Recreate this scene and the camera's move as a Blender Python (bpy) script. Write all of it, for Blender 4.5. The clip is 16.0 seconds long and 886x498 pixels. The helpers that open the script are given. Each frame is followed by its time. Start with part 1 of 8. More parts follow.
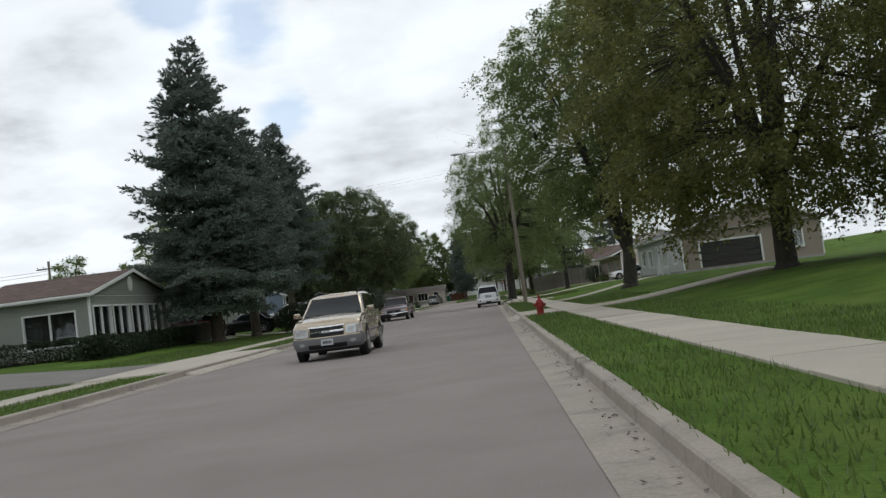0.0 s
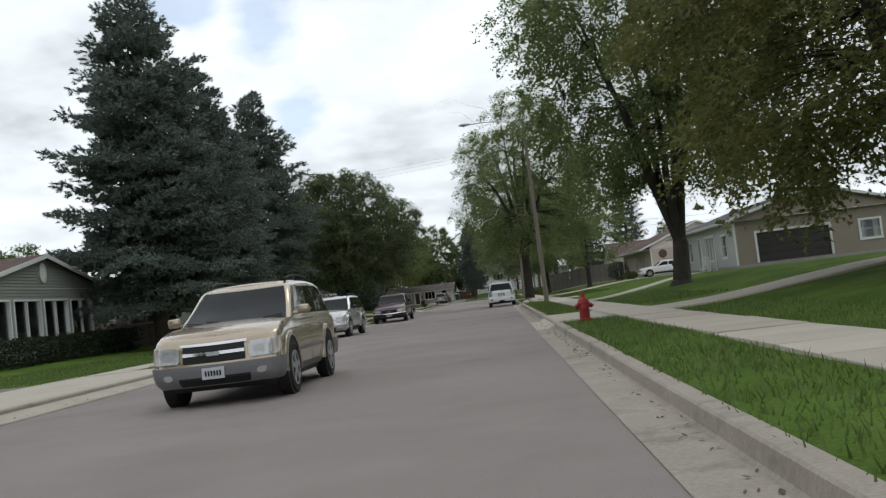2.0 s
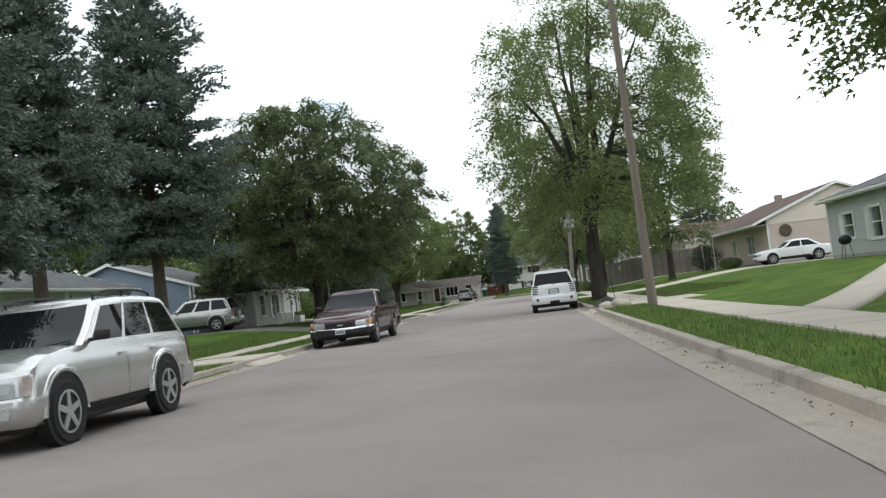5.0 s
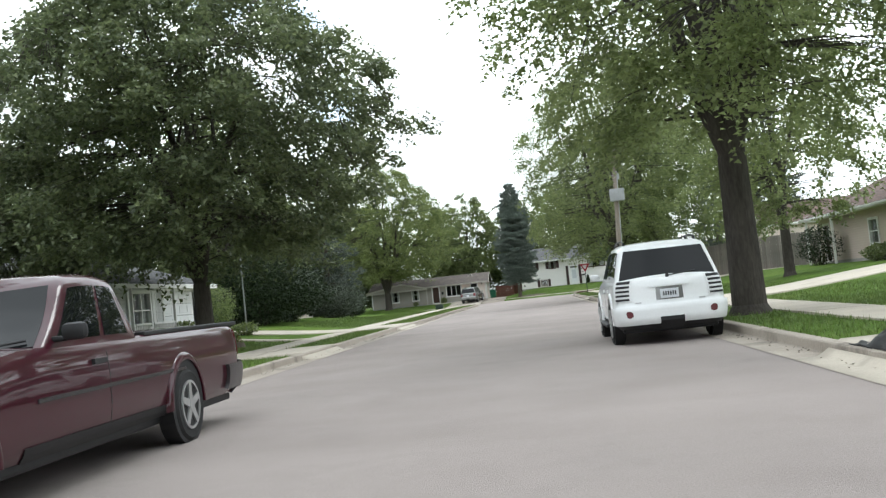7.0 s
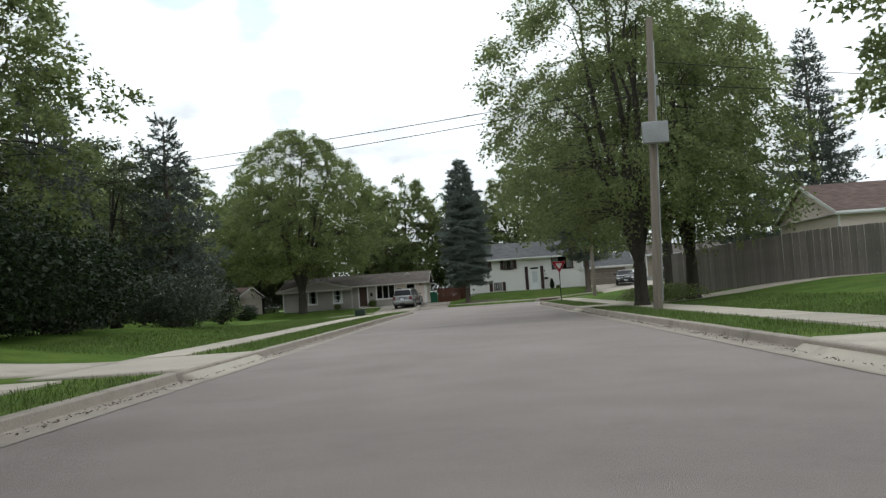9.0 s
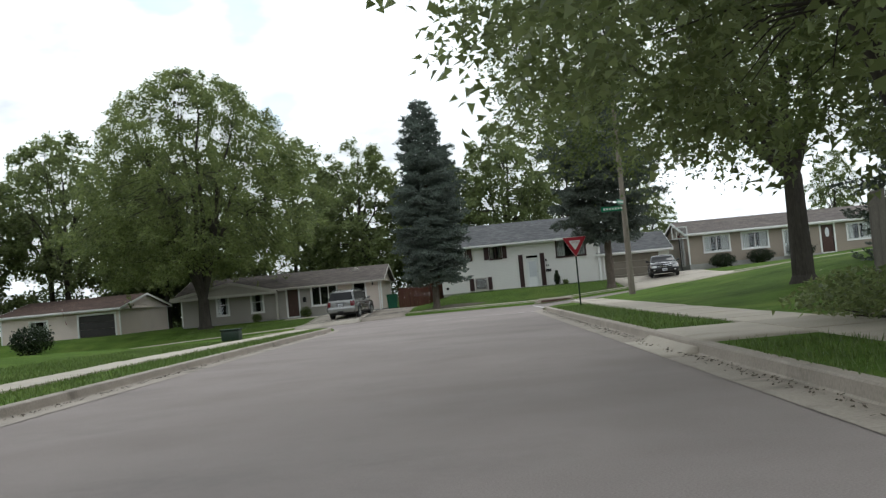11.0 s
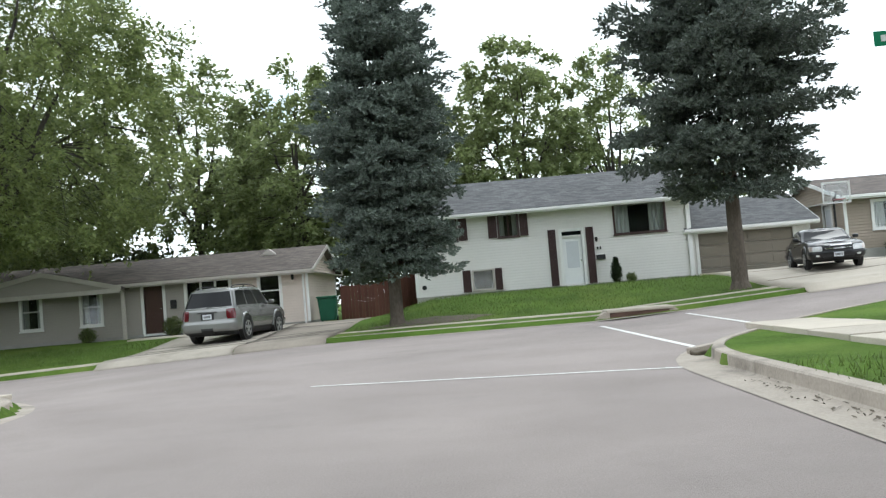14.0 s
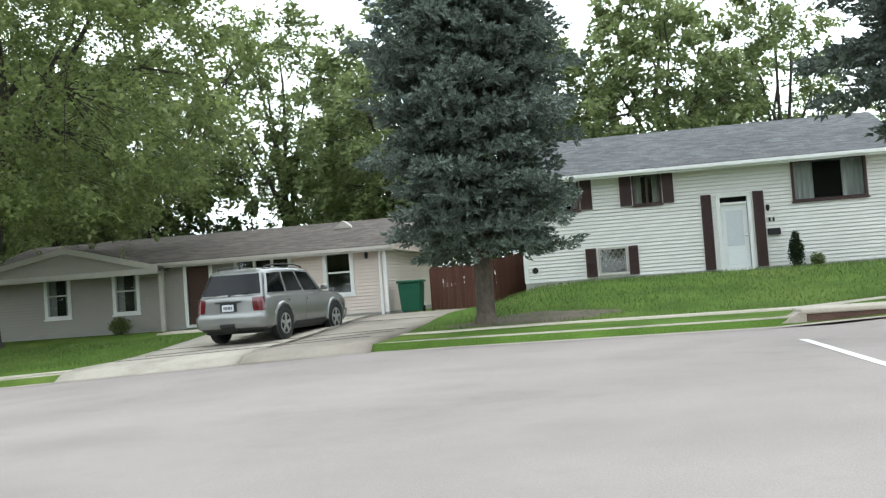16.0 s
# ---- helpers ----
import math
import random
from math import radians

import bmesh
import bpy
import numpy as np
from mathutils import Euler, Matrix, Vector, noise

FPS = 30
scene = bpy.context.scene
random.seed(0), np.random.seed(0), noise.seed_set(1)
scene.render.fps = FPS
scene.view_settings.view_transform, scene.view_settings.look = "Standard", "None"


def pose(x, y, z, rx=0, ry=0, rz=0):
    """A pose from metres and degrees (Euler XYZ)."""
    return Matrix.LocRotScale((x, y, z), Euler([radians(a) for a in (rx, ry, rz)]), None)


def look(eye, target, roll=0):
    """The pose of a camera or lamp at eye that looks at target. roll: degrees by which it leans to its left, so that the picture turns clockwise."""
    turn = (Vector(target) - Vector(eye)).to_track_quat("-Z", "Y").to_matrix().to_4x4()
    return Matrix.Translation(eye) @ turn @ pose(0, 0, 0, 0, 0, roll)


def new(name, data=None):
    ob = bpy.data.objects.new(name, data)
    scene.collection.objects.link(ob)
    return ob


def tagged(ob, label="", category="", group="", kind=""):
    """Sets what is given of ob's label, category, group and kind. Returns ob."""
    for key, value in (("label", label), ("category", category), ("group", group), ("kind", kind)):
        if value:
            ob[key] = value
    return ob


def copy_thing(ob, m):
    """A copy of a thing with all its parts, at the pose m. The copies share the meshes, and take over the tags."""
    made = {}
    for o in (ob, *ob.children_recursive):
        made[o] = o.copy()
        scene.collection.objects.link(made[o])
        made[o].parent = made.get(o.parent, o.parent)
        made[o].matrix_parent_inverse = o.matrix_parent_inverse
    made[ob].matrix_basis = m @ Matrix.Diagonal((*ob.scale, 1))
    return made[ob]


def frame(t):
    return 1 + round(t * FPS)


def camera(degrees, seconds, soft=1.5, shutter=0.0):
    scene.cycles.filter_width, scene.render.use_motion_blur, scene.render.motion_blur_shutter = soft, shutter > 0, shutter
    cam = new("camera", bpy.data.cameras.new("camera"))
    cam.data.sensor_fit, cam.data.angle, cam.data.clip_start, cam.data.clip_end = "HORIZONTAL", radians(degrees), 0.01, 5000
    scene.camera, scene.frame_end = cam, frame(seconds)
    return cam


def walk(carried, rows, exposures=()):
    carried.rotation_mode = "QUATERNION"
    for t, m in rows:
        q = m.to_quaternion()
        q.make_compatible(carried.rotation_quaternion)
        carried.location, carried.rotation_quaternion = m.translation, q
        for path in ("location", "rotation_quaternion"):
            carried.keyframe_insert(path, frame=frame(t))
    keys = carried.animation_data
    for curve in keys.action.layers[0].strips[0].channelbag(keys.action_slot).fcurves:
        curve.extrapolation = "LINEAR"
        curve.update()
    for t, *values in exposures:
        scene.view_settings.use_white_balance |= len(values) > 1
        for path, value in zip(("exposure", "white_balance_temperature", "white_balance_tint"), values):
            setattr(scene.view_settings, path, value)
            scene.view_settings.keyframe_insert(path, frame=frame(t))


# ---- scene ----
cam = camera(49.4, 16.0, soft=1.3)
PATH = [
    (0, (1.634, 3.571, 1.195), (1.550, 5.566, 1.296), -7.28),
    (0.5, (1.524, 5.608, 1.165), (1.436, 7.603, 1.266), -7.09),
    (1, (1.487, 8.141, 1.215), (1.393, 10.136, 1.316), -6.86),
    (1.5, (1.445, 11.443, 1.205), (1.345, 13.438, 1.306), -6.81),
    (2, (1.382, 14.949, 1.106), (1.276, 16.944, 1.207), -6.76),
    (2.5, (1.192, 18.987, 1.113), (1.081, 20.981, 1.214), -6.52),
    (3, (1.186, 23.102, 1.150), (1.065, 25.096, 1.246), -6.58),
    (3.5, (1.099, 28.318, 1.183), (0.968, 30.311, 1.279), -6.43),
    (4, (0.912, 33.660, 1.177), (0.770, 35.652, 1.274), -6.66),
    (4.2, (0.859, 35.520, 1.174), (0.709, 37.512, 1.270), -6.64),
    (6.3, (-0.345, 59.530, 1.149), (-0.529, 61.519, 1.250), -6.47),
    (6.5, (-0.456, 62.015, 1.144), (-0.643, 64.004, 1.242), -6.05),
    (7, (-0.744, 68.082, 1.188), (-0.929, 70.071, 1.287), -6.03),
    (7.5, (-0.985, 73.977, 1.187), (-1.158, 75.968, 1.270), -5.13),
    (8, (-1.371, 79.852, 1.169), (-1.519, 81.845, 1.258), -4.16),
    (8.5, (-1.664, 85.634, 1.146), (-1.764, 87.629, 1.242), -3.99),
    (9, (-1.774, 91.837, 1.097), (-1.842, 93.833, 1.193), -3.88),
    (11.3, (-0.078, 124.012, 1.124), (-0.138, 126.009, 1.216), -5.42),
    (11.5, (-0.053, 126.526, 1.172), (-0.112, 128.523, 1.258), -5.41),
    (12, (-0.051, 132.231, 1.108), (-0.106, 134.228, 1.199), -5.24),
    (12.5, (-0.157, 137.533, 1.145), (-0.204, 139.531, 1.235), -5.36),
    (13, (-0.263, 142.525, 1.086), (-0.307, 144.522, 1.179), -5.25),
    (13.5, (-0.433, 146.497, 1.038), (-0.471, 148.494, 1.136), -5.05),
    (14, (-0.236, 150.150, 1.131), (-0.292, 152.147, 1.225), -4.77),
    (14.5, (-0.037, 153.119, 1.152), (-0.116, 155.116, 1.241), -4.57),
    (15, (0.084, 155.346, 1.220), (-0.024, 157.341, 1.309), -4.22),
    (15.5, (0.157, 157.618, 1.195), (-0.024, 159.608, 1.271), -4.08),
    (16, (0.181, 159.424, 1.179), (-0.162, 161.393, 1.257), -4.16),
]
EXPOSURES = [(0, -1.98, 6050, 7), (2.0, -1.88, 6050, 7), (4.2, -1.22, 6050, 6), (6.5, -0.88, 6000, 6), (7.0, -0.62, 6000, 5), (7.5, -0.64, 6000, 5), (8.2, -0.95, 6000, 5), (9.0, -1.52, 6050, 6), (11.5, -1.44, 6000, 6), (13.0, -1.06, 6000, 6), (14.0, -0.76, 5900, 5), (16, -0.42, 5850, 3)]
walk(cam, [(t, look(eye, target, roll)) for t, eye, target, roll in PATH], EXPOSURES)

# ---- world, sun ----
SUN_ELEVATION, SUN_AZIMUTH = 58.0, 35.0  # degrees; azimuth clockwise from +y
world = bpy.data.worlds.new("sky")
scene.world = world
world.use_nodes = True
wn, wl = world.node_tree.nodes, world.node_tree.links
wn.clear()


def wnode(kind, **inputs):
    n = wn.new(kind)
    for key, value in inputs.items():
        n.inputs[key.replace("_", " ")].default_value = value
    return n


sky = wn.new("ShaderNodeTexSky")
sky.sky_type, sky.sun_disc = "NISHITA", False
sky.sun_elevation, sky.sun_rotation = radians(SUN_ELEVATION), radians(SUN_AZIMUTH)
sky_dim = wn.new("ShaderNodeVectorMath")
sky_dim.operation = "SCALE"
sky_dim.inputs["Scale"].default_value = 0.5
wl.new(sky.outputs["Color"], sky_dim.inputs[0])
coord = wn.new("ShaderNodeTexCoord")
split = wn.new("ShaderNodeSeparateXYZ")
wl.new(coord.outputs["Generated"], split.inputs[0])
up = wn.new("ShaderNodeMath")
up.operation, up.inputs[1].default_value = "MAXIMUM", 0.0
wl.new(split.outputs["Z"], up.inputs[0])
lift = wn.new("ShaderNodeMath")
lift.operation, lift.inputs[1].default_value = "ADD", 0.22
wl.new(up.outputs[0], lift.inputs[0])
plane = []
for axis in ("X", "Y"):
    d = wn.new("ShaderNodeMath")
    d.operation = "DIVIDE"
    wl.new(split.outputs[axis], d.inputs[0])
    wl.new(lift.outputs[0], d.inputs[1])
    plane.append(d)
deck = wn.new("ShaderNodeCombineXYZ")
wl.new(plane[0].outputs[0], deck.inputs[0])
wl.new(plane[1].outputs[0], deck.inputs[1])


def wnoise(scale, detail, offset):
    m = wn.new("ShaderNodeMapping")
    m.inputs["Location"].default_value = offset
    wl.new(deck.outputs[0], m.inputs[0])
    n = wnode("ShaderNodeTexNoise", Scale=scale, Detail=detail, Roughness=0.55)
    wl.new(m.outputs[0], n.inputs["Vector"])
    return n


def wramp(source, stops):
    r = wn.new("ShaderNodeValToRGB")
    while len(r.color_ramp.elements) < len(stops):
        r.color_ramp.elements.new(0.5)
    for e, (p, c) in zip(r.color_ramp.elements, stops):
        e.position, e.color = p, (*c, 1) if len(c) == 3 else c
    wl.new(source, r.inputs[0])
    return r


def wmath(op, a, b):
    n = wn.new("ShaderNodeMath")
    n.operation = op
    for k, v in enumerate((a, b)):
        if isinstance(v, (int, float)):
            n.inputs[k].default_value = v
        else:
            wl.new(v, n.inputs[k])
    return n.outputs[0]


# broken cloud: bright tops, gray bases, and a few open gaps towards the north-west
billow = wmath("ADD", wmath("MULTIPLY", wnoise(1.5, 7, (3.1, 1.7, 0)).outputs["Fac"], 0.62), wmath("MULTIPLY", wnoise(4.2, 7, (0.3, 5.2, 0)).outputs["Fac"], 0.38))
cloud_shade = wramp(billow, [(0.34, (2.25, 2.27, 2.3)), (0.42, (3.05, 3.06, 3.07)), (0.48, (3.55, 3.55, 3.55)), (0.58, (4.0, 4.0, 3.98))])
torn = wmath("MULTIPLY", wmath("SUBTRACT", wnoise(5.5, 7, (1.9, 8.3, 0)).outputs["Fac"], 0.5), 0.55)
gaps = None
for gx_, gz_, wide in ((-0.268, 0.314, 0.036), (-0.205, 0.297, 0.036), (-0.183, 0.206, 0.026)):
    spot = wn.new("ShaderNodeVectorMath")
    spot.operation = "DISTANCE"
    wl.new(coord.outputs["Generated"], spot.inputs[0])
    spot.inputs[1].default_value = (gx_, math.sqrt(1 - gx_ * gx_ - gz_ * gz_), gz_)
    near_ = wmath("ADD", wmath("DIVIDE", spot.outputs["Value"], wide), wmath("MULTIPLY", torn, 4.5))
    gaps = near_ if gaps is None else wmath("MINIMUM", gaps, near_)
cloud_gap = wramp(wmath("MULTIPLY", gaps, 0.5), [(0.26, (0.5, 0.5, 0.5)), (0.62, (1, 1, 1))])
cloudy = wn.new("ShaderNodeMix")
cloudy.data_type = "RGBA"
wl.new(cloud_gap.outputs["Color"], cloudy.inputs["Factor"])
wl.new(sky_dim.outputs[0], cloudy.inputs["A"])
wl.new(cloud_shade.outputs["Color"], cloudy.inputs["B"])
backdrop_light = wnode("ShaderNodeBackground", Strength=1.0)
wl.new(cloudy.outputs["Result"], backdrop_light.inputs["Color"])
wout = wn.new("ShaderNodeOutputWorld")
wl.new(backdrop_light.outputs[0], wout.inputs[0])

sun = new("sun", bpy.data.lights.new("sun", "SUN"))
sun.data.energy, sun.data.angle, sun.data.color = 0.9, radians(16), (1.0, 0.96, 0.9)
_e, _a = radians(SUN_ELEVATION), radians(SUN_AZIMUTH)
sun.matrix_world = look((0, 0, 60), (-math.sin(_a) * math.cos(_e) * 60, -math.cos(_a) * math.cos(_e) * 60, 60 - math.sin(_e) * 60))


# ---- materials ----
def mat(name, col, rough=0.6, metal=0.0, var=0.15, scale=1.5, fine=25.0, bump=0.0, bump_scale=60.0, coat=0.0, spec=0.3, random_tint=0.0, stretch=(1, 1, 1), stain=None):
    """A surface with variation at two scales, in metres, and optional relief, coat and per-piece tint."""
    m = bpy.data.materials.new(name)
    m.use_nodes = True
    n, l = m.node_tree.nodes, m.node_tree.links
    bsdf = n["Principled BSDF"]
    bsdf.inputs["Roughness"].default_value, bsdf.inputs["Metallic"].default_value = rough, metal
    bsdf.inputs["Coat Weight"].default_value, bsdf.inputs["Specular IOR Level"].default_value = coat, spec
    bsdf.inputs["Coat Roughness"].default_value = 0.04
    tc = n.new("ShaderNodeTexCoord")
    mp = n.new("ShaderNodeMapping")
    mp.inputs["Scale"].default_value = stretch
    l.new(tc.outputs["Object"], mp.inputs[0])
    a, b = n.new("ShaderNodeTexNoise"), n.new("ShaderNodeTexNoise")
    a.inputs["Scale"].default_value, a.inputs["Detail"].default_value = scale, 4
    b.inputs["Scale"].default_value, b.inputs["Detail"].default_value = fine, 3
    l.new(mp.outputs[0], a.inputs["Vector"])
    l.new(mp.outputs[0], b.inputs["Vector"])
    both = n.new("ShaderNodeMath")
    both.operation = "ADD"
    l.new(a.outputs["Fac"], both.inputs[0])
    l.new(b.outputs["Fac"], both.inputs[1])
    ramp = n.new("ShaderNodeMapRange")
    ramp.inputs["From Min"].default_value, ramp.inputs["From Max"].default_value = 0.65, 1.35
    ramp.inputs["To Min"].default_value, ramp.inputs["To Max"].default_value = 1 - var, 1 + var
    l.new(both.outputs[0], ramp.inputs["Value"])
    tone = ramp.outputs["Result"]
    if random_tint:
        info = n.new("ShaderNodeObjectInfo")
        r = n.new("ShaderNodeMapRange")
        r.inputs["To Min"].default_value, r.inputs["To Max"].default_value = 1 - random_tint, 1 + random_tint
        l.new(info.outputs["Random"], r.inputs["Value"])
        t = n.new("ShaderNodeMath")
        t.operation = "MULTIPLY"
        l.new(tone, t.inputs[0])
        l.new(r.outputs["Result"], t.inputs[1])
        tone = t.outputs[0]
    mul = n.new("ShaderNodeVectorMath")
    mul.operation = "SCALE"
    mul.inputs[0].default_value = col
    l.new(tone, mul.inputs["Scale"])
    colour = mul.outputs[0]
    if stain:
        c2, s_scale, lo, hi = stain
        sn = n.new("ShaderNodeTexNoise")
        sn.inputs["Scale"].default_value, sn.inputs["Detail"].default_value, sn.inputs["Roughness"].default_value = s_scale, 6, 0.65
        l.new(tc.outputs["Object"], sn.inputs["Vector"])
        sr = n.new("ShaderNodeMapRange")
        sr.inputs["From Min"].default_value, sr.inputs["From Max"].default_value = lo, hi
        l.new(sn.outputs["Fac"], sr.inputs["Value"])
        mix = n.new("ShaderNodeMix")
        mix.data_type = "RGBA"
        l.new(sr.outputs["Result"], mix.inputs["Factor"])
        l.new(colour, mix.inputs["A"])
        mix.inputs["B"].default_value = (*c2, 1)
        colour = mix.outputs["Result"]
    l.new(colour, bsdf.inputs["Base Color"])
    if bump:
        bn, bp = n.new("ShaderNodeTexNoise"), n.new("ShaderNodeBump")
        bn.inputs["Scale"].default_value, bn.inputs["Detail"].default_value = bump_scale, 4
        l.new(mp.outputs[0], bn.inputs["Vector"])
        bp.inputs["Strength"].default_value, bp.inputs["Distance"].default_value = bump, 0.02
        l.new(bn.outputs["Fac"], bp.inputs["Height"])
        l.new(bp.outputs[0], bsdf.inputs["Normal"])
    return m


def foliage(name, dark, light, through_light=0.35, gloss=0.5):
    """Leaves or needles: tint by piece, a waxy face and some light through the blade."""
    m = bpy.data.materials.new(name)
    m.use_nodes = True
    n, l = m.node_tree.nodes, m.node_tree.links
    bsdf, out = n["Principled BSDF"], n["Material Output"]
    geo, tc, big = n.new("ShaderNodeNewGeometry"), n.new("ShaderNodeTexCoord"), n.new("ShaderNodeTexNoise")
    big.inputs["Scale"].default_value, big.inputs["Detail"].default_value = 0.9, 3
    calm = n.new("ShaderNodeMath")
    calm.operation, calm.inputs[1].default_value = "MULTIPLY", 0.6
    l.new(geo.outputs["Random Per Island"], calm.inputs[0])
    l.new(tc.outputs["Object"], big.inputs["Vector"])
    add = n.new("ShaderNodeMath")
    add.operation = "ADD"
    l.new(calm.outputs[0], add.inputs[0])
    l.new(big.outputs["Fac"], add.inputs[1])
    mr = n.new("ShaderNodeMapRange")
    mr.inputs["From Min"].default_value, mr.inputs["From Max"].default_value = 0.35, 1.2
    l.new(add.outputs[0], mr.inputs["Value"])
    mix = n.new("ShaderNodeMix")
    mix.data_type = "RGBA"
    mix.inputs["A"].default_value, mix.inputs["B"].default_value = (*dark, 1), (*light, 1)
    l.new(mr.outputs["Result"], mix.inputs["Factor"])
    l.new(mix.outputs["Result"], bsdf.inputs["Base Color"])
    bsdf.inputs["Roughness"].default_value = 0.42
    bsdf.inputs["Specular IOR Level"].default_value = gloss
    tr, ms = n.new("ShaderNodeBsdfTranslucent"), n.new("ShaderNodeMixShader")
    l.new(mix.outputs["Result"], tr.inputs["Color"])
    ms.inputs[0].default_value = through_light
    l.new(bsdf.outputs[0], ms.inputs[1])
    l.new(tr.outputs[0], ms.inputs[2])
    l.new(ms.outputs[0], out.inputs["Surface"])
    return m


def glass(name, col, rough=0.02, clear=1.0):
    m = bpy.data.materials.new(name)
    m.use_nodes = True
    b = m.node_tree.nodes["Principled BSDF"]
    b.inputs["Base Color"].default_value = (*col, 1)
    b.inputs["Roughness"].default_value, b.inputs["Transmission Weight"].default_value = rough, clear
    b.inputs["IOR"].default_value = 1.45
    return m


def shingle(name, col):
    """Asphalt shingles: courses and tabs by a brick pattern in the roof's own plane, with granules."""
    m = mat(name, col, 0.9, var=0.22, scale=0.8, fine=40, bump=0.3, bump_scale=120)
    n, l = m.node_tree.nodes, m.node_tree.links
    bsdf = n["Principled BSDF"]
    tc, br = n.new("ShaderNodeTexCoord"), n.new("ShaderNodeTexBrick")
    l.new(tc.outputs["UV"], br.inputs["Vector"])
    br.inputs["Scale"].default_value, br.inputs["Brick Width"].default_value, br.inputs["Row Height"].default_value = 1.0, 0.3, 0.14
    br.inputs["Mortar Size"].default_value, br.inputs["Mortar Smooth"].default_value = 0.006, 0.6
    br.inputs["Color1"].default_value, br.inputs["Color2"].default_value, br.inputs["Mortar"].default_value = (0.68, 0.68, 0.69, 1), (1.28, 1.27, 1.25, 1), (0.55, 0.55, 0.55, 1)
    mul = n.new("ShaderNodeVectorMath")
    mul.operation = "MULTIPLY"
    old = bsdf.inputs["Base Color"].links[0].from_socket
    l.new(old, mul.inputs[0])
    l.new(br.outputs["Color"], mul.inputs[1])
    l.new(mul.outputs[0], bsdf.inputs["Base Color"])
    return m


M = {}
M["grass"] = mat("grass", (0.074, 0.124, 0.022), 0.9, spec=0.05, var=0.45, scale=0.7, fine=30, bump=0.9, bump_scale=45, stain=((0.125, 0.155, 0.038), 0.35, 0.5, 0.8))
M["blade"] = foliage("grass_blade", (0.065, 0.105, 0.02), (0.15, 0.21, 0.05), 0.35)
M["road"] = mat("road_surface", (0.282, 0.246, 0.229), 0.9, spec=0.15, var=0.2, scale=0.5, fine=70, bump=0.6, bump_scale=120, stain=((0.2, 0.178, 0.167), 0.25, 0.52, 0.75))
M["gutter"] = mat("gutter_concrete", (0.33, 0.29, 0.245), 0.85, var=0.2, scale=1.2, fine=30, bump=0.3, bump_scale=90, stain=((0.12, 0.105, 0.09), 0.9, 0.55, 0.75))
M["concrete"] = mat("concrete", (0.43, 0.385, 0.32), 0.85, var=0.13, scale=0.9, fine=35, bump=0.25, bump_scale=110, random_tint=0.08, stain=((0.2, 0.18, 0.15), 0.6, 0.6, 0.85))
M["concrete_worn"] = mat("worn_concrete", (0.35, 0.315, 0.265), 0.88, var=0.18, scale=0.9, fine=30, bump=0.3, bump_scale=100, stain=((0.17, 0.15, 0.12), 0.5, 0.5, 0.8))
M["concrete_old"] = mat("stained_concrete", (0.27, 0.235, 0.195), 0.88, var=0.2, scale=0.8, fine=30, bump=0.3, bump_scale=100, stain=((0.12, 0.105, 0.08), 0.5, 0.5, 0.8))
M["old_asphalt"] = mat("old_asphalt", (0.19, 0.175, 0.16), 0.9, var=0.2, scale=0.7, fine=45, bump=0.4, bump_scale=120)
M["joint"] = mat("joint_dirt", (0.05, 0.045, 0.035), 0.95, var=0.4, scale=3, fine=40)
M["paint_line"] = mat("road_paint", (0.62, 0.61, 0.58), 0.7, var=0.2, scale=5, fine=40)
M["rust"] = mat("rusty_iron", (0.085, 0.05, 0.04), 0.9, var=0.4, scale=5, fine=40)
M["litter"] = mat("leaf_litter", (0.10, 0.082, 0.06), 0.9, var=0.4, scale=6, fine=40)
M["siding_white"] = mat("white_vinyl_siding", (0.72, 0.705, 0.675), 0.45, var=0.035, scale=0.8, fine=14, stain=((0.62, 0.61, 0.57), 0.5, 0.6, 0.85))
M["siding_gray"] = mat("gray_vinyl_siding", (0.35, 0.325, 0.29), 0.5, var=0.05, scale=0.8, fine=14)
M["siding_green"] = mat("sage_gray_siding", (0.30, 0.31, 0.275), 0.55, var=0.06, scale=0.8, fine=14)
M["siding_beige"] = mat("beige_vinyl_siding", (0.66, 0.575, 0.51), 0.5, var=0.05, scale=0.8, fine=14)
M["siding_blue"] = mat("blue_gray_siding", (0.21, 0.265, 0.325), 0.5, var=0.05, scale=0.8, fine=14)
M["siding_tan"] = mat("tan_brown_siding", (0.30, 0.25, 0.20), 0.55, var=0.08, scale=0.8, fine=14)
M["siding_pink"] = mat("pale_pink_siding", (0.55, 0.46, 0.40), 0.55, var=0.05, scale=0.8, fine=14)
M["trim_beige"] = mat("beige_trim", (0.47, 0.44, 0.4), 0.5, var=0.08, scale=2, fine=20)
M["trim"] = mat("white_trim", (0.74, 0.74, 0.72), 0.45, var=0.05, scale=2, fine=20)
M["shutter"] = mat("maroon_shutter", (0.055, 0.03, 0.03), 0.5, var=0.1, scale=3, fine=20)
M["roof_gray"] = shingle("gray_shingles", (0.09, 0.091, 0.094))
M["roof_brown"] = shingle("brown_gray_shingles", (0.105, 0.088, 0.078))
M["roof_red"] = shingle("red_brown_shingles", (0.105, 0.07, 0.058))
M["foundation"] = mat("foundation_concrete", (0.34, 0.33, 0.31), 0.9, var=0.15, scale=2, fine=30, bump=0.3)
M["door_brown"] = mat("brown_door", (0.06, 0.03, 0.022), 0.45, var=0.15, scale=3, fine=30)
M["door_dark"] = mat("dark_garage_door", (0.045, 0.042, 0.04), 0.55, var=0.12, scale=2, fine=20)
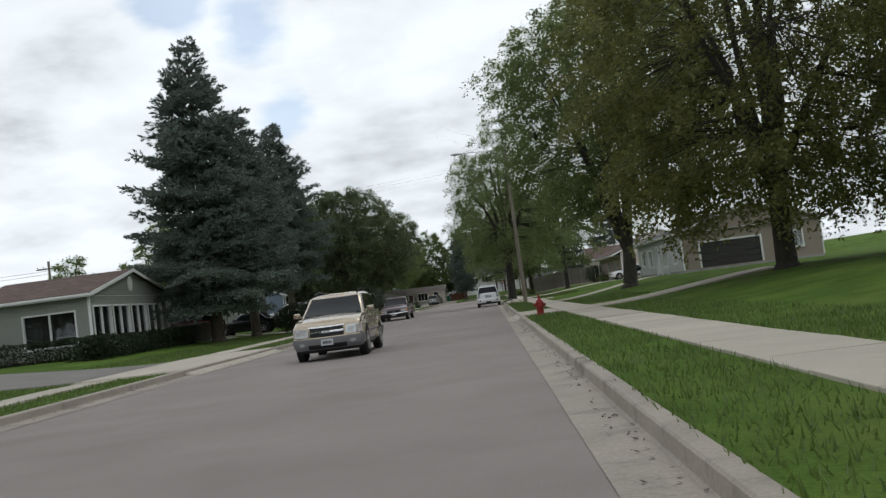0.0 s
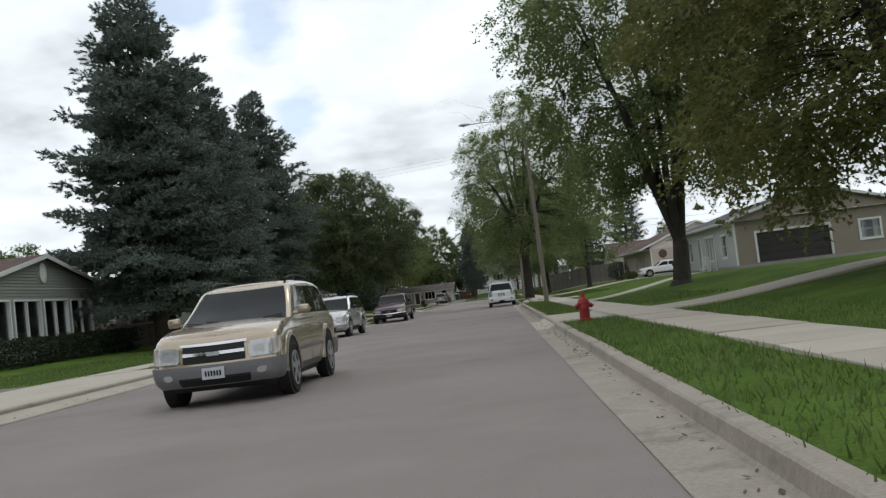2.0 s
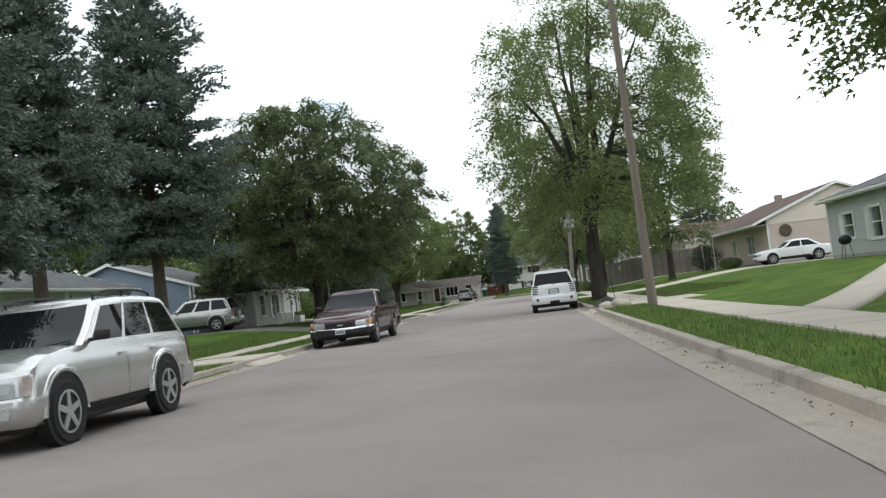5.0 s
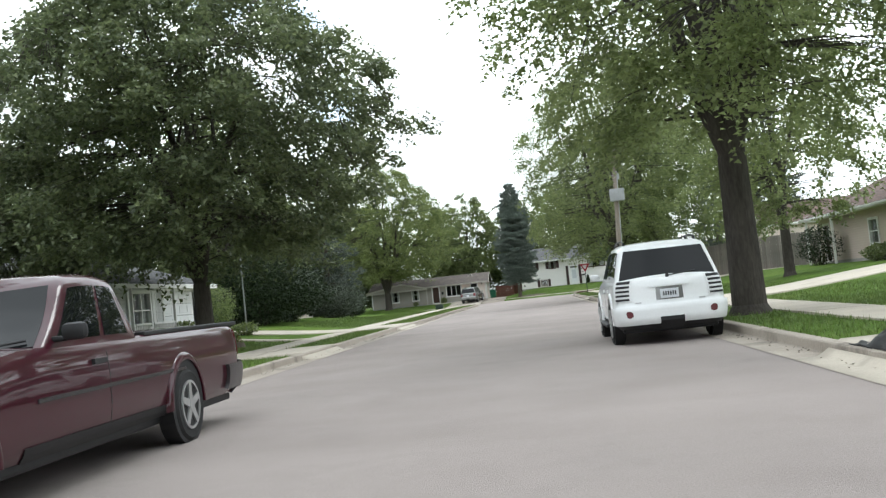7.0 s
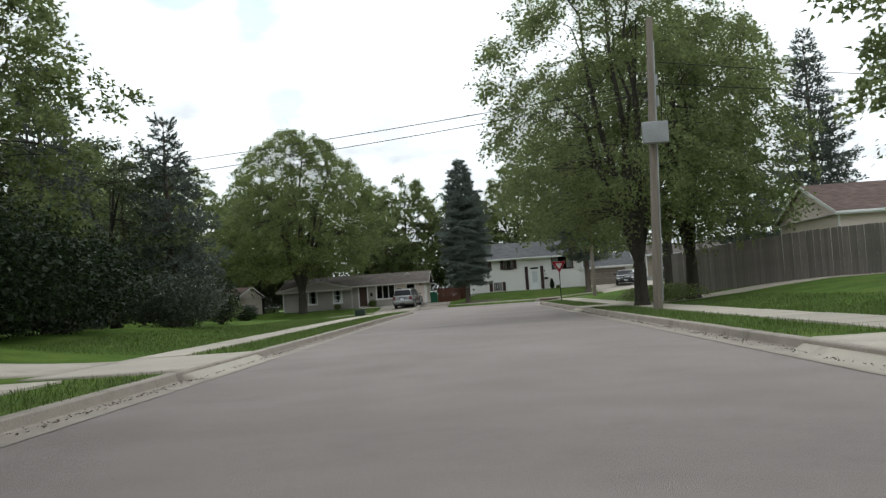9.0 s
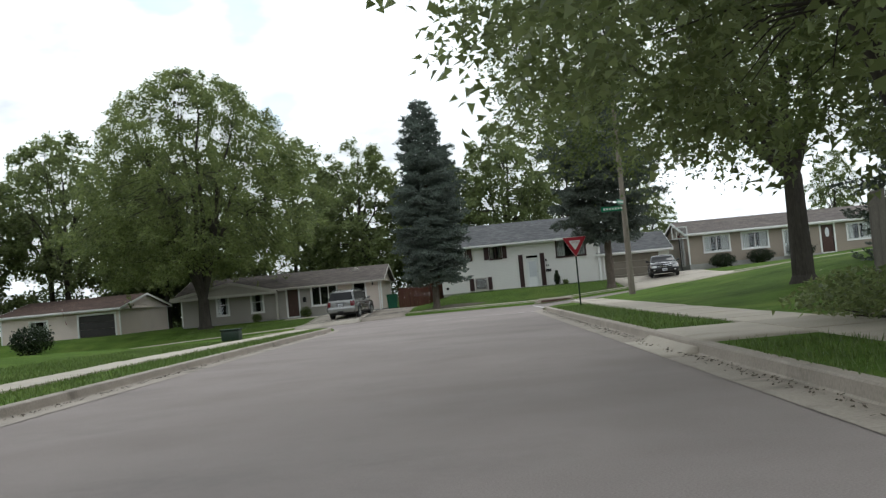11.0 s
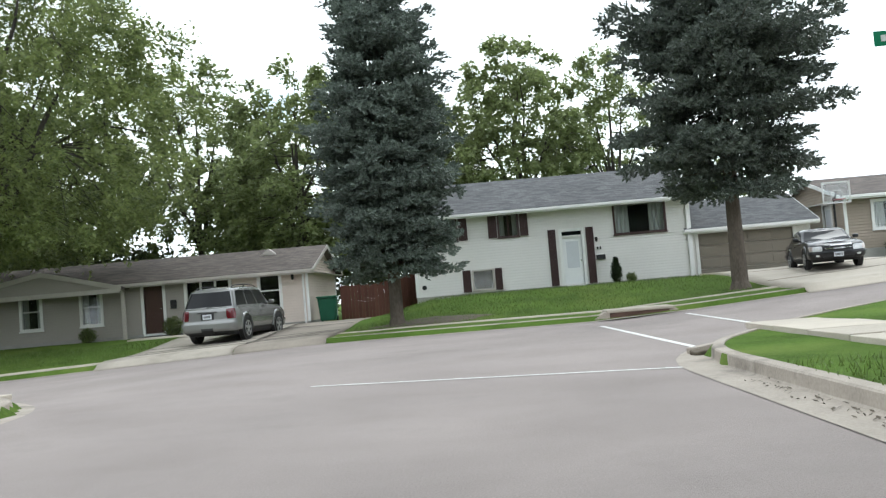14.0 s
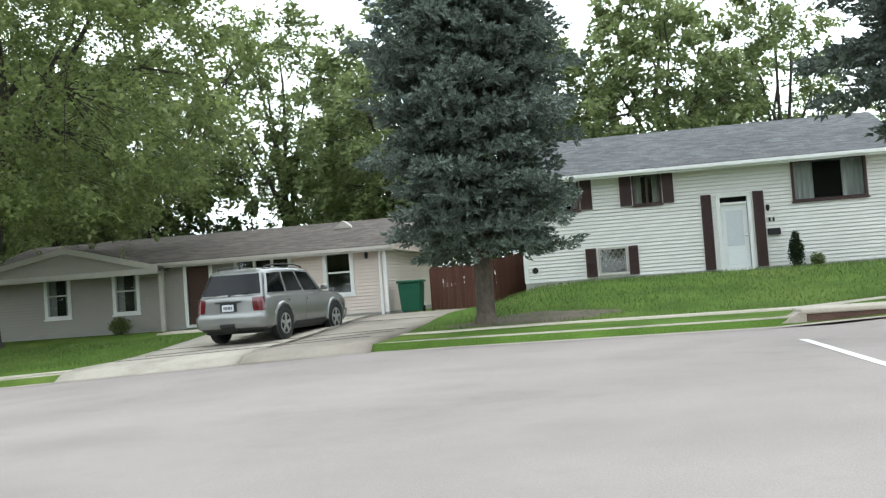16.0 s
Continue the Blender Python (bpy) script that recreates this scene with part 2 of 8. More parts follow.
M["door_tan"] = mat("tan_garage_door", (0.2, 0.175, 0.14), 0.5, var=0.06, scale=2, fine=20)
M["door_white"] = mat("white_door", (0.74, 0.75, 0.75), 0.35, var=0.03, scale=2, fine=20)
M["pane"] = glass("window_glass", (0.85, 0.9, 0.9))
M["pane"].node_tree.nodes["Principled BSDF"].inputs["Specular IOR Level"].default_value = 0.6
M["curtain"] = mat("pale_curtain", (0.5, 0.49, 0.46), 0.9, var=0.1, scale=4, fine=40)
# near-black, so panels behind the panes pass for unlit rooms
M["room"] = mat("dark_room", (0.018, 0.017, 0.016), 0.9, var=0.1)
M["bark"] = mat("gray_brown_bark", (0.056, 0.049, 0.042), 0.95, var=0.4, scale=4, fine=22, bump=1.0, bump_scale=18, stretch=(1, 1, 0.25))
M["bark_pine"] = mat("spruce_bark", (0.10, 0.082, 0.066), 0.95, var=0.4, scale=4, fine=22, bump=1.0, bump_scale=18, stretch=(1, 1, 0.4))
M["leaf_maple"] = foliage("maple_leaves", (0.078, 0.105, 0.036), (0.25, 0.3, 0.11), 0.55)
M["leaf_olive"] = foliage("olive_maple_leaves", (0.075, 0.088, 0.026), (0.25, 0.245, 0.075), 0.52)
M["leaf_dark"] = foliage("dark_maple_leaves", (0.055, 0.075, 0.036), (0.195, 0.23, 0.105), 0.45)
M["leaf_fresh"] = foliage("fresh_green_leaves", (0.098, 0.13, 0.042), (0.285, 0.335, 0.12), 0.58)
M["leaf_light"] = foliage("light_green_leaves", (0.11, 0.14, 0.05), (0.28, 0.33, 0.135), 0.55)
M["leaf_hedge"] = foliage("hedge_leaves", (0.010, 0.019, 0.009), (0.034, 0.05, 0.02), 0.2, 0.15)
M["leaf_gray"] = foliage("gray_green_leaves", (0.04, 0.052, 0.034), (0.11, 0.13, 0.09), 0.35)
M["needle_blue"] = foliage("blue_spruce_needles", (0.055, 0.073, 0.06), (0.19, 0.228, 0.19), 0.22)
M["needle_dark"] = foliage("dark_pine_needles", (0.045, 0.06, 0.05), (0.15, 0.175, 0.14), 0.2)
M["fence_red"] = mat("red_brown_fence", (0.105, 0.045, 0.032), 0.8, var=0.25, scale=2, fine=25, random_tint=0.15, stretch=(6, 6, 0.8))
M["fence_gray"] = mat("weathered_gray_fence", (0.21, 0.19, 0.17), 0.9, var=0.25, scale=2, fine=25, random_tint=0.15, stretch=(6, 6, 0.8))
M["pole_wood"] = mat("weathered_pole_wood", (0.21, 0.18, 0.15), 0.9, var=0.25, scale=3, fine=30, bump=0.5, bump_scale=30, stretch=(4, 4, 0.3))
M["pole_alu"] = mat("dull_gray_metal", (0.32, 0.33, 0.33), 0.5, 0.6, var=0.12, scale=2, fine=20)
M["wire"] = mat("black_wire", (0.02, 0.02, 0.02), 0.6, var=0.1)
M["red_paint"] = mat("red_hydrant_paint", (0.27, 0.028, 0.026), 0.55, var=0.2, scale=6, fine=40)
M["sign_red"] = mat("sign_red", (0.27, 0.014, 0.026), 0.4, var=0.06)
M["sign_white"] = mat("sign_white", (0.6, 0.6, 0.59), 0.4, var=0.05)
M["sign_green"] = mat("sign_green", (0.01, 0.16, 0.08), 0.4, var=0.06)
M["bin_green"] = mat("green_bin_plastic", (0.012, 0.085, 0.045), 0.5, var=0.12, scale=3)
M["rubber"] = mat("tyre_rubber", (0.022, 0.022, 0.022), 0.85, var=0.2, scale=8)
M["black"] = mat("black_plastic", (0.018, 0.018, 0.019), 0.55, var=0.15, scale=5)
M["bin_dark"] = mat("dark_green_plastic", (0.02, 0.035, 0.024), 0.5, var=0.2, scale=4)
M["alloy"] = mat("alloy_wheel", (0.45, 0.45, 0.45), 0.35, 0.7, var=0.08, scale=6)
M["chrome"] = mat("chrome", (0.65, 0.65, 0.66), 0.12, 1.0, var=0.03)
M["auto_glass"] = mat("tinted_auto_glass", (0.006, 0.007, 0.008), 0.02, var=0.1, spec=0.2)
M["lens_dull_red"] = mat("dull_red_lens", (0.10, 0.022, 0.026), 0.2, var=0.15, scale=9, coat=0.6)
M["paint_gray_plastic"] = mat("gray_bumper_plastic", (0.17, 0.17, 0.175), 0.45, var=0.1, scale=4)
M["lens_clear"] = mat("headlight_lens", (0.50, 0.51, 0.51), 0.12, 0.3, var=0.2, scale=9, fine=40, coat=1.0)
M["lens_red"] = mat("tail_light_lens", (0.085, 0.005, 0.009), 0.15, var=0.15, scale=9, coat=1.0)
M["lens_pale_amber"] = mat("pale_amber_lens", (0.46, 0.40, 0.37), 0.15, 0.2, var=0.2, scale=9, fine=40, coat=1.0)
M["bumper_steel"] = mat("dull_bumper_steel", (0.07, 0.065, 0.067), 0.25, 0.6, var=0.1, scale=3)
# pale siding; on the west houses its gray includes the trees' shade
M["siding_pale"] = mat("pale_shade_gray_siding", (0.47, 0.475, 0.46), 0.5, var=0.05, scale=0.8, fine=14)
M["lens_amber"] = mat("amber_lens", (0.42, 0.20, 0.06), 0.15, var=0.15, scale=9, coat=1.0)
M["plate"] = mat("license_plate", (0.55, 0.57, 0.60), 0.4, var=0.06)
for key, col, metal in (("silver", (0.54, 0.54, 0.535), 0.75), ("white", (0.70, 0.71, 0.71), 0.0), ("maroon", (0.036, 0.003, 0.009), 0.0), ("gold", (0.40, 0.33, 0.24), 0.7), ("pewter", (0.22, 0.22, 0.215), 0.5), ("black_car", (0.012, 0.012, 0.014), 0.2), ("dark_red", (0.06, 0.008, 0.010), 0.2), ("light_gray", (0.37, 0.37, 0.35), 0.75)):
    M["paint_" + key] = mat(key + "_car_paint", col, 0.26 if metal > 0.3 else 0.4, metal, var=0.04, scale=2, fine=30, coat=0.8, spec=0.1)


# ---- building helpers ----
def part(name, bm, material, parent=None, label="", smooth=False):
    me = bpy.data.meshes.new(name)
    if smooth:
        for f in bm.faces:
            f.smooth = True
    bm.normal_update()
    bm.to_mesh(me)
    bm.free()
    me.materials.append(material)
    if smooth:
        me.set_sharp_from_angle(angle=radians(38))
    ob = new(name, me)
    if parent:
        ob.parent = parent
    if label:
        ob["label"] = label
    return ob


def thing(name, label, category, x, y, z, turn=0.0, group="", kind=""):
    e = new(name)
    e.empty_display_size = 0.2
    e.matrix_basis = pose(x, y, z, 0, 0, turn)
    return tagged(e, label, category, group, kind)


def box(bm, x0, x1, y0, y1, z0, z1, bevel=0.0):
    v = [bm.verts.new((x, y, z)) for z in (z0, z1) for x, y in ((x0, y0), (x1, y0), (x1, y1), (x0, y1))]
    fs = [bm.faces.new([v[i] for i in q]) for q in ((3, 2, 1, 0), (4, 5, 6, 7), (0, 1, 5, 4), (1, 2, 6, 5), (2, 3, 7, 6), (3, 0, 4, 7))]
    if bevel:
        es = list({e for f in fs for e in f.edges})
        bmesh.ops.bevel(bm, geom=es, offset=bevel, segments=2, affect="EDGES", profile=0.5)
    return v


def tube(bm, p0, p1, r0, r1=None, n=10, caps=True):
    r1 = r0 if r1 is None else r1
    p0, p1 = Vector(p0), Vector(p1)
    q = (p1 - p0).to_track_quat("Z", "Y")
    rings = []
    for p, r in ((p0, r0), (p1, r1)):
        rings.append([bm.verts.new(p + q @ Vector((r * math.cos(2 * math.pi * k / n), r * math.sin(2 * math.pi * k / n), 0))) for k in range(n)])
    for k in range(n):
        bm.faces.new((rings[0][k], rings[0][(k + 1) % n], rings[1][(k + 1) % n], rings[1][k]))
    if caps:
        bm.faces.new(rings[0][::-1])
        bm.faces.new(rings[1])


def mast(bm, points, radii, n=14):
    """One closed tapering pole through the points."""
    rings = []
    for p, r in zip(points, radii):
        rings.append([bm.verts.new(Vector(p) + Vector((r * math.cos(2 * math.pi * k / n), r * math.sin(2 * math.pi * k / n), 0))) for k in range(n)])
    for a, b in zip(rings, rings[1:]):
        for k in range(n):
            bm.faces.new((a[k], a[(k + 1) % n], b[(k + 1) % n], b[k]))
    bm.faces.new(rings[0][::-1])
    bm.faces.new(rings[-1])


def lathe(bm, profile, n=16, at=(0, 0, 0), axis="Z"):
    """A turned body from (radius, height) pairs."""
    def put(r, h, a):
        c, s = r * math.cos(a), r * math.sin(a)
        return Vector(at) + Vector({"Z": (c, s, h), "X": (h, c, s), "Y": (s, h, c)}[axis])
    rings = [[bm.verts.new(put(max(r, 1e-4), h, 2 * math.pi * k / n)) for k in range(n)] for r, h in profile]
    for a, b in zip(rings, rings[1:]):
        for k in range(n):
            bm.faces.new((a[k], a[(k + 1) % n], b[(k + 1) % n], b[k]))
    bm.faces.new(rings[0][::-1])
    bm.faces.new(rings[-1])


def prism(bm, outline, y0, y1):
    """An outline of (x, z) pushed from y0 to y1."""
    a = [bm.verts.new((x, y0, z)) for x, z in outline]
    b = [bm.verts.new((x, y1, z)) for x, z in outline]
    n = len(outline)
    bm.faces.new(a)
    bm.faces.new(b[::-1])
    for k in range(n):
        bm.faces.new((a[(k + 1) % n], a[k], b[k], b[(k + 1) % n]))
    bmesh.ops.recalc_face_normals(bm, faces=bm.faces[:])


def raw_mesh(name, verts, faces, material, parent=None, label=""):
    """A large mesh from arrays: verts (n, 3), faces (m, k) with one k."""
    me = bpy.data.meshes.new(name)
    verts, faces = np.asarray(verts, np.float32), np.asarray(faces, np.int32)
    m, k = faces.shape
    me.vertices.add(len(verts))
    me.vertices.foreach_set("co", verts.ravel())
    me.loops.add(m * k)
    me.loops.foreach_set("vertex_index", faces.ravel())
    me.polygons.add(m)
    me.polygons.foreach_set("loop_start", np.arange(m, dtype=np.int32) * k)
    me.update(calc_edges=True)
    me.materials.append(material)
    ob = new(name, me)
    if parent:
        ob.parent = parent
    if label:
        ob["label"] = label
    return ob


def smooth01(v):
    v = min(1.0, max(0.0, v))
    return v * v * (3 - 2 * v)


# ---- the lie of the land ----
CURB_L, CURB_R = -6.6, 2.65
CROSS_0, CROSS_1 = 168.5, 178.0


def slope_along_cross(x):
    """The cross street falls to the west and climbs to the east."""
    if x < -5:
        return max(-0.9, 0.036 * (x + 5))
    return min(2.2, 0.062 * max(0.0, x - 4.0))


def street_z(x, y):
    return slope_along_cross(x) * smooth01((y - 140) / 28.0)


def corner_round(x, y):
    """How far a place lies inside the streets: under 0 on the carriageway, over 0 beyond the curb."""
    r = 7.0
    dx = max(CURB_L - x, x - CURB_R)
    if y > CROSS_1:
        return y - CROSS_1
    dy = CROSS_0 - y
    if dx <= 0 or dy <= 0:
        return -1.0
    if dx < r and dy < r:
        return r - math.hypot(r - dx, r - dy)
    return min(dx, dy)


def land_z(x, y):
    """The height of the lawns."""
    d = corner_round(x, y)
    s = street_z(x, y)
    if d < 0:
        return s
    base = s + 0.15
    if y > CROSS_1:
        house = 0.36 + 0.66 * smooth01((x + 4.7) / 3.4) + 0.03 * max(0.0, x - 12)
        k = smooth01((y - CROSS_1 - 1.5) / 9.0)
        return base * (1 - k) + max(house, base if x > 9 else house) * k
    near = smooth01((CROSS_0 - y) / 12.0)
    if x > CURB_R:
        rise = 0.62 * smooth01((x - 5.8) / 8.5)
    else:
        bank = smooth01((y - 82) / 12) * (1 - smooth01((y - 125) / 15))
        rise = 0.42 * smooth01((-10.0 - x) / 9.0) * (1 - bank) + 0.55 * smooth01((-8.9 - x) / 6.5) * bank
    return base + rise * (0.35 + 0.65 * near)


# ---- ground, streets, curbs ----
def steps(*spans):
    """Grid lines: (start, end, step) spans joined."""
    out = []
    for a, b, d in spans:
        k = max(1, round((b - a) / d))
        out += [a + (b - a) * i / k for i in range(k)]
    return out + [spans[-1][1]]


def grid_sheet(name, xs, ys, height, material, keep=None):
    verts = [(x, y, height(x, y)) for y in ys for x in xs]
    nx = len(xs)
    faces = []
    for j in range(len(ys) - 1):
        for i in range(nx - 1):
            if keep is None or keep(0.5 * (xs[i] + xs[i + 1]), 0.5 * (ys[j] + ys[j + 1])):
                a = j * nx + i
                faces.append((a, a + 1, a + nx + 1, a + nx))
    ob = raw_mesh(name, verts, faces, material)
    for p in ob.data.polygons:
        p.use_smooth = True
    return ob


def ground_height(x, y):
    d = corner_round(x, y)
    if d < 0.0:
        return street_z(x, y) - 0.14
    bumpy = 0.03 * (noise.noise((x * 0.25, y * 0.25, 0.0)) + 0.5 * noise.noise((x * 0.9, y * 0.9, 3.0)))
    far = max(0.0, max(abs(x) - 70, abs(y - 90) - 150))
    return land_z(x, y) + bumpy * min(1.0, d / 1.5) - 0.0005 * far


gx = steps((-2500, -300, 550), (-300, -60, 30), (-60, -16, 2), (-16, CURB_L - 0.02, 0.25), (CURB_L - 0.02, CURB_L + 0.02, 1), (CURB_L + 0.02, CURB_R - 0.02, 1.5), (CURB_R - 0.02, CURB_R + 0.02, 1), (CURB_R + 0.02, 11, 0.25), (11, 60, 2), (60, 300, 30), (300, 2500, 550))
gy = steps((-2500, -200, 575), (-200, -20, 30), (-20, 158, 1.5), (158, CROSS_1 + 0.02, 0.3), (CROSS_1 + 0.02, 200, 1), (200, 320, 12), (320, 2500, 545))
tagged(grid_sheet("ground", gx, gy, ground_height, M["grass"]), "mown green lawn with clover patches beside the street", "lawn", kind="structure")
rx = steps((-80, -14.5, 1.5), (-14.5, 11, 0.375), (11, 80, 1.5))
ry = steps((-40, 158, 2), (158, 180, 0.4))
tagged(grid_sheet("road", rx, ry, lambda x, y: street_z(x, y) + 0.002 * noise.noise((x, y, 0)), M["road"], lambda x, y: corner_round(x, y) < 0.3 and y < CROSS_1 + 0.2), "worn light gray residential road with patched surface", "road", kind="structure")


def sweep_curb(name, line, side, label):
    """A gutter pan and curb along a line of (x, y); the lawn lies on that side (+1 left of the way, -1 right)."""
    bm = bmesh.new()
    section = [(-0.46, 0.008), (-0.02, 0.012), (0.0, 0.03), (0.012, 0.145), (0.03, 0.163), (0.17, 0.168), (0.19, 0.05)]
    rings = []
    for k, (x, y) in enumerate(line):
        ax, ay = line[max(0, k - 1)]
        bx, by = line[min(len(line) - 1, k + 1)]
        t = Vector((bx - ax, by - ay)).normalized()
        nrm = Vector((-t.y, t.x)) * side
        z = street_z(x, y)
        jig = 0.008 * noise.noise((x * 0.7, y * 0.7, 5.0))
        rings.append([bm.verts.new((x + nrm.x * (o + jig), y + nrm.y * (o + jig), z + h + (jig if h > 0.1 else 0))) for o, h in section])
    for a, b in zip(rings, rings[1:]):
        for i in range(len(section) - 1):
            q = (a[i], b[i], b[i + 1], a[i + 1])
            bm.faces.new(q if side < 0 else q[::-1])
    ob = part(name, bm, M["gutter"], None, label)
    return tagged(ob, label, "curb", kind="structure")


def corner_line(cx, sign):
    pts = [(cx, y) for y in steps((-40, CROSS_0 - 7, 3))]
    pts += [(cx + sign * 7 * (1 - math.cos(a)), CROSS_0 - 7 + 7 * math.sin(a)) for a in [math.pi / 2 * k / 14 for k in range(1, 15)]]
    return pts + [(cx + sign * (7 + d), CROSS_0) for d in steps((2, 65, 3))]


sweep_curb("curb_east", corner_line(CURB_R, 1), -1, "concrete curb and gutter with crumbled joints and leaf litter")
sweep_curb("curb_west", corner_line(CURB_L, -1), 1, "concrete curb and gutter along the lawn strip")
sweep_curb("curb_north", [(x, CROSS_1) for x in steps((-75, 75, 3))], 1, "concrete curb of the cross street")


def patch(name, x0, x1, y0, y1, material, label, lift=0.03, apron=0, skew=0.0, kind="structure", category="driveway"):
    """A slab that lies on the land; apron: -1 or 1 ramps it down to the gutter on its west or east side, 2 on its south side."""
    xs, ys = steps((x0, x1, 0.3 if abs(apron) == 1 else 0.6)), steps((y0, y1, 0.15 if apron == 2 else 0.6))

    def h(x, y):
        d = corner_round(x, y) if apron != 2 else y - CROSS_1
        base = street_z(x, y) + 0.03 if d < 0 else land_z(x, y) + lift
        if apron and d < 0.3:
            k = smooth01((d + 0.45) / 0.45)
            base = (street_z(x, y) + 0.012) * (1 - k) + (street_z(x, y) + 0.185) * k
        return base
    verts, nx = [], len(xs)
    for y in ys:
        for x in xs:
            xx, yy = (x, y + skew * (x - x0)) if abs(apron) < 2 else (x + skew * (y - y0), y)
            verts.append((xx, yy, h(xx, yy)))
    n0 = len(verts)
    verts += [(x, y, z - 0.12) for x, y, z in verts]
    faces = []
    ny = len(ys)
    for j in range(ny - 1):
        for i in range(nx - 1):
            a = j * nx + i
            faces.append((a, a + 1, a + nx + 1, a + nx))
    rim = [i for i in range(nx)] + [j * nx + nx - 1 for j in range(1, ny)] + [(ny - 1) * nx + i for i in range(nx - 2, -1, -1)] + [j * nx for j in range(ny - 2, 0, -1)]
    for a, b in zip(rim, rim[1:] + rim[:1]):
        faces.append((a, a + n0, b + n0, b))
    return tagged(raw_mesh(name, verts, faces, material), label, category, kind=kind)


# driveways, aprons, front walks
patch("driveway", -24, -9.8, 29.5, 37.5, M["old_asphalt"], "gray worn asphalt driveway beside the lawn", 0.02)
patch("driveway_apron", -9.8, CURB_L + 0.45, 28.8, 39.5, M["concrete"], "pale concrete driveway apron with a dark joint", 0.03, 1)
patch("driveway", -22, CURB_L + 0.45, 67.0, 70.2, M["concrete"], "concrete driveway under a black parked car", 0.03, 1)
patch("parking_pad", -22, -14.6, 61.9, 64.5, M["concrete"], "concrete pad under a dark red parked car", 0.03)
patch("driveway", -22, -9.38, 91.4, 95.2, M["old_asphalt"], "gray asphalt driveway beside the blue house", 0.03)
patch("driveway_apron", -8.22, CURB_L + 0.45, 91.2, 95.4, M["concrete"], "pale concrete driveway apron by the blue house", 0.03, 1)
patch("driveway", -15.1, -9.33, 105.2, 108.6, M["concrete"], "pale concrete driveway before the white garage door", 0.03, 0, 0.52)
patch("driveway_apron", -9.33, CURB_L + 0.45, 107.2, 112.4, M["concrete"], "pale concrete driveway apron across the lawn strip", 0.03, 1)
patch("front_walk", -15.0, -9.33, 102.3, 103.2, M["concrete"], "narrow concrete walk between lawn and porch", 0.035)
patch("driveway_apron", CURB_R - 0.45, 4.22, 39.3, 45.2, M["concrete"], "pale concrete driveway apron beside the red hydrant", 0.03, -1)
patch("driveway", 5.58, 13.5, 39.6, 43.0, M["concrete"], "concrete driveway climbing the lawn beyond the hydrant", 0.03, 0, 0.35)
patch("front_walk", 5.58, 15, 60.0, 62.8, M["concrete"], "narrow concrete walk climbing the lawn", 0.035, 0, 2.0)
patch("driveway", CURB_R - 0.45, 6.5, 76.4, 80.0, M["concrete"], "concrete driveway crossing the east sidewalk", 0.03, -1, 0.3)
patch("driveway", CURB_R - 0.45, 19, 100.0, 105.4, M["concrete"], "concrete driveway under a white car", 0.03, -1)
patch("driveway", CURB_R - 0.45, 16, 133.0, 136.6, M["concrete"], "concrete drive by the gray fence", 0.03, -1)
patch("driveway", -11.3, -7.32, CROSS_1 - 0.45, 189.8, M["concrete_worn"], "cracked pale concrete driveway under a pewter car", 0.08, 2)
patch("driveway", -7.26, -4.6, CROSS_1 - 0.45, 190.4, M["concrete_old"], "stained brown-gray concrete drive leading to the fence", 0.065, 2)
patch("driveway", 9.2, 15.2, CROSS_1 - 0.45, 190.6, M["concrete"], "pale concrete driveway under a dark sedan", 0.08, 2)
patch("front_walk", -13.8, -11.3, 187.2, 188.4, M["concrete"], "short concrete walk to a front door", 0.035)
patch("front_walk", -5.0, 60, CROSS_1 + 2.4, CROSS_1 + 2.75, M["concrete"], "thin strip of overgrown sidewalk across the lawn", 0.03, category="sidewalk")
patch("front_walk", -60, -11.5, CROSS_1 + 0.9, CROSS_1 + 1.25, M["concrete"], "thin strip of overgrown sidewalk along the cross street", 0.03, category="sidewalk")
patch("front_walk", 9.6, 60, CROSS_0 - 2.6, CROSS_0 - 1.5, M["concrete"], "pale concrete sidewalk along the cross street", 0.03, category="sidewalk")


def cracks(name, lines, label):
    """Dark joints and cracks: thin wavy raised ribbons of dirt along (x0, y0, x1, y1) lines."""
    bm = bmesh.new()
    for n, (x0, y0, x1, y1) in enumerate(lines):
        k = max(3, int(math.hypot(x1 - x0, y1 - y0) / 0.35))
        rows = []
        for i in range(k + 1):
            u = i / k
            x, y = x0 + (x1 - x0) * u, y0 + (y1 - y0) * u
            dx, dy = y1 - y0, x0 - x1
            ln = math.hypot(dx, dy)
            w = 0.025 + 0.05 * max(0.0, noise.noise((x * 1.3, y * 1.3, n)))
            o = 0.05 * noise.noise((x * 0.8, y * 0.8, n + 9))
            z = max(land_z(x, y) + 0.083, street_z(x, y)) if corner_round(x, y) > 1.4 else street_z(x, y) + 0.036 + 0.1 * max(0.0, corner_round(x, y))
            a, b = Vector((x + dx / ln * (o - w), y + dy / ln * (o - w), z + 0.004)), Vector((x + dx / ln * (o + w), y + dy / ln * (o + w), z + 0.004))
            rows.append((bm.verts.new(a), bm.verts.new((a + b) / 2 + Vector((0, 0, 0.01))), bm.verts.new(b)))
        for p, q in zip(rows, rows[1:]):
            bm.faces.new((p[0], p[1], q[1], q[0]))
            bm.faces.new((p[1], p[2], q[2], q[1]))
    bmesh.ops.recalc_face_normals(bm, faces=bm.faces[:])
    return tagged(part(name, bm, M["joint"]), label, "crack", kind="structure")


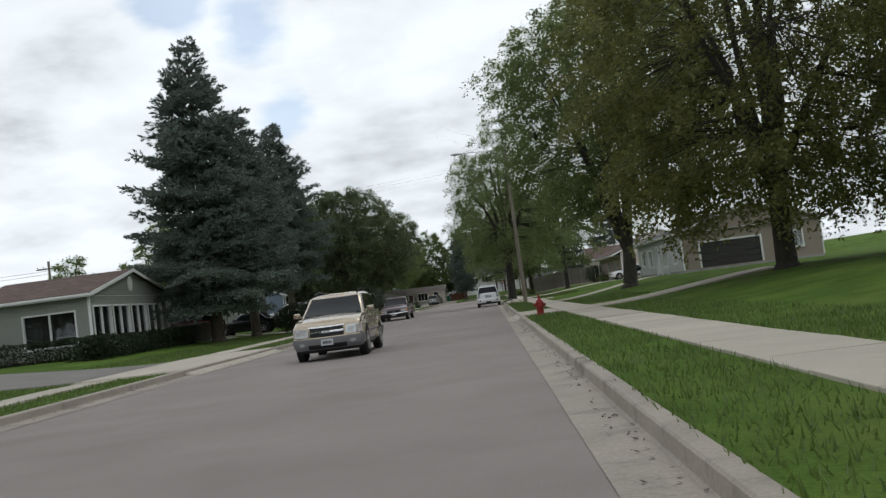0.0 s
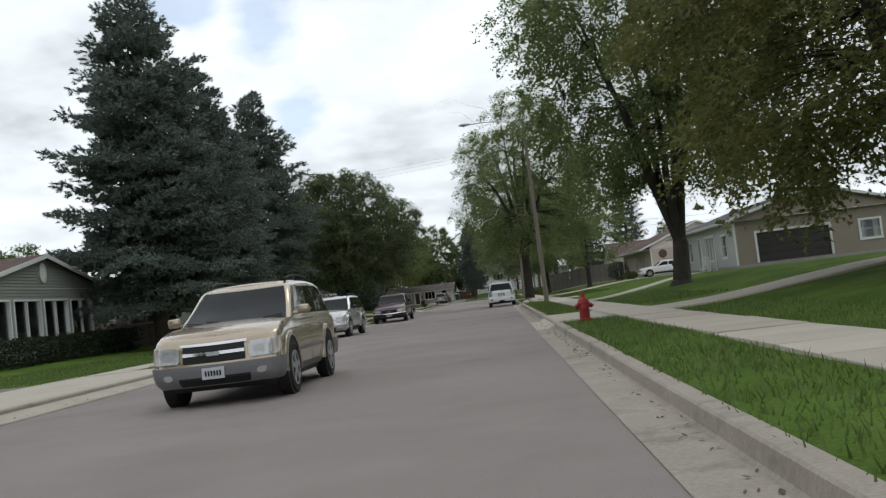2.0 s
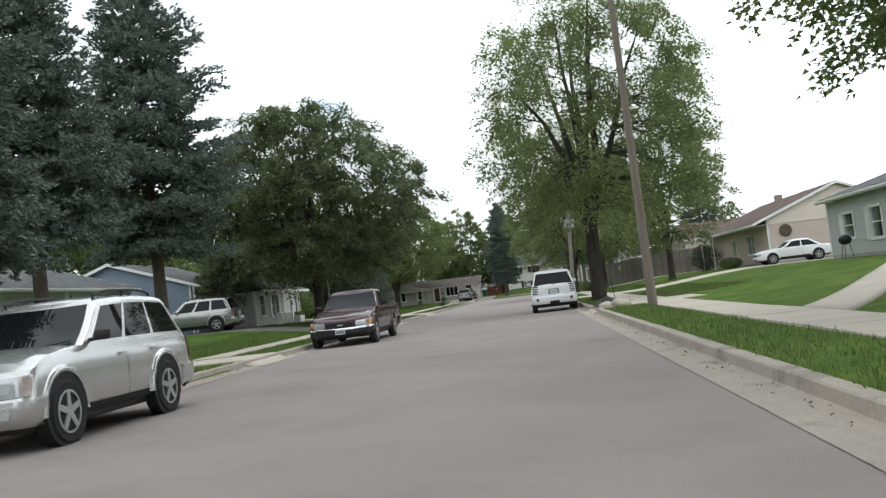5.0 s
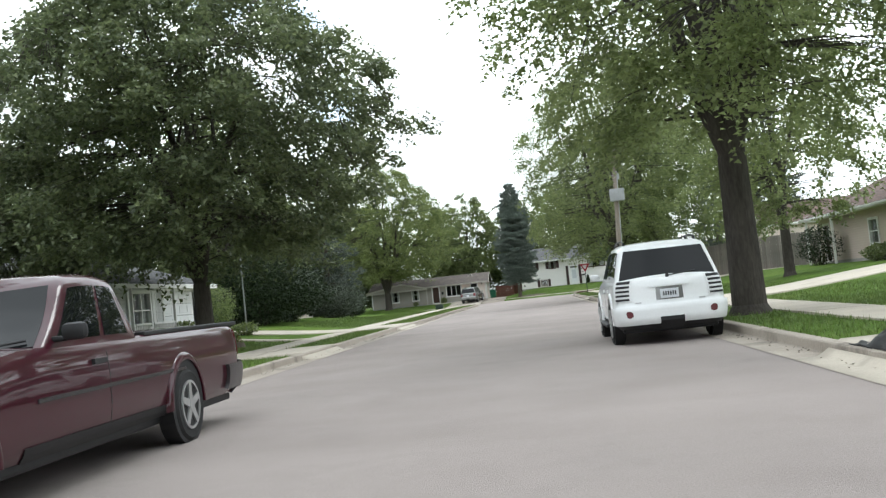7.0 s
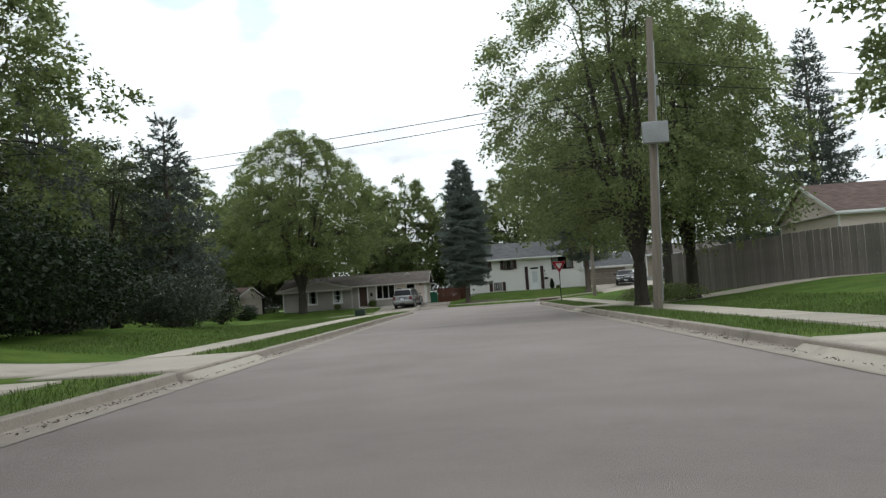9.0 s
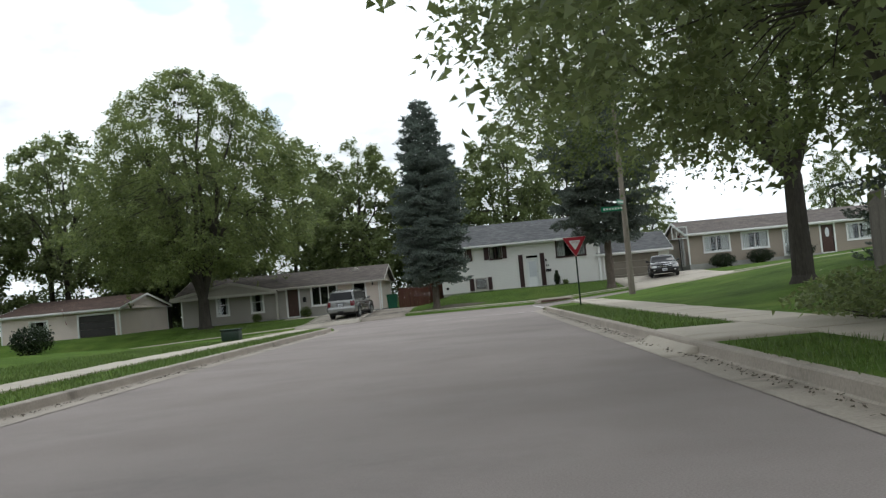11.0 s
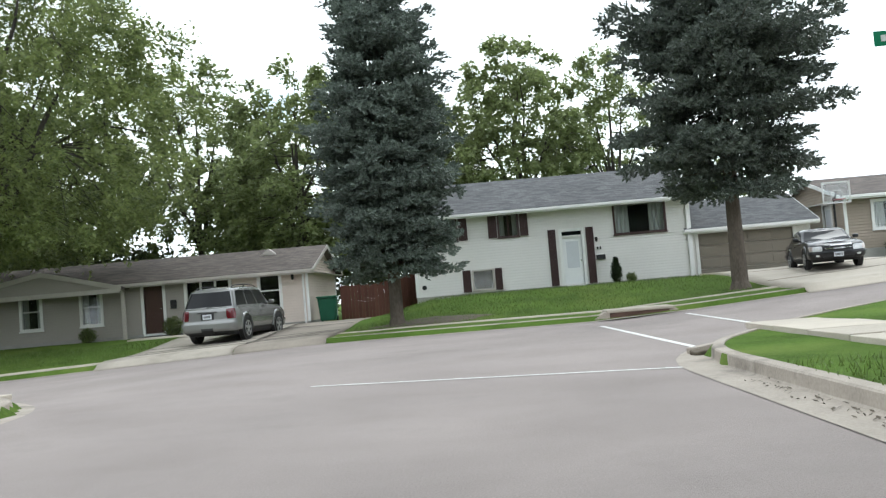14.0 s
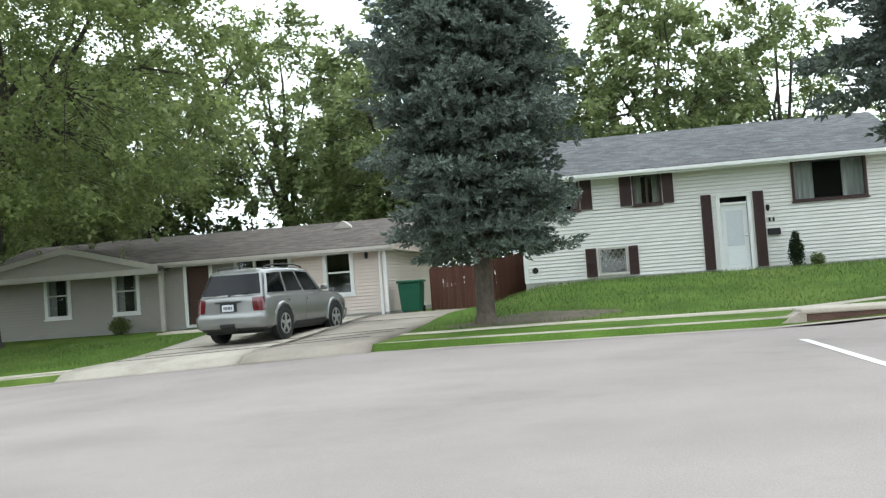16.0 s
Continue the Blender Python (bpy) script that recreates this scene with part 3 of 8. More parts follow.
cracks("driveway_cracks", [(-11.2, 182.0, -4.7, 181.6), (-11.2, 185.6, -4.7, 185.2), (-7.3, 178.3, -7.28, 189.6), (-10.8, 180.6, -7.5, 180.9), (-6.9, 180.4, -4.8, 180.9), (-9.6, 183.5, -7.6, 187.2), (-11.0, 179.6, -5, 179.4), (9.4, 182.2, 15, 182.6), (9.4, 186.0, 15, 186.0)], "dark cracks and open joints in the driveways")


def ribbon(name, material, label, pieces, lift=0.006, category="road marking"):
    """Painted lines on the road: quads with a little thickness along (x0, y0, x1, y1, width)."""
    bm = bmesh.new()
    for x0, y0, x1, y1, w in pieces:
        t = Vector((x1 - x0, y1 - y0)).normalized()
        s = Vector((-t.y, t.x)) * w / 2
        k = max(1, int(math.hypot(x1 - x0, y1 - y0)))
        prev = None
        for i in range(k + 1):
            c = Vector((x0 + (x1 - x0) * i / k, y0 + (y1 - y0) * i / k))
            row = [bm.verts.new((c.x + s.x * f, c.y + s.y * f, street_z(c.x, c.y) + lift)) for f in (-1, 1)]
            if prev:
                bm.faces.new((prev[0], prev[1], row[1], row[0]))
            prev = row
    bmesh.ops.recalc_face_normals(bm, faces=bm.faces[:])
    return tagged(part(name, bm, material), label, category, kind="structure")


ribbon("crosswalk_line", M["paint_line"], "worn white painted crosswalk line", [(2.9, 174.6, 3.12, 164.0, 0.12)])
ribbon("crosswalk_line", M["paint_line"], "worn white painted crosswalk line", [(5.4, 176.2, 5.08, 167.0, 0.12)])
ribbon("crosswalk_line", M["paint_line"], "worn white painted crosswalk line across the street mouth", [(-2.6, 163.6, 2.4, 162.0, 0.1)])


def sidewalk(name, x0, x1, y0, y1, gaps, label):
    """A run of concrete slabs, each a piece of its own, with open joints."""
    run = thing(name, label, "sidewalk", 0, 0, 0, kind="structure")
    bm = bmesh.new()
    box(bm, -(x1 - x0) / 2, (x1 - x0) / 2, -0.735, 0.735, -0.1, 0.0, 0.012)
    first = None
    y, rng = y0, random.Random(5)
    while y < y1:
        yc = y + 0.75
        if not any(a < yc < b for a, b in gaps):
            if first is None:
                first = part("slab", bm, M["concrete"], run)
                slab = first
            else:
                slab = new("slab", first.data)
                slab.parent = run
            xc = (x0 + x1) / 2
            slab.matrix_basis = pose(xc, yc, land_z(xc, yc) + 0.04 + rng.uniform(-0.006, 0.006), rng.uniform(-0.3, 0.3), rng.uniform(-0.4, 0.4), 0)
        y += 1.5
    return run


sidewalk("sidewalk_east", 4.25, 5.55, -6, 166, [], "pale concrete sidewalk slabs between lawn and street")
sidewalk("sidewalk_west", -9.35, -8.25, -6, 166, [(29, 39), (67.0, 70.2), (107.2, 112.4)], "weathered concrete sidewalk slabs grown over at the edges")


# leaf litter and crumbled bits along the gutters
def litter(name, n, seed, spots, label):
    rng = np.random.default_rng(seed)
    v, f = [], []
    for k in range(n):
        x0, y0, x1, y1 = spots[rng.integers(len(spots))]
        u = rng.random()
        x, y = x0 + (x1 - x0) * u + rng.normal(0, 0.07), y0 + (y1 - y0) * u + rng.normal(0, 0.07)
        z, s, a = street_z(x, y) + 0.016, rng.uniform(0.012, 0.036), rng.uniform(0, 6.28)
        c, d = s * math.cos(a), s * math.sin(a)
        b = len(v)
        v += [(x - c, y - d, z), (x + d * 0.6, y - c * 0.6, z + 0.01), (x + c, y + d, z + 0.018), (x - d * 0.6, y + c * 0.6, z + 0.006)]
        f.append((b, b + 1, b + 2, b + 3))
    return tagged(raw_mesh(name, v, f, M["litter"]), label, "leaf litter", kind="stuff")


litter("leaf_litter", 3600, 3, [(CURB_R - 0.12, 5, CURB_R - 0.12, 160), (CURB_R - 0.15, 95, CURB_R - 0.15, 160), (CURB_L + 0.12, 5, CURB_L + 0.12, 160), (CURB_L + 0.15, 100, CURB_L + 0.15, 160)], "dry leaves and grit lying in the gutters")


def tufts(name, n, seed, strips, label):
    """Single grass blades over strips (x0, x1, y0, y1) of lawn."""
    rng = np.random.default_rng(seed)
    areas = np.array([(b - a) * (d - c) for a, b, c, d in strips])
    pick = rng.choice(len(strips), n, p=areas / areas.sum())
    st = np.array(strips)[pick]
    x = st[:, 0] + (st[:, 1] - st[:, 0]) * rng.random(n)
    y = st[:, 2] + (st[:, 3] - st[:, 2]) * rng.random(n)
    z = np.array([land_z(a, b) for a, b in zip(x, y)]) - 0.01
    a, h = rng.uniform(0, 6.28, n), rng.uniform(0.045, 0.12, n)
    wx, wy = 0.011 * np.cos(a), 0.011 * np.sin(a)
    lx, ly = rng.normal(0, 0.03, n), rng.normal(0, 0.03, n)
    v = np.stack([np.stack([x - wx, y - wy, z], 1), np.stack([x + wx, y + wy, z], 1), np.stack([x + lx, y + ly, z + h], 1)], 1).reshape(-1, 3)
    f = np.arange(3 * n).reshape(-1, 3)
    return tagged(raw_mesh(name, v, f, M["blade"]), label, "grass", kind="stuff")


tufts("grass_blades", 150000, 91, [(2.78, 4.2, 2, 38.9), (2.78, 4.2, 45.6, 76), (2.78, 4.2, 80.6, 99.5), (2.78, 4.2, 106, 132.5), (2.78, 4.2, 137, 160), (-8.2, -6.72, 6, 28), (-8.2, -6.72, 40, 66.6), (-8.2, -6.72, 70.6, 91), (-8.2, -6.72, 95.6, 106.8), (-8.2, -6.72, 112.8, 160), (5.6, 7.5, 8, 39), (5.6, 8.5, 45.5, 58), (5.6, 9, 82, 99), (5.6, 9, 106, 130), (-13.5, -9.4, 12, 29), (-13.5, -9.4, 38, 62), (-13.5, -9.4, 71, 90), (-13.5, -9.4, 96, 102), (-13.0, -9.4, 114, 160), (-4.3, 9.0, 180.8, 188.5), (-20, -11.5, 180.8, 186)], "short uneven grass blades of the mown lawns")


# ---- trees and shrubs ----
def leaf_mesh(name, places, sizes, rng, material, parent, droop=0.35, label="", out=None):
    """Leaves at the places: each one pointed blade, its flat side mostly to the sky; out: the ways that they point."""
    n = len(places)
    d = rng.normal(size=(n, 3)) * (1.0 if out is None else 0.6)
    if out is not None:
        d += out
    d[:, 2] = d[:, 2] * 0.6 - droop
    d /= np.linalg.norm(d, axis=1, keepdims=True)
    tilt = rng.normal(size=(n, 3)) * 0.75
    tilt[:, 2] += 1.0
    s = np.cross(d, tilt)
    s /= np.linalg.norm(s, axis=1, keepdims=True) + 1e-9
    L, W = sizes[:, None], sizes[:, None] * 0.42
    v = np.stack([places + s * W, places + d * L, places - s * W], 1).reshape(-1, 3)
    return raw_mesh(name, v, np.arange(3 * n).reshape(-1, 3), material, parent, label)


def limb_mesh(name, segs, material, parent, n=7):
    """Tapered limbs from segments (p0, p1, r0, r1), as one mesh."""
    v, f = [], []
    for p0, p1, r0, r1 in segs:
        p0, p1 = Vector(p0), Vector(p1)
        if (p1 - p0).length < 1e-4:
            continue
        q = (p1 - p0).to_track_quat("Z", "Y")
        m = n if r0 > 0.06 else 4
        b = len(v)
        for p, r in ((p0, r0), (p1, r1)):
            for k in range(m):
                a = 2 * math.pi * k / m
                v.append(p + q @ Vector((r * math.cos(a), r * math.sin(a), 0)))
        for k in range(m):
            f.append((b + k, b + (k + 1) % m, b + m + (k + 1) % m, b + m + k))
    ob = raw_mesh(name, [tuple(p) for p in v], f, material, parent)
    for p in ob.data.polygons:
        p.use_smooth = True
    return ob


DOME = ((0.0, 0.62), (0.12, 0.86), (0.3, 1.0), (0.5, 0.96), (0.7, 0.78), (0.86, 0.52), (0.96, 0.26), (1.0, 0.1))


def along(profile, u):
    """The profile's value at u, between its (u, value) pairs."""
    return float(np.interp(u, [p[0] for p in profile], [p[1] for p in profile]))


def leafy_tree(label, x, y, seed, height=12.0, radius=5.5, fork=2.6, trunk_r=0.28, leaves=26000, clumps=190, leaf=0.19, crown_low=2.4, material="leaf_maple", limbs=6, lean=(0, 0), name="maple_tree", category="tree", open_=0.0, shift=(0, 0), hang=0.45, profile=DOME, spray=1.0):
    """A trunk that forks into rising limbs; twigs run to sprays of leaves that fill an uneven crown and hang at its rim."""
    rng = np.random.default_rng(seed)
    t = thing(name, label, category, x, y, ground_height(x, y) - 0.05)
    segs = []
    top = Vector((lean[0], lean[1], fork))
    segs += [((0, 0, 0), (0, 0, 0.25), trunk_r * 1.55, trunk_r * 1.12), ((0, 0, 0.25), tuple(top * 0.55), trunk_r * 1.12, trunk_r), (tuple(top * 0.55), tuple(top), trunk_r, trunk_r * 0.92), (tuple(top), tuple(top + Vector((0, 0, trunk_r * 0.9))), trunk_r * 0.92, trunk_r * 0.6), (tuple(top + Vector((0, 0, trunk_r * 0.9))), tuple(top + Vector((0, 0, trunk_r * 1.8))), trunk_r * 0.6, trunk_r * 0.1)]
    nodes = []
    cx, cy = shift
    deep = height - crown_low
    for k in range(limbs):
        a = 2 * math.pi * (k + rng.uniform(-0.25, 0.25)) / limbs
        up_ = rng.uniform(0.45, 0.86) if k else 0.93
        reach = radius * along(profile, up_) * rng.uniform(0.5, 0.8) * (0.35 if k == 0 else 1)
        tip = Vector((cx + reach * math.cos(a), cy + reach * math.sin(a), crown_low + deep * up_))
        pts = [top]
        for u in (0.2, 0.42, 0.64, 0.84):
            pts.append(top.lerp(tip, u) + Vector((rng.normal(0, 0.16), rng.normal(0, 0.16), 0.06 * deep * math.sin(u * math.pi))))
        pts.append(tip)
        r = trunk_r * rng.uniform(0.46, 0.66)
        rads = [r * 1.2, r * 0.86, r * 0.66, r * 0.46, r * 0.3, r * 0.1]
        for p, q, r0, r1 in zip(pts, pts[1:], rads, rads[1:]):
            segs.append((tuple(p), tuple(q), r0, r1))
            for u in (0.5, 1.0):
                nodes.append((p.lerp(q, u), r0 + (r1 - r0) * u))
        for j in range(7):
            p, pr = nodes[-1 - int(rng.integers(0, 9))]
            away = Vector((p.x - cx, p.y - cy, 0))
            away = away.normalized() if away.length > 0.3 else Vector((math.cos(a), math.sin(a), 0))
            b = p + away * radius * rng.uniform(0.1, 0.34) + Vector((rng.normal(0, radius * 0.16), rng.normal(0, radius * 0.16), rng.uniform(-0.02, 0.16) * deep))
            m = p.lerp(b, 0.5) + Vector((0, 0, 0.05 * deep))
            segs.append((tuple(p), tuple(m), pr * 0.55, pr * 0.32))
            segs.append((tuple(m), tuple(b), pr * 0.32, pr * 0.1))
            for q in (m, b):
                nodes.append((q, pr * 0.25))
    spots, outs = [], []
    node_xyz = np.array([tuple(p) for p, _ in nodes])
    tries = 0
    while len(spots) < clumps and tries < clumps * 40:
        tries += 1
        v, a, u = rng.random(), rng.uniform(0, 2 * math.pi), rng.random() ** 0.42
        r = along(profile, v)
        if rng.random() > r:
            continue
        c, s = math.cos(a), math.sin(a)
        wob = 1 + 0.24 * noise.noise((c * 1.5 + seed, s * 1.5, v * 2.2)) + 0.2 * noise.noise((c * 3.5 + seed, s * 3.5, v * 5.5))
        p = np.array([cx + radius * r * wob * u * c, cy + radius * r * wob * u * s, crown_low + deep * (v + 0.06 * noise.noise((c * 2, s * 2, seed)))])
        if noise.noise((p[0] * 0.42 + seed, p[1] * 0.42, p[2] * 0.5)) < -0.4 + open_:
            continue
        spots.append(p)
        outs.append((c * (0.35 + u), s * (0.35 + u), 0.9 * (v - 0.35)))
        j = int(np.argmin(((node_xyz - p) ** 2).sum(1) + 0.6 * np.maximum(0, node_xyz[:, 2] - p[2]) ** 2))
        q, qr = nodes[j]
        m = q.lerp(Vector(p), 0.55) + Vector((0, 0, 0.18))
        segs.append((tuple(q), tuple(m), min(0.028, qr * 0.6), 0.014))
        segs.append((tuple(m), tuple(p), 0.014, 0.005))
    spots, outs = np.array(spots), np.array(outs)
    twigs = 5
    way = np.repeat(outs, twigs, 0) + rng.normal(0, 0.75, (len(spots) * twigs, 3)) * [1, 1, 0.5]
    way /= np.linalg.norm(way, axis=1, keepdims=True)
    reach = rng.uniform(0.55, 1.15, len(way)) * spray * (0.55 + radius * 0.075)
    each = rng.poisson(leaves / len(way), len(way))
    idx = np.repeat(np.arange(len(way)), each)
    u = rng.random(len(idx)) ** 0.75
    lean_ = np.repeat(spots, twigs, 0)[idx] + way[idx] * (reach[idx] * u)[:, None] + rng.normal(0, 1, (len(idx), 3)) * (0.09 + 0.13 * (1 - u))[:, None] * spray
    lean_[:, 2] -= hang * reach[idx] * u * u
    limb_mesh("trunk", segs, M["bark"], t)
    leaf_mesh("crown", lean_, rng.uniform(0.7, 1.25, len(idx)) * leaf, rng, M[material], t, 0.3, "", way[idx] * 0.8)
    return t


def sprig_template(length=0.2):
    """A short twig tip: a brush of tapered needle tufts set round a stem along +x."""
    v = []
    for k in range(5):
        u = (k + 0.4) / 5
        a = k * 2.4
        o = np.array([length * u * 0.75, 0, 0])
        w = np.array([0, math.cos(a), math.sin(a)])
        s = np.array([0.35, -math.sin(a), math.cos(a)]) * length * 0.16
        v += [o - s, o + s, o + np.array([0.42, 0, 0]) * length + w * length * 0.42 * (1.1 - 0.75 * u)]
    return np.array(v)


SPIRE = ((0.0, 0.86), (0.14, 1.0), (0.4, 0.82), (0.6, 0.62), (0.8, 0.36), (0.93, 0.15), (1.0, 0.02))
COLUMN = ((0.0, 0.8), (0.16, 1.0), (0.44, 0.95), (0.64, 0.72), (0.82, 0.46), (0.94, 0.2), (1.0, 0.03))
RAGGED = ((0.0, 0.62), (0.12, 0.95), (0.3, 1.0), (0.5, 0.9), (0.7, 0.78), (0.86, 0.62), (0.95, 0.36), (1.0, 0.12))


def conifer(label, x, y, seed, height=16.0, radius=4.0, low=2.0, trunk_r=0.26, material="needle_blue", profile=SPIRE, droop=0.3, ragged=0.16, name="spruce_tree", puff=0.4, brush=12, gap=0.5, around=7.0, twig=0.26):
    """A straight trunk with whorls of sagging boughs; each bough carries separate puffs of needle brushes, upturned at the tips."""
    rng = np.random.default_rng(seed)
    t = thing(name, label, "tree", x, y, ground_height(x, y) - 0.05)
    segs = [((0, 0, 0), (0, 0, 0.3), trunk_r * 1.5, trunk_r * 1.05), ((0, 0, 0.3), (0, 0, height * 0.6), trunk_r * 1.05, trunk_r * 0.5), ((0, 0, height * 0.6), (0, 0, height * 0.985), trunk_r * 0.5, 0.015)]
    spots, ways, sizes = [], [], []
    z = low
    while z < height * 0.99:
        u = (z - low) / (height - low)
        reach = radius * along(profile, u)
        n = max(4, int(round(around * (0.5 + 0.5 * reach / radius))))
        turn = rng.uniform(0, 6.28)
        for k in range(n):
            a = turn + 2 * math.pi * (k + rng.uniform(-0.3, 0.3)) / n
            out, side = np.array([math.cos(a), math.sin(a), 0]), np.array([-math.sin(a), math.cos(a), 0])
            ln = max(0.22, reach * rng.uniform(1 - 1.6 * ragged, 1 + ragged) * (1 + 0.2 * noise.noise((math.cos(a) * 1.3 + seed, math.sin(a) * 1.3, z * 0.4))))
            sag = droop * (1 - 1.5 * u)
            z0 = z + rng.uniform(-0.22, 0.22)

            def bough(w):
                return np.array([0, 0, z0]) + out * ln * w + np.array([0, 0, ln * (-sag * w + (0.12 + 0.25 * u) * w * w)])
            prev = bough(0)
            for w in (0.34, 0.67, 1.0):
                p = bough(w)
                segs.append((tuple(prev), tuple(p), 0.034 * (1.34 - w) + 0.006, 0.034 * (1 - w) + 0.006))
                prev = p
            step = puff * 0.8
            m = max(1, int(round(ln / step)))
            for i in range(m):
                w = (i + 0.75 + rng.uniform(-0.2, 0.2)) / (m - 0.25 + 0.25) if m > 1 else 0.85
                if w < 0.22 and ln > 1.2:
                    continue
                p = bough(min(1.0, w))
                wide = 0.62 * ln * (1 - w) ** 0.8 * min(1.0, 0.4 + w) + 0.1
                lanes = max(1, int(round(wide / (puff * 0.85))))
                for lane in range(-lanes, lanes + 1):
                    if lane and rng.random() < 0.12:
                        continue
                    f = lane / max(1, lanes)
                    q = p + side * f * wide + out * (-0.25 * abs(f) * wide + rng.normal(0, 0.06)) + np.array([0, 0, -0.22 * wide * f * f + rng.normal(0, 0.05)])
                    spots.append(q)
                    ways.append(out * (0.6 + 0.4 * w) + side * f * 0.8 + np.array([0, 0, -0.32 + 0.5 * u + 0.15 * rng.normal()]))
                    sizes.append(puff * rng.uniform(0.75, 1.25) * (0.62 + 0.38 * min(1, ln / 1.5)))
        z += gap * rng.uniform(0.85, 1.15) * (1 - 0.35 * u)
    spots, ways, sizes = np.array(spots), np.array(ways), np.array(sizes)
    ways /= np.linalg.norm(ways, axis=1, keepdims=True)
    n = len(spots)
    idx = np.repeat(np.arange(n), brush)
    g = rng.normal(size=(n * brush, 3))
    g /= np.linalg.norm(g, axis=1, keepdims=True)
    g *= (rng.random(n * brush) ** 0.4)[:, None]
    flat = np.array([1.0, 1.0, 0.5])
    pos = spots[idx] + g * flat * (sizes[idx] * 0.62)[:, None] + ways[idx] * (sizes[idx] * 0.25)[:, None]
    dirs = ways[idx] * 0.9 + g * [0.8, 0.8, 0.5] + np.array([0, 0, 0.3])
    dirs /= np.linalg.norm(dirs, axis=1, keepdims=True)
    s = np.cross(dirs, rng.normal(size=dirs.shape))
    s /= np.linalg.norm(s, axis=1, keepdims=True)
    w = np.cross(dirs, s)
    tv = sprig_template(twig)
    axes = np.stack([dirs, s, w], 1) * rng.uniform(0.8, 1.25, len(dirs))[:, None, None]
    v = (tv[None] @ axes + pos[:, None]).reshape(-1, 3)
    limb_mesh("trunk", segs, M["bark_pine"], t)
    raw_mesh("crown", v, np.arange(len(v)).reshape(-1, 3), M[material], t)
    return t


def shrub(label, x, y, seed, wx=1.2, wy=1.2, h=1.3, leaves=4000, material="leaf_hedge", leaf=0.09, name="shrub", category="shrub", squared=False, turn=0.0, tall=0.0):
    """A dense bush: stems and small leaves through its body, uneven at the skin."""
    rng = np.random.default_rng(seed)
    t = thing(name, label, category, x, y, ground_height(x, y) - 0.03, turn)
    if squared:
        p = rng.uniform(-1, 1, (leaves, 3))
        edge = rng.random(leaves) < 0.75
        ax = rng.integers(0, 3, leaves)
        p[edge, ax[edge]] = np.sign(p[edge, ax[edge]]) * rng.uniform(0.85, 1.0, edge.sum())
    else:
        p = rng.normal(size=(leaves, 3))
        p /= np.linalg.norm(p, axis=1, keepdims=True)
        p *= (rng.random(leaves) ** 0.3)[:, None]
        p[:, 2] = np.maximum(p[:, 2], -0.92)
        if tall:
            p[:, :2] *= (1 - tall * np.clip((p[:, 2:3] + 1) / 2, 0, 1))
    wob = np.array([1 + 0.16 * noise.noise((q[0] * 2 + seed, q[1] * 2, q[2] * 2)) + 0.22 * noise.noise((q[0] * 4.5, q[1] * 4.5 + seed, q[2] * 4.5)) for q in p])[:, None]
    p = p * wob * [wx / 2, wy / 2, h / 2] + [0, 0, h / 2 + 0.02]
    p[:, 2] = np.maximum(p[:, 2], 0.03)
    segs = []
    for k in range(12):
        q = p[rng.integers(0, len(p))]
        segs.append(((q[0] * 0.25, q[1] * 0.25, 0), tuple(q * 0.8), 0.022, 0.008))
    limb_mesh("branching", segs, M["bark"], t)
    leaf_mesh("foliage", p, rng.uniform(0.7, 1.3, leaves) * leaf, rng, M[material], t, droop=0.0)
    return t


# west side
conifer("tall blue-green spruce with drooping boughs on the lawn", -14.0, 58.0, 11, 17.4, 4.2, 2.6, 0.36, ragged=0.28, puff=0.46, brush=7, gap=0.56, twig=0.29)
conifer("blue-green spruce close behind a taller one", -13.4, 64.5, 12, 14.3, 3.2, 3.4, 0.3, puff=0.44, brush=7, twig=0.29)
conifer("slim blue-green spruce with a bare lower trunk", -14.8, 73.0, 13, 13.8, 2.7, 4.6, 0.26, puff=0.44, brush=7, twig=0.29)
conifer("pointed blue-green spruce with a bare lower trunk", -14.6, 82.4, 14, 17.0, 3.6, 4.6, 0.28, ragged=0.3, puff=0.46, brush=7, gap=0.58, twig=0.29)
leafy_tree("wide dark green maple over the parked pickup", -11.67, 98.85, 21, 12.8, 6.5, 2.1, 0.3, 130000, 820, 0.15, 3.0, "leaf_dark", 8, open_=0.02, shift=(-0.2, -0.5), hang=0.3)
# added tree: fills in for low-hanging maple foliage and the shadow there
leafy_tree("small dark tree added for low foliage and shadow at the corner", -16.6, 96.4, 28, 4.8, 1.3, 1.3, 0.1, 10000, 120, 0.12, 1.3, "leaf_dark", 5, spray=0.6)
leafy_tree("tall lighter green tree behind the dark maple", -17.5, 120.5, 22, 12.5, 4.2, 2.6, 0.24, 28000, 260, 0.17, 2.6, "leaf_maple")
leafy_tree("dark broad tree over the back lawns", -21.5, 124.0, 23, 10.0, 4.6, 1.8, 0.22, 28000, 260, 0.17, 1.0, "leaf_dark")
leafy_tree("dense dark tree among tall shrubs", -17.5, 133.0, 24, 8.2, 3.7, 1.4, 0.2, 24000, 220, 0.16, 0.6, "leaf_dark")
leafy_tree("mid-green tree beyond the shrubs", -24.0, 146.0, 25, 10.0, 4.2, 1.8, 0.22, 24000, 200, 0.18, 1.6, "leaf_maple")
leafy_tree("broad green tree shading the gray house", -19.2, 186.6, 26, 18.0, 8.4, 2.0, 0.4, 120000, 850, 0.165, 4.0, "leaf_fresh", 9, open_=0.12)
leafy_tree("small tree behind the sunroom house", -34.0, 86.0, 27, 8.0, 3.2, 2.0, 0.16, 12000, 120, 0.18, 2.0, "leaf_maple")
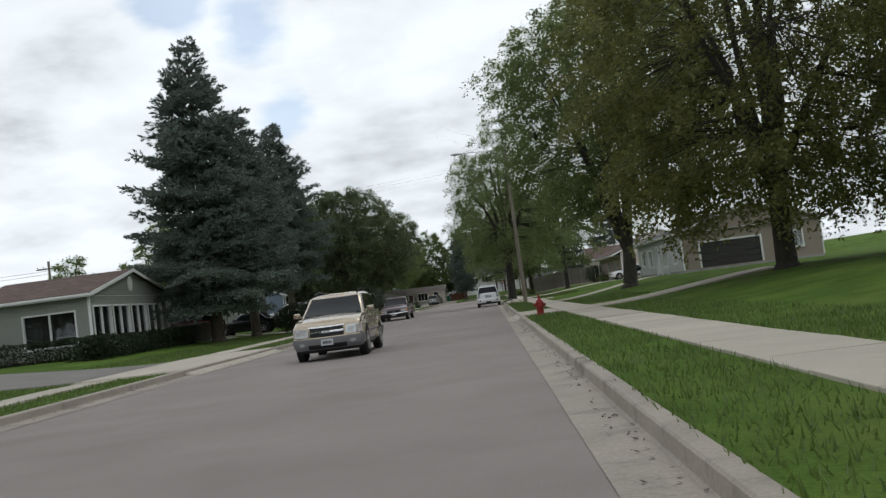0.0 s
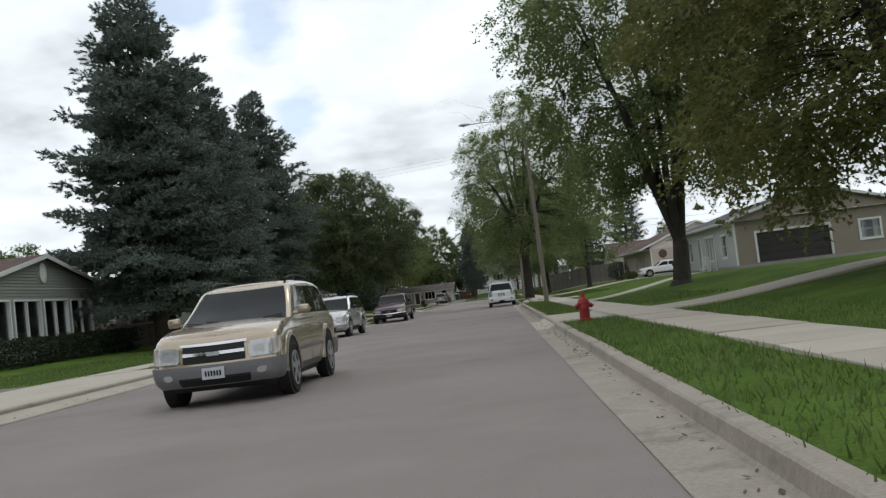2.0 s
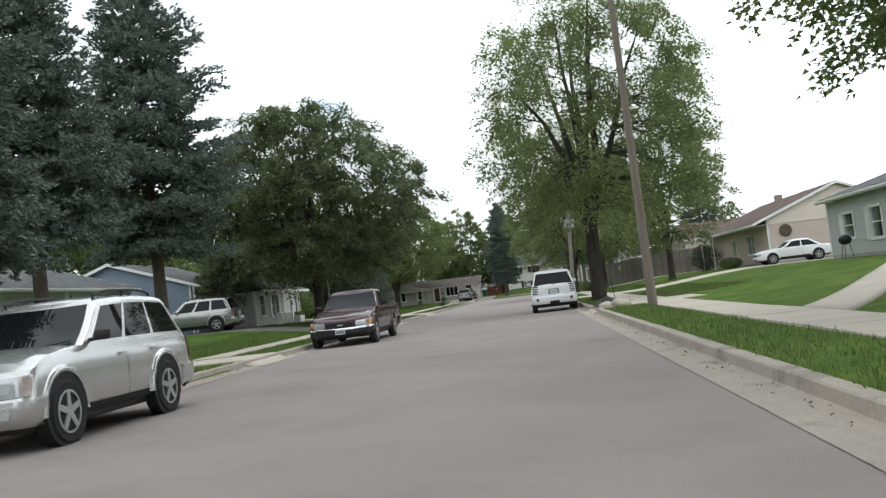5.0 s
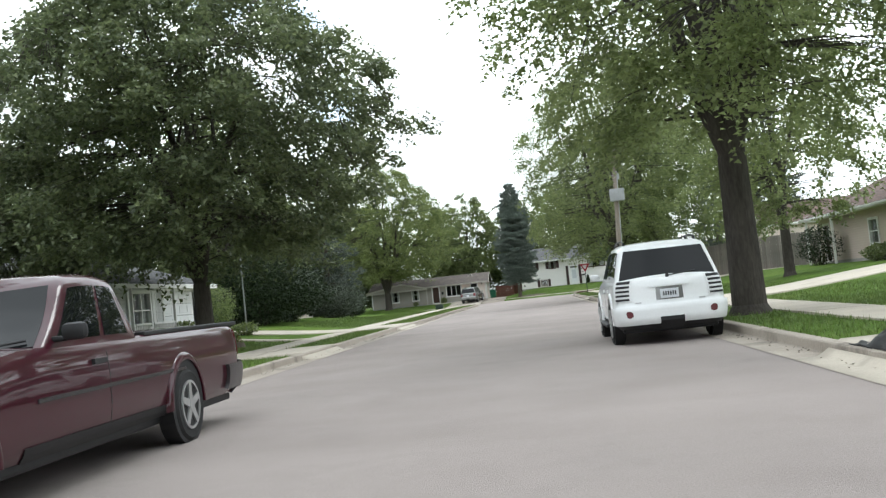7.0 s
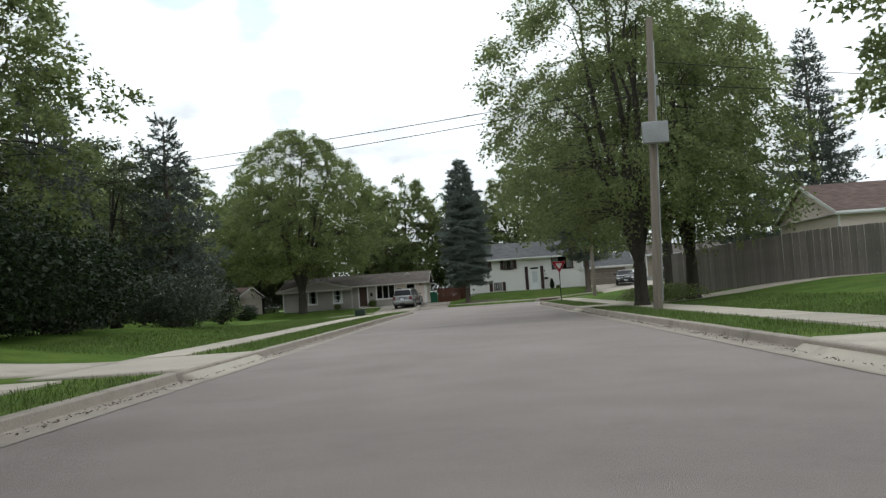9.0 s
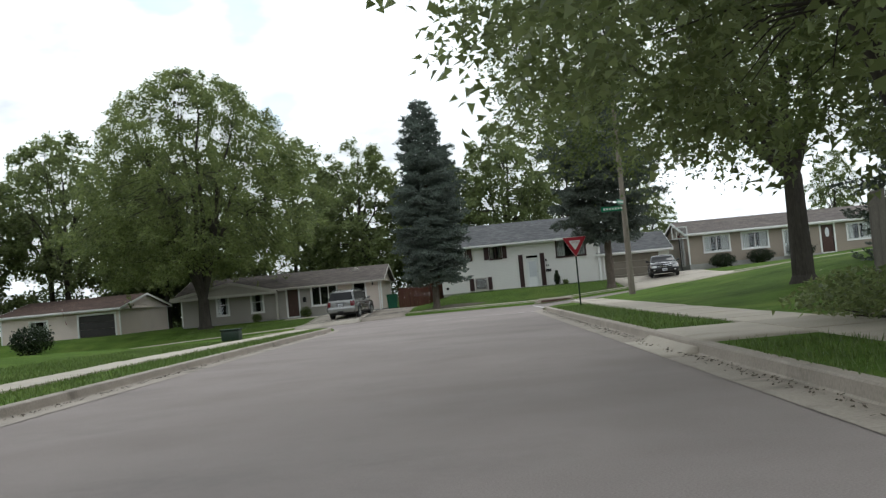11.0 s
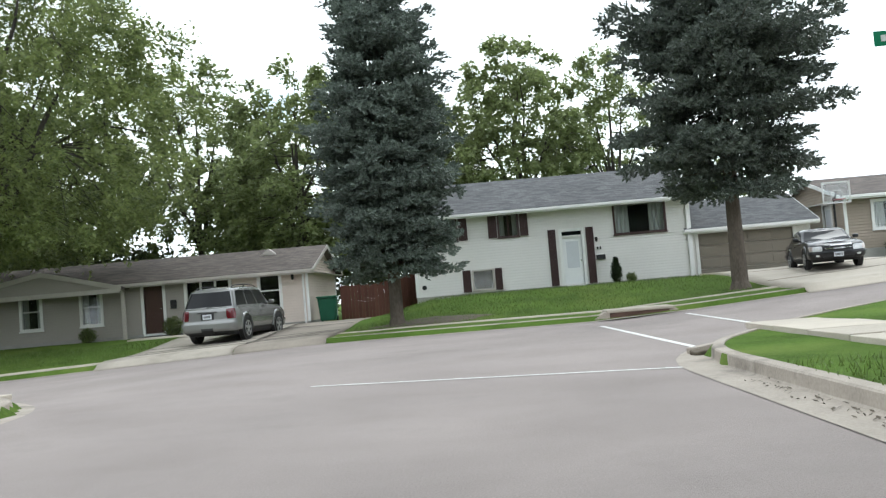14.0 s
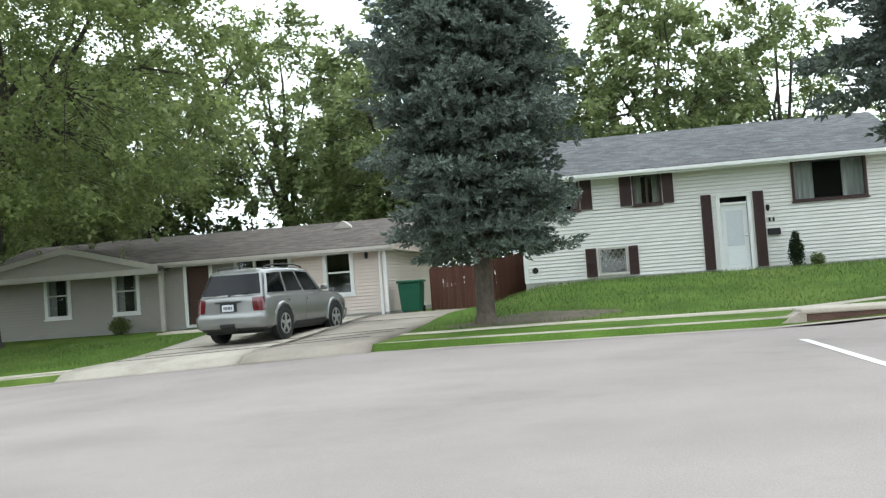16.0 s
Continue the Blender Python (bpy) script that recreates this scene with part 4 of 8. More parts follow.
# east side
VASE = ((0.0, 0.5), (0.15, 0.72), (0.4, 0.86), (0.65, 1.0), (0.82, 0.84), (0.94, 0.5), (1.0, 0.15))
leafy_tree("large maple with a forked trunk on the lawn", 9.9, 60.6, 31, 17.5, 6.7, 2.0, 0.40, 135000, 900, 0.14, 4.7, "leaf_maple", 7, (0.15, 0.0), open_=0.06, hang=0.7, profile=VASE)
leafy_tree("dark maple reaching over the lawn", 12.6, 39.5, 32, 18.5, 7.6, 3.0, 0.36, 130000, 900, 0.15, 2.3, "leaf_olive", 8, hang=0.8)
leafy_tree("slender tree on the lawn by the gray fence", 10.4, 112.0, 33, 13.0, 4.2, 2.4, 0.22, 26000, 230, 0.16, 2.8, "leaf_light", 6, open_=0.12)
leafy_tree("tall tree on the lawn strip behind the white car", 3.66, 89.0, 34, 16.0, 5.8, 3.4, 0.33, 95000, 560, 0.12, 4.0, "leaf_light", 8, open_=0.2, shift=(0.7, 0), hang=0.75)
leafy_tree("tree with leaning dark trunks by the wooden pole", 4.6, 130.0, 35, 15.6, 5.6, 1.7, 0.26, 74000, 460, 0.125, 3.0, "leaf_light", 8, open_=0.1, hang=0.6)
leafy_tree("tree with a dark forked trunk beside the fence", 7.4, 133.5, 36, 13.0, 4.9, 1.8, 0.26, 46000, 320, 0.13, 3.0, "leaf_maple", 7, open_=0.1)
leafy_tree("maple spreading a long limb over the corner", 9.5, 149.0, 37, 14.0, 7.6, 3.2, 0.3, 100000, 560, 0.11, 4.5, "leaf_maple", 8, shift=(-2.3, 0), open_=0.08, hang=0.8, profile=VASE)
conifer("dark green spruce behind the wooden fence", 15.0, 152.0, 41, 12.6, 2.6, 0.6, 0.25, "needle_dark", puff=0.5, brush=5, gap=0.7)
conifer("tall dark green spruce behind the wooden fence", 20.5, 155.0, 42, 15.4, 3.2, 0.6, 0.28, "needle_dark", puff=0.5, brush=5, gap=0.7)
# north side
earth = thing("bare_earth", "worn patch of bare earth and needles under a spruce", "soil", -2.3, 181.9, ground_height(-2.3, 181.9))
bm = bmesh.new()
ring_ = []
for k in range(30):
    a = 2 * math.pi * k / 30
    r = 1 + 0.3 * noise.noise((math.cos(a) * 1.7, math.sin(a) * 1.7, 2.0))
    for f in (0.35, 0.7, 1.0):
        px, py = 2.3 * r * f * math.cos(a) + 0.5, 0.95 * r * f * math.sin(a)
        ring_.append(bm.verts.new((px, py, ground_height(px - 2.3, py + 181.9) - ground_height(-2.3, 181.9) + (0.03 if f < 1 else -0.02))))
hub_ = bm.verts.new((0.5, 0, ground_height(-1.8, 181.9) - ground_height(-2.3, 181.9) + 0.035))
for k in range(30):
    a, b = k * 3, (k + 1) % 30 * 3
    bm.faces.new((hub_, ring_[a], ring_[b]))
    for f in (0, 1):
        bm.faces.new((ring_[a + f], ring_[a + f + 1], ring_[b + f + 1], ring_[b + f]))
part("soil", bm, M["litter"], earth, smooth=True)
conifer("narrow blue-green spruce with a bare trunk before the houses", -2.8, 181.8, 43, 13.5, 2.3, 2.1, 0.22, profile=COLUMN, ragged=0.16, puff=0.36, brush=9, gap=0.46, twig=0.23)
conifer("dense dark pine with a bare trunk and ragged boughs", 8.4, 181.7, 44, 14.0, 3.5, 3.6, 0.26, "needle_dark", RAGGED, 0.34, 0.34, "pine_tree", puff=0.5, brush=12, gap=0.66, around=6.0, twig=0.27)
conifer("dark spruce rising behind the shrub mass", -18.2, 128.0, 45, 10.4, 2.5, 0.8, 0.22, "needle_dark", puff=0.5, brush=5, gap=0.7)
conifer("smaller dark spruce behind the shrub mass", -14.6, 131.8, 46, 8.6, 2.0, 0.8, 0.2, "needle_dark", puff=0.5, brush=5, gap=0.7)
woods = [leafy_tree("bright green woodland tree behind the houses", -10.0, 206.0, 51, 15.0, 4.6, 3.6, 0.24, 27000, 340, 0.26, 3.2, "leaf_light", 7, open_=0.0, spray=1.0),
         leafy_tree("thin open woodland tree behind the houses", -16.5, 208.0, 52, 16.5, 4.2, 4.4, 0.22, 15000, 200, 0.25, 4.4, "leaf_light", 8, open_=0.14),
         leafy_tree("dense green woodland tree behind the houses", -24.0, 207.0, 53, 14.5, 5.0, 3.0, 0.25, 27000, 340, 0.26, 2.6, "leaf_maple", 7, open_=0.0, spray=1.0)]
rng = random.Random(8)
for k, (x, y, s) in enumerate([(-31, 209, 1.0), (-38, 205, 1.1), (-3.5, 209, 0.95), (3.0, 207, 1.0), (9.0, 210, 0.9), (-42, 192, 1.0), (-50, 180, 1.1), (-36, 168, 0.95), (-44, 158, 1.1), (-30, 158, 0.85), (-38, 140, 0.95), (-34, 124, 1.0), (20, 232, 0.7), (38, 222, 0.62), (-33, 108, 0.9), (-27, 203, 1.0), (-34, 199, 1.05), (-41, 197, 1.0), (-14, 216, 0.9)]):
    copy_thing(woods[k % 3], pose(x, y, ground_height(x, y) - 0.05, 0, 0, rng.uniform(0, 360)) @ Matrix.Scale(s, 4))
# added trees, mostly unseen, that block sky light from lawns and gable
for x, y, s in ((20.5, 27, 1.2), (17.5, 9, 1.2), (25, 45, 1.15), (15, -10, 1.2), (-18, 13, 1.15), (-16, -9, 1.2), (-27, 30, 1.0)):
    tagged(copy_thing(woods[2], pose(x, y, ground_height(x, y) - 0.05, 0, 0, rng.uniform(0, 360)) @ Matrix.Scale(s, 4)), "leafy tree added mostly out of view to shade the lawn", group="street trees")
for ob in list(scene.collection.objects):
    if ob.parent is None and ob.name.startswith("maple_tree") and "woodland" in str(ob.get("label")):
        ob["group"] = "woods behind the houses"
# shrubs
for k, (x, y, deep) in enumerate(((-37, 150, 9.0), (-33, 166, 9.0), (-44, 172, 9.0), (-30, 136, 8.0), (-52, 186, 10.0), (-23.5, 204, 5.0), (-31, 203, 5.0), (-41, 196, 6.0))):
    shrub("dark undergrowth at the edge of the woods", x, y, 101 + k, 5.5, deep, 4.0 + 0.5 * math.sin(k * 1.7), 5000, "leaf_dark", 0.24, name="thicket", category="bush")
for k, (x, y) in enumerate(((-58, 206), (-49, 207), (-40, 208), (-31, 209), (-22, 209), (-14, 209), (-6, 210), (2, 210), (10, 211))):
    shrub("tall dark undergrowth below the woodland trees", x, y, 80 + k, 10.5, 4.0, 5.2 + 0.6 * math.sin(k * 2.1), 6000, "leaf_dark", 0.26, name="thicket", category="bush")
shrub("dark undergrowth closing the gap behind the garage", -27.0, 205.5, 141, 6.0, 4.0, 4.2, 5000, "leaf_dark", 0.24, name="thicket", category="bush")
shrub("rounded gray-green shrub at the end of the shrub mass", -17.6, 150.0, 142, 2.6, 2.4, 1.9, 5000, "leaf_maple", 0.1)
shrub("low dark round bush on the side lawn", -17.8, 157.4, 143, 1.7, 1.6, 1.15, 3000, "leaf_hedge", 0.09)
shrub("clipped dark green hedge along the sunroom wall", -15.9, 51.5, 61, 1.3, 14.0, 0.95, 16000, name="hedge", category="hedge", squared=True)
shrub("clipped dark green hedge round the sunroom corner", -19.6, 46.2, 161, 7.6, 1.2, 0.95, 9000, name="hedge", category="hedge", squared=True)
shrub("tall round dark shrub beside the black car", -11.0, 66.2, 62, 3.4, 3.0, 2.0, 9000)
shrub("big dark shrub mass beside the front walk", -15.0, 116.6, 63, 6.4, 6.0, 3.9, 12000, leaf=0.13)
shrub("big dark shrub mass beyond the front walk", -15.6, 121.6, 96, 6.8, 5.6, 3.4, 12000, leaf=0.13)
shrub("gray-green round shrub at the lawn edge", -13.9, 129.5, 64, 4.4, 4.0, 2.2, 8000, "leaf_gray", 0.1)
shrub("rounded gray-green shrub beyond the dark thicket", -15.2, 136.0, 65, 3.0, 3.2, 2.1, 7000)
shrub("rounded dark shrub at the end of the thicket", -14.9, 140.5, 66, 2.0, 2.0, 2.4, 4000)
shrub("wispy brown-green shrub beside the bird feeder", -15.9, 111.4, 67, 2.7, 2.7, 2.3, 5200, "leaf_maple", 0.08)
shrub("low leafy bushes under the fence trees", 6.2, 134.0, 68, 3.6, 6.0, 0.8, 4500, "leaf_maple")
shrub("round dark bush beside the porch", 14.6, 122.0, 69, 2.4, 2.4, 2.2, 3500)
shrub("flowering low bushes before the pink house", 14.6, 112.5, 70, 1.6, 3.0, 0.8, 2500, "leaf_maple")
shrub("cone-shaped small evergreen by the white house", 5.7, 190.1, 71, 0.62, 0.62, 1.1, 2200, leaf=0.06, tall=0.6)
shrub("small flowering plant by the white house", 6.3, 190.1, 72, 0.45, 0.4, 0.4, 500, "leaf_maple", 0.06)
shrub("small shrub under the gray house window", -16.2, 189.4, 73, 0.7, 0.6, 0.6, 900, "leaf_maple", 0.07)
shrub("leafy shrub beside the brown front door", -12.6, 189.3, 74, 0.9, 0.7, 0.8, 1400, "leaf_maple", 0.07)
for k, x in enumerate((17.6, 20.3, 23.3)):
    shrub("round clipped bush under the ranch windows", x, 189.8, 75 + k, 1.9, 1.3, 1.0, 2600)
shrub("low green plants round a thin pole", -12.7, 106.3, 95, 1.3, 1.0, 0.55, 900, "leaf_maple", 0.08)


# ---- houses ----
def wall_frame(side, w, d):
    """Maps (u along, out, z) of a wall to the house's own x, y, z; the front faces -y."""
    return {"front": lambda u, o, z: (u, -o, z), "right": lambda u, o, z: (w + o, u, z), "back": lambda u, o, z: (w - u, d + o, z), "left": lambda u, o, z: (-o, d - u, z)}[side]


def siding_wall(house, side, w, d, h, material, holes=(), rise=0.0, lap=0.2, base=0.0, lean_to=None, thick=0.14):
    """A wall of lapped boards with openings through it; rise: the height of a gable over it."""
    put = wall_frame(side, w, d)
    length = w if side in ("front", "back") else d
    bm = bmesh.new()
    groove = 0.02
    cuts = {base, h, h + rise}
    z = base
    while z < h + rise:
        cuts |= {round(z, 4), round(z + groove, 4)}
        z += lap
    for a, b, z0, z1 in holes:
        cuts |= {z0, z1}
    cuts = sorted(c for c in cuts if base <= c <= h + rise)

    def ends(z):
        if z <= h or rise <= 0:
            return 0.0, length
        k = (z - h) / rise * length / 2
        return k, length - k

    def out(z):
        return 0.028 * (1 - ((z - base) % lap) / lap) + 0.004
    for z0, z1 in zip(cuts, cuts[1:]):
        if z1 - z0 < 1e-4:
            continue
        (l0, r0), (l1, r1) = ends(z0), ends(z1)
        spans = [(0.0, length)]
        for a, b, h0, h1 in holes:
            if h0 < (z0 + z1) / 2 < h1:
                spans = [p for s, e in spans for p in ((s, min(e, a)), (max(s, b), e)) if p[1] - p[0] > 1e-3]
        for s, e in spans:
            s0, e0, s1, e1 = max(s, l0), min(e, r0), max(s, l1), min(e, r1)
            if e0 - s0 < 1e-3:
                continue
            s1, e1 = min(s1, (s0 + e0) / 2 + 1e-3 if e1 < s1 else s1), max(e1, s1)
            o0, o1 = out(z0 + 1e-4), out(z1 - 1e-4)
            if ((z0 + z1) / 2 - base) % lap < groove:
                o0 = o1 = -0.022
            v = [bm.verts.new(put(*p)) for p in ((s0, o0, z0), (e0, o0, z0), (e1, o1, z1), (s1, o1, z1), (s0, -thick, z0), (e0, -thick, z0), (e1, -thick, z1), (s1, -thick, z1))]
            for q in ((0, 1, 2, 3), (5, 4, 7, 6), (4, 5, 1, 0), (3, 2, 6, 7), (4, 0, 3, 7), (1, 5, 6, 2)):
                try:
                    bm.faces.new([v[i] for i in q])
                except ValueError:
                    pass
    bmesh.ops.remove_doubles(bm, verts=bm.verts[:], dist=0.0008)
    bmesh.ops.recalc_face_normals(bm, faces=bm.faces[:])
    return part("wall", bm, M[material], house)


def framed(house, side, w, d, bm, name, material, label="", parent=None):
    """Turns a mesh built in (u, out, z) into the house's own space."""
    put = wall_frame(side, w, d)
    for v in bm.verts:
        v.co = put(v.co.x, v.co.y, v.co.z)
    bmesh.ops.recalc_face_normals(bm, faces=bm.faces[:])
    return part(name, bm, material, parent or house, label)


def add_window(house, side, w, d, a, b, z0, z1, cols=1, rows=2, curtain=True, trim="trim", fw=0.09, label=""):
    bm = bmesh.new()
    loops = []
    for o, m in ((-0.1, 0.0), (0.056, 0.0), (0.056, fw + 0.03), (-0.1, fw + 0.03)):
        loops.append([bm.verts.new((x, o, z)) for x, z in ((a - fw + m, z0 - fw + m), (b + fw - m, z0 - fw + m), (b + fw - m, z1 + fw - m), (a - fw + m, z1 + fw - m))])
    for p, q in zip(loops, loops[1:] + loops[:1]):
        for k in range(4):
            bm.faces.new((p[k], p[(k + 1) % 4], q[(k + 1) % 4], q[k]))
    win = framed(house, side, w, d, bm, "window", M[trim], label)
    bm = bmesh.new()
    box(bm, a - fw - 0.03, b + fw + 0.03, 0.03, 0.085, z0 - fw - 0.03, z0 - fw + 0.025, 0.006)
    framed(house, side, w, d, bm, "window_sill", M[trim], "", win)
    for k in range(1, cols):
        x = a + (b - a) * k / cols
        bm = bmesh.new()
        box(bm, x - 0.035, x + 0.035, -0.09, 0.03, z0 + 0.032, z1 - 0.032, 0.004)
        framed(house, side, w, d, bm, "mullion", M[trim], "", win)
    for k in range(1, rows):
        z = z0 + (z1 - z0) * k / rows
        for j in range(cols):
            xa, xb = a + (b - a) * j / cols + 0.037, a + (b - a) * (j + 1) / cols - 0.037
            bm = bmesh.new()
            box(bm, xa, xb, -0.088, 0.02, z - 0.025, z + 0.025, 0.003)
            framed(house, side, w, d, bm, "meeting_rail", M[trim], "", win)
    bm = bmesh.new()
    box(bm, a + 0.02, b - 0.02, -0.07, -0.062, z0 + 0.02, z1 - 0.02)
    g = framed(house, side, w, d, bm, "pane", M["pane"], "", win)
    g.visible_shadow = False
    if curtain:
        for s0, s1 in ((a, a + (b - a) * 0.3), (b - (b - a) * 0.3, b)):
            bm = bmesh.new()
            n = 14
            rowv = []
            for k in range(n + 1):
                u = s0 + (s1 - s0) * k / n
                o = -0.2 + 0.025 * math.sin(k * 1.9)
                rowv.append([bm.verts.new((u, o + dd, z)) for z in (z0 - 0.03, z1 + 0.03) for dd in (0, -0.006)])
            for p, q in zip(rowv, rowv[1:]):
                bm.faces.new((p[0], q[0], q[2], p[2]))
                bm.faces.new((p[1], p[3], q[3], q[1]))
            framed(house, side, w, d, bm, "curtain", M["curtain"], "", win)
    # added panel whose near-black colour stands in for the room's darkness
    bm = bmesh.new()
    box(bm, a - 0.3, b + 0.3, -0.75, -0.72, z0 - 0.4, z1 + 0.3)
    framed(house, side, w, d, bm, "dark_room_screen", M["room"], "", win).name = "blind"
    return win


def add_shutter(house, side, w, d, a, b, z0, z1, material="shutter"):
    bm = bmesh.new()
    for x0, x1, y0, y1 in ((a, a + 0.05, z0, z1), (b - 0.05, b, z0, z1), (a + 0.052, b - 0.052, z0, z0 + 0.07), (a + 0.052, b - 0.052, z1 - 0.07, z1), (a + 0.052, b - 0.052, (z0 + z1) / 2 - 0.03, (z0 + z1) / 2 + 0.03)):
        box(bm, x0, x1, 0.03, 0.065, y0, y1, 0.004)
    n = max(4, int((z1 - z0) / 0.06))
    for k in range(n):
        z = z0 + 0.07 + (z1 - z0 - 0.14) * (k + 0.5) / n
        box(bm, a + 0.05, b - 0.05, 0.034, 0.052, z - 0.016, z + 0.012)
    box(bm, a + 0.045, b - 0.045, 0.022, 0.036, z0 + 0.06, z1 - 0.06)
    for v in bm.verts:
        v.co.y += 0.012
    return framed(house, side, w, d, bm, "shutter", M[material])


def add_garage_door(house, side, w, d, a, b, z0, z1, material, panels=4):
    door = None
    for k in range(panels):
        bm = bmesh.new()
        za, zb = z0 + (z1 - z0) * k / panels, z0 + (z1 - z0) * (k + 1) / panels
        box(bm, a, b, -0.1, -0.05, za + 0.006, zb - 0.006, 0.006)
        m = 4
        for j in range(m):
            xa, xb = a + (b - a) * j / m, a + (b - a) * (j + 1) / m
            box(bm, xa + 0.1, xb - 0.1, -0.052, -0.035, za + 0.1, zb - 0.1, 0.01)
        p = framed(house, side, w, d, bm, "garage_door" if door is None else "door_panel", M[material], "", door)
        door = door or p
    bm = bmesh.new()
    box(bm, a - 0.14, a, -0.1, 0.045, z0, z1 + 0.14, 0.006)
    box(bm, b, b + 0.14, -0.1, 0.045, z0, z1 + 0.14, 0.006)
    box(bm, a + 0.002, b - 0.002, -0.1, 0.043, z1, z1 + 0.14, 0.006)
    framed(house, side, w, d, bm, "door_frame", M["trim"], "", door)
    return door


def add_door(house, side, w, d, a, b, z0, z1, material="door_brown", lite=True, storm=False, transom=0.0):
    bm = bmesh.new()
    box(bm, a + 0.01, b - 0.01, -0.08, -0.035, z0 + 0.01, z1 - 0.01, 0.006)
    if storm:
        box(bm, a + 0.12, b - 0.12, -0.037, -0.022, z0 + 0.12, z0 + 0.55, 0.01)
    else:
        for xa, xb, za, zb in ((0.12, 0.42, 0.12, 0.8), (0.52, 0.82, 0.12, 0.8)):
            box(bm, a + xa * (b - a) / 0.94, a + xb * (b - a) / 0.94, -0.037, -0.02, z0 + za, z0 + zb, 0.01)
    door = framed(house, side, w, d, bm, "door", M[material])
    top = z1 + transom
    bm = bmesh.new()
    box(bm, a - 0.12, a, -0.1, 0.05, z0 - 0.02, top + 0.12, 0.006)
    box(bm, b, b + 0.12, -0.1, 0.05, z0 - 0.02, top + 0.12, 0.006)
    box(bm, a + 0.002, b - 0.002, -0.1, 0.048, top, top + 0.12, 0.006)
    if transom:
        box(bm, a + 0.002, b - 0.002, -0.1, 0.04, z1 - 0.02, z1 + 0.05, 0.004)
    box(bm, a - 0.05, b + 0.05, -0.1, 0.14, z0 - 0.1, z0 - 0.021, 0.006)
    framed(house, side, w, d, bm, "door_frame", M["trim"], "", door)
    if transom:
        bm = bmesh.new()
        box(bm, a + 0.004, b - 0.004, -0.07, -0.06, z1 + 0.052, top - 0.004)
        framed(house, side, w, d, bm, "transom_pane", M["auto_glass"], "", door)
    if lite:
        bm = bmesh.new()
        if storm:
            box(bm, a + 0.15, b - 0.15, -0.034, -0.026, z0 + 0.7, z1 - 0.2, 0.003)
        else:
            lathe(bm, [(0.16, 0.0), (0.16, 0.012)], 20, ((a + b) / 2, -0.036, 0), "Y")
            for v in bm.verts:
                v.co.z = (v.co.z) * 2.2 + z0 + 1.42
        framed(house, side, w, d, bm, "door_pane", M["plate"] if storm else M["lens_clear"], "", door)
    bm = bmesh.new()
    lathe(bm, [(0.012, 0), (0.012, 0.04), (0.03, 0.05), (0.03, 0.08), (0.01, 0.09)], 10, (b - 0.09, -0.03, 0), "Y")
    for v in bm.verts:
        v.co.z += z0 + 1.0
    framed(house, side, w, d, bm, "door_handle", M["chrome"], "", door)
    return door


def roof_slope(bm, a, b, c, e, thick=0.1):
    """One slope: eave a to b, ridge c to e (c over b, e over a); UVs run in metres along it."""
    a, b, c, e = (Vector(p) for p in (a, b, c, e))
    n = (b - a).cross(e - a).normalized()
    if n.z < 0:
        n = -n
    top = [bm.verts.new(p) for p in (a, b, c, e)]
    low = [bm.verts.new(p - n * thick) for p in (a, b, c, e)]
    fs = [bm.faces.new(top), bm.faces.new(low[::-1])] + [bm.faces.new((low[k], low[(k + 1) % 4], top[(k + 1) % 4], top[k])) for k in range(4)]
    uv = bm.loops.layers.uv.verify()
    ex = (b - a).normalized()
    ey = n.cross(ex)
    for f in fs:
        for lp in f.loops:
            q = lp.vert.co - a
            lp[uv].uv = (q.dot(ex), q.dot(ey))


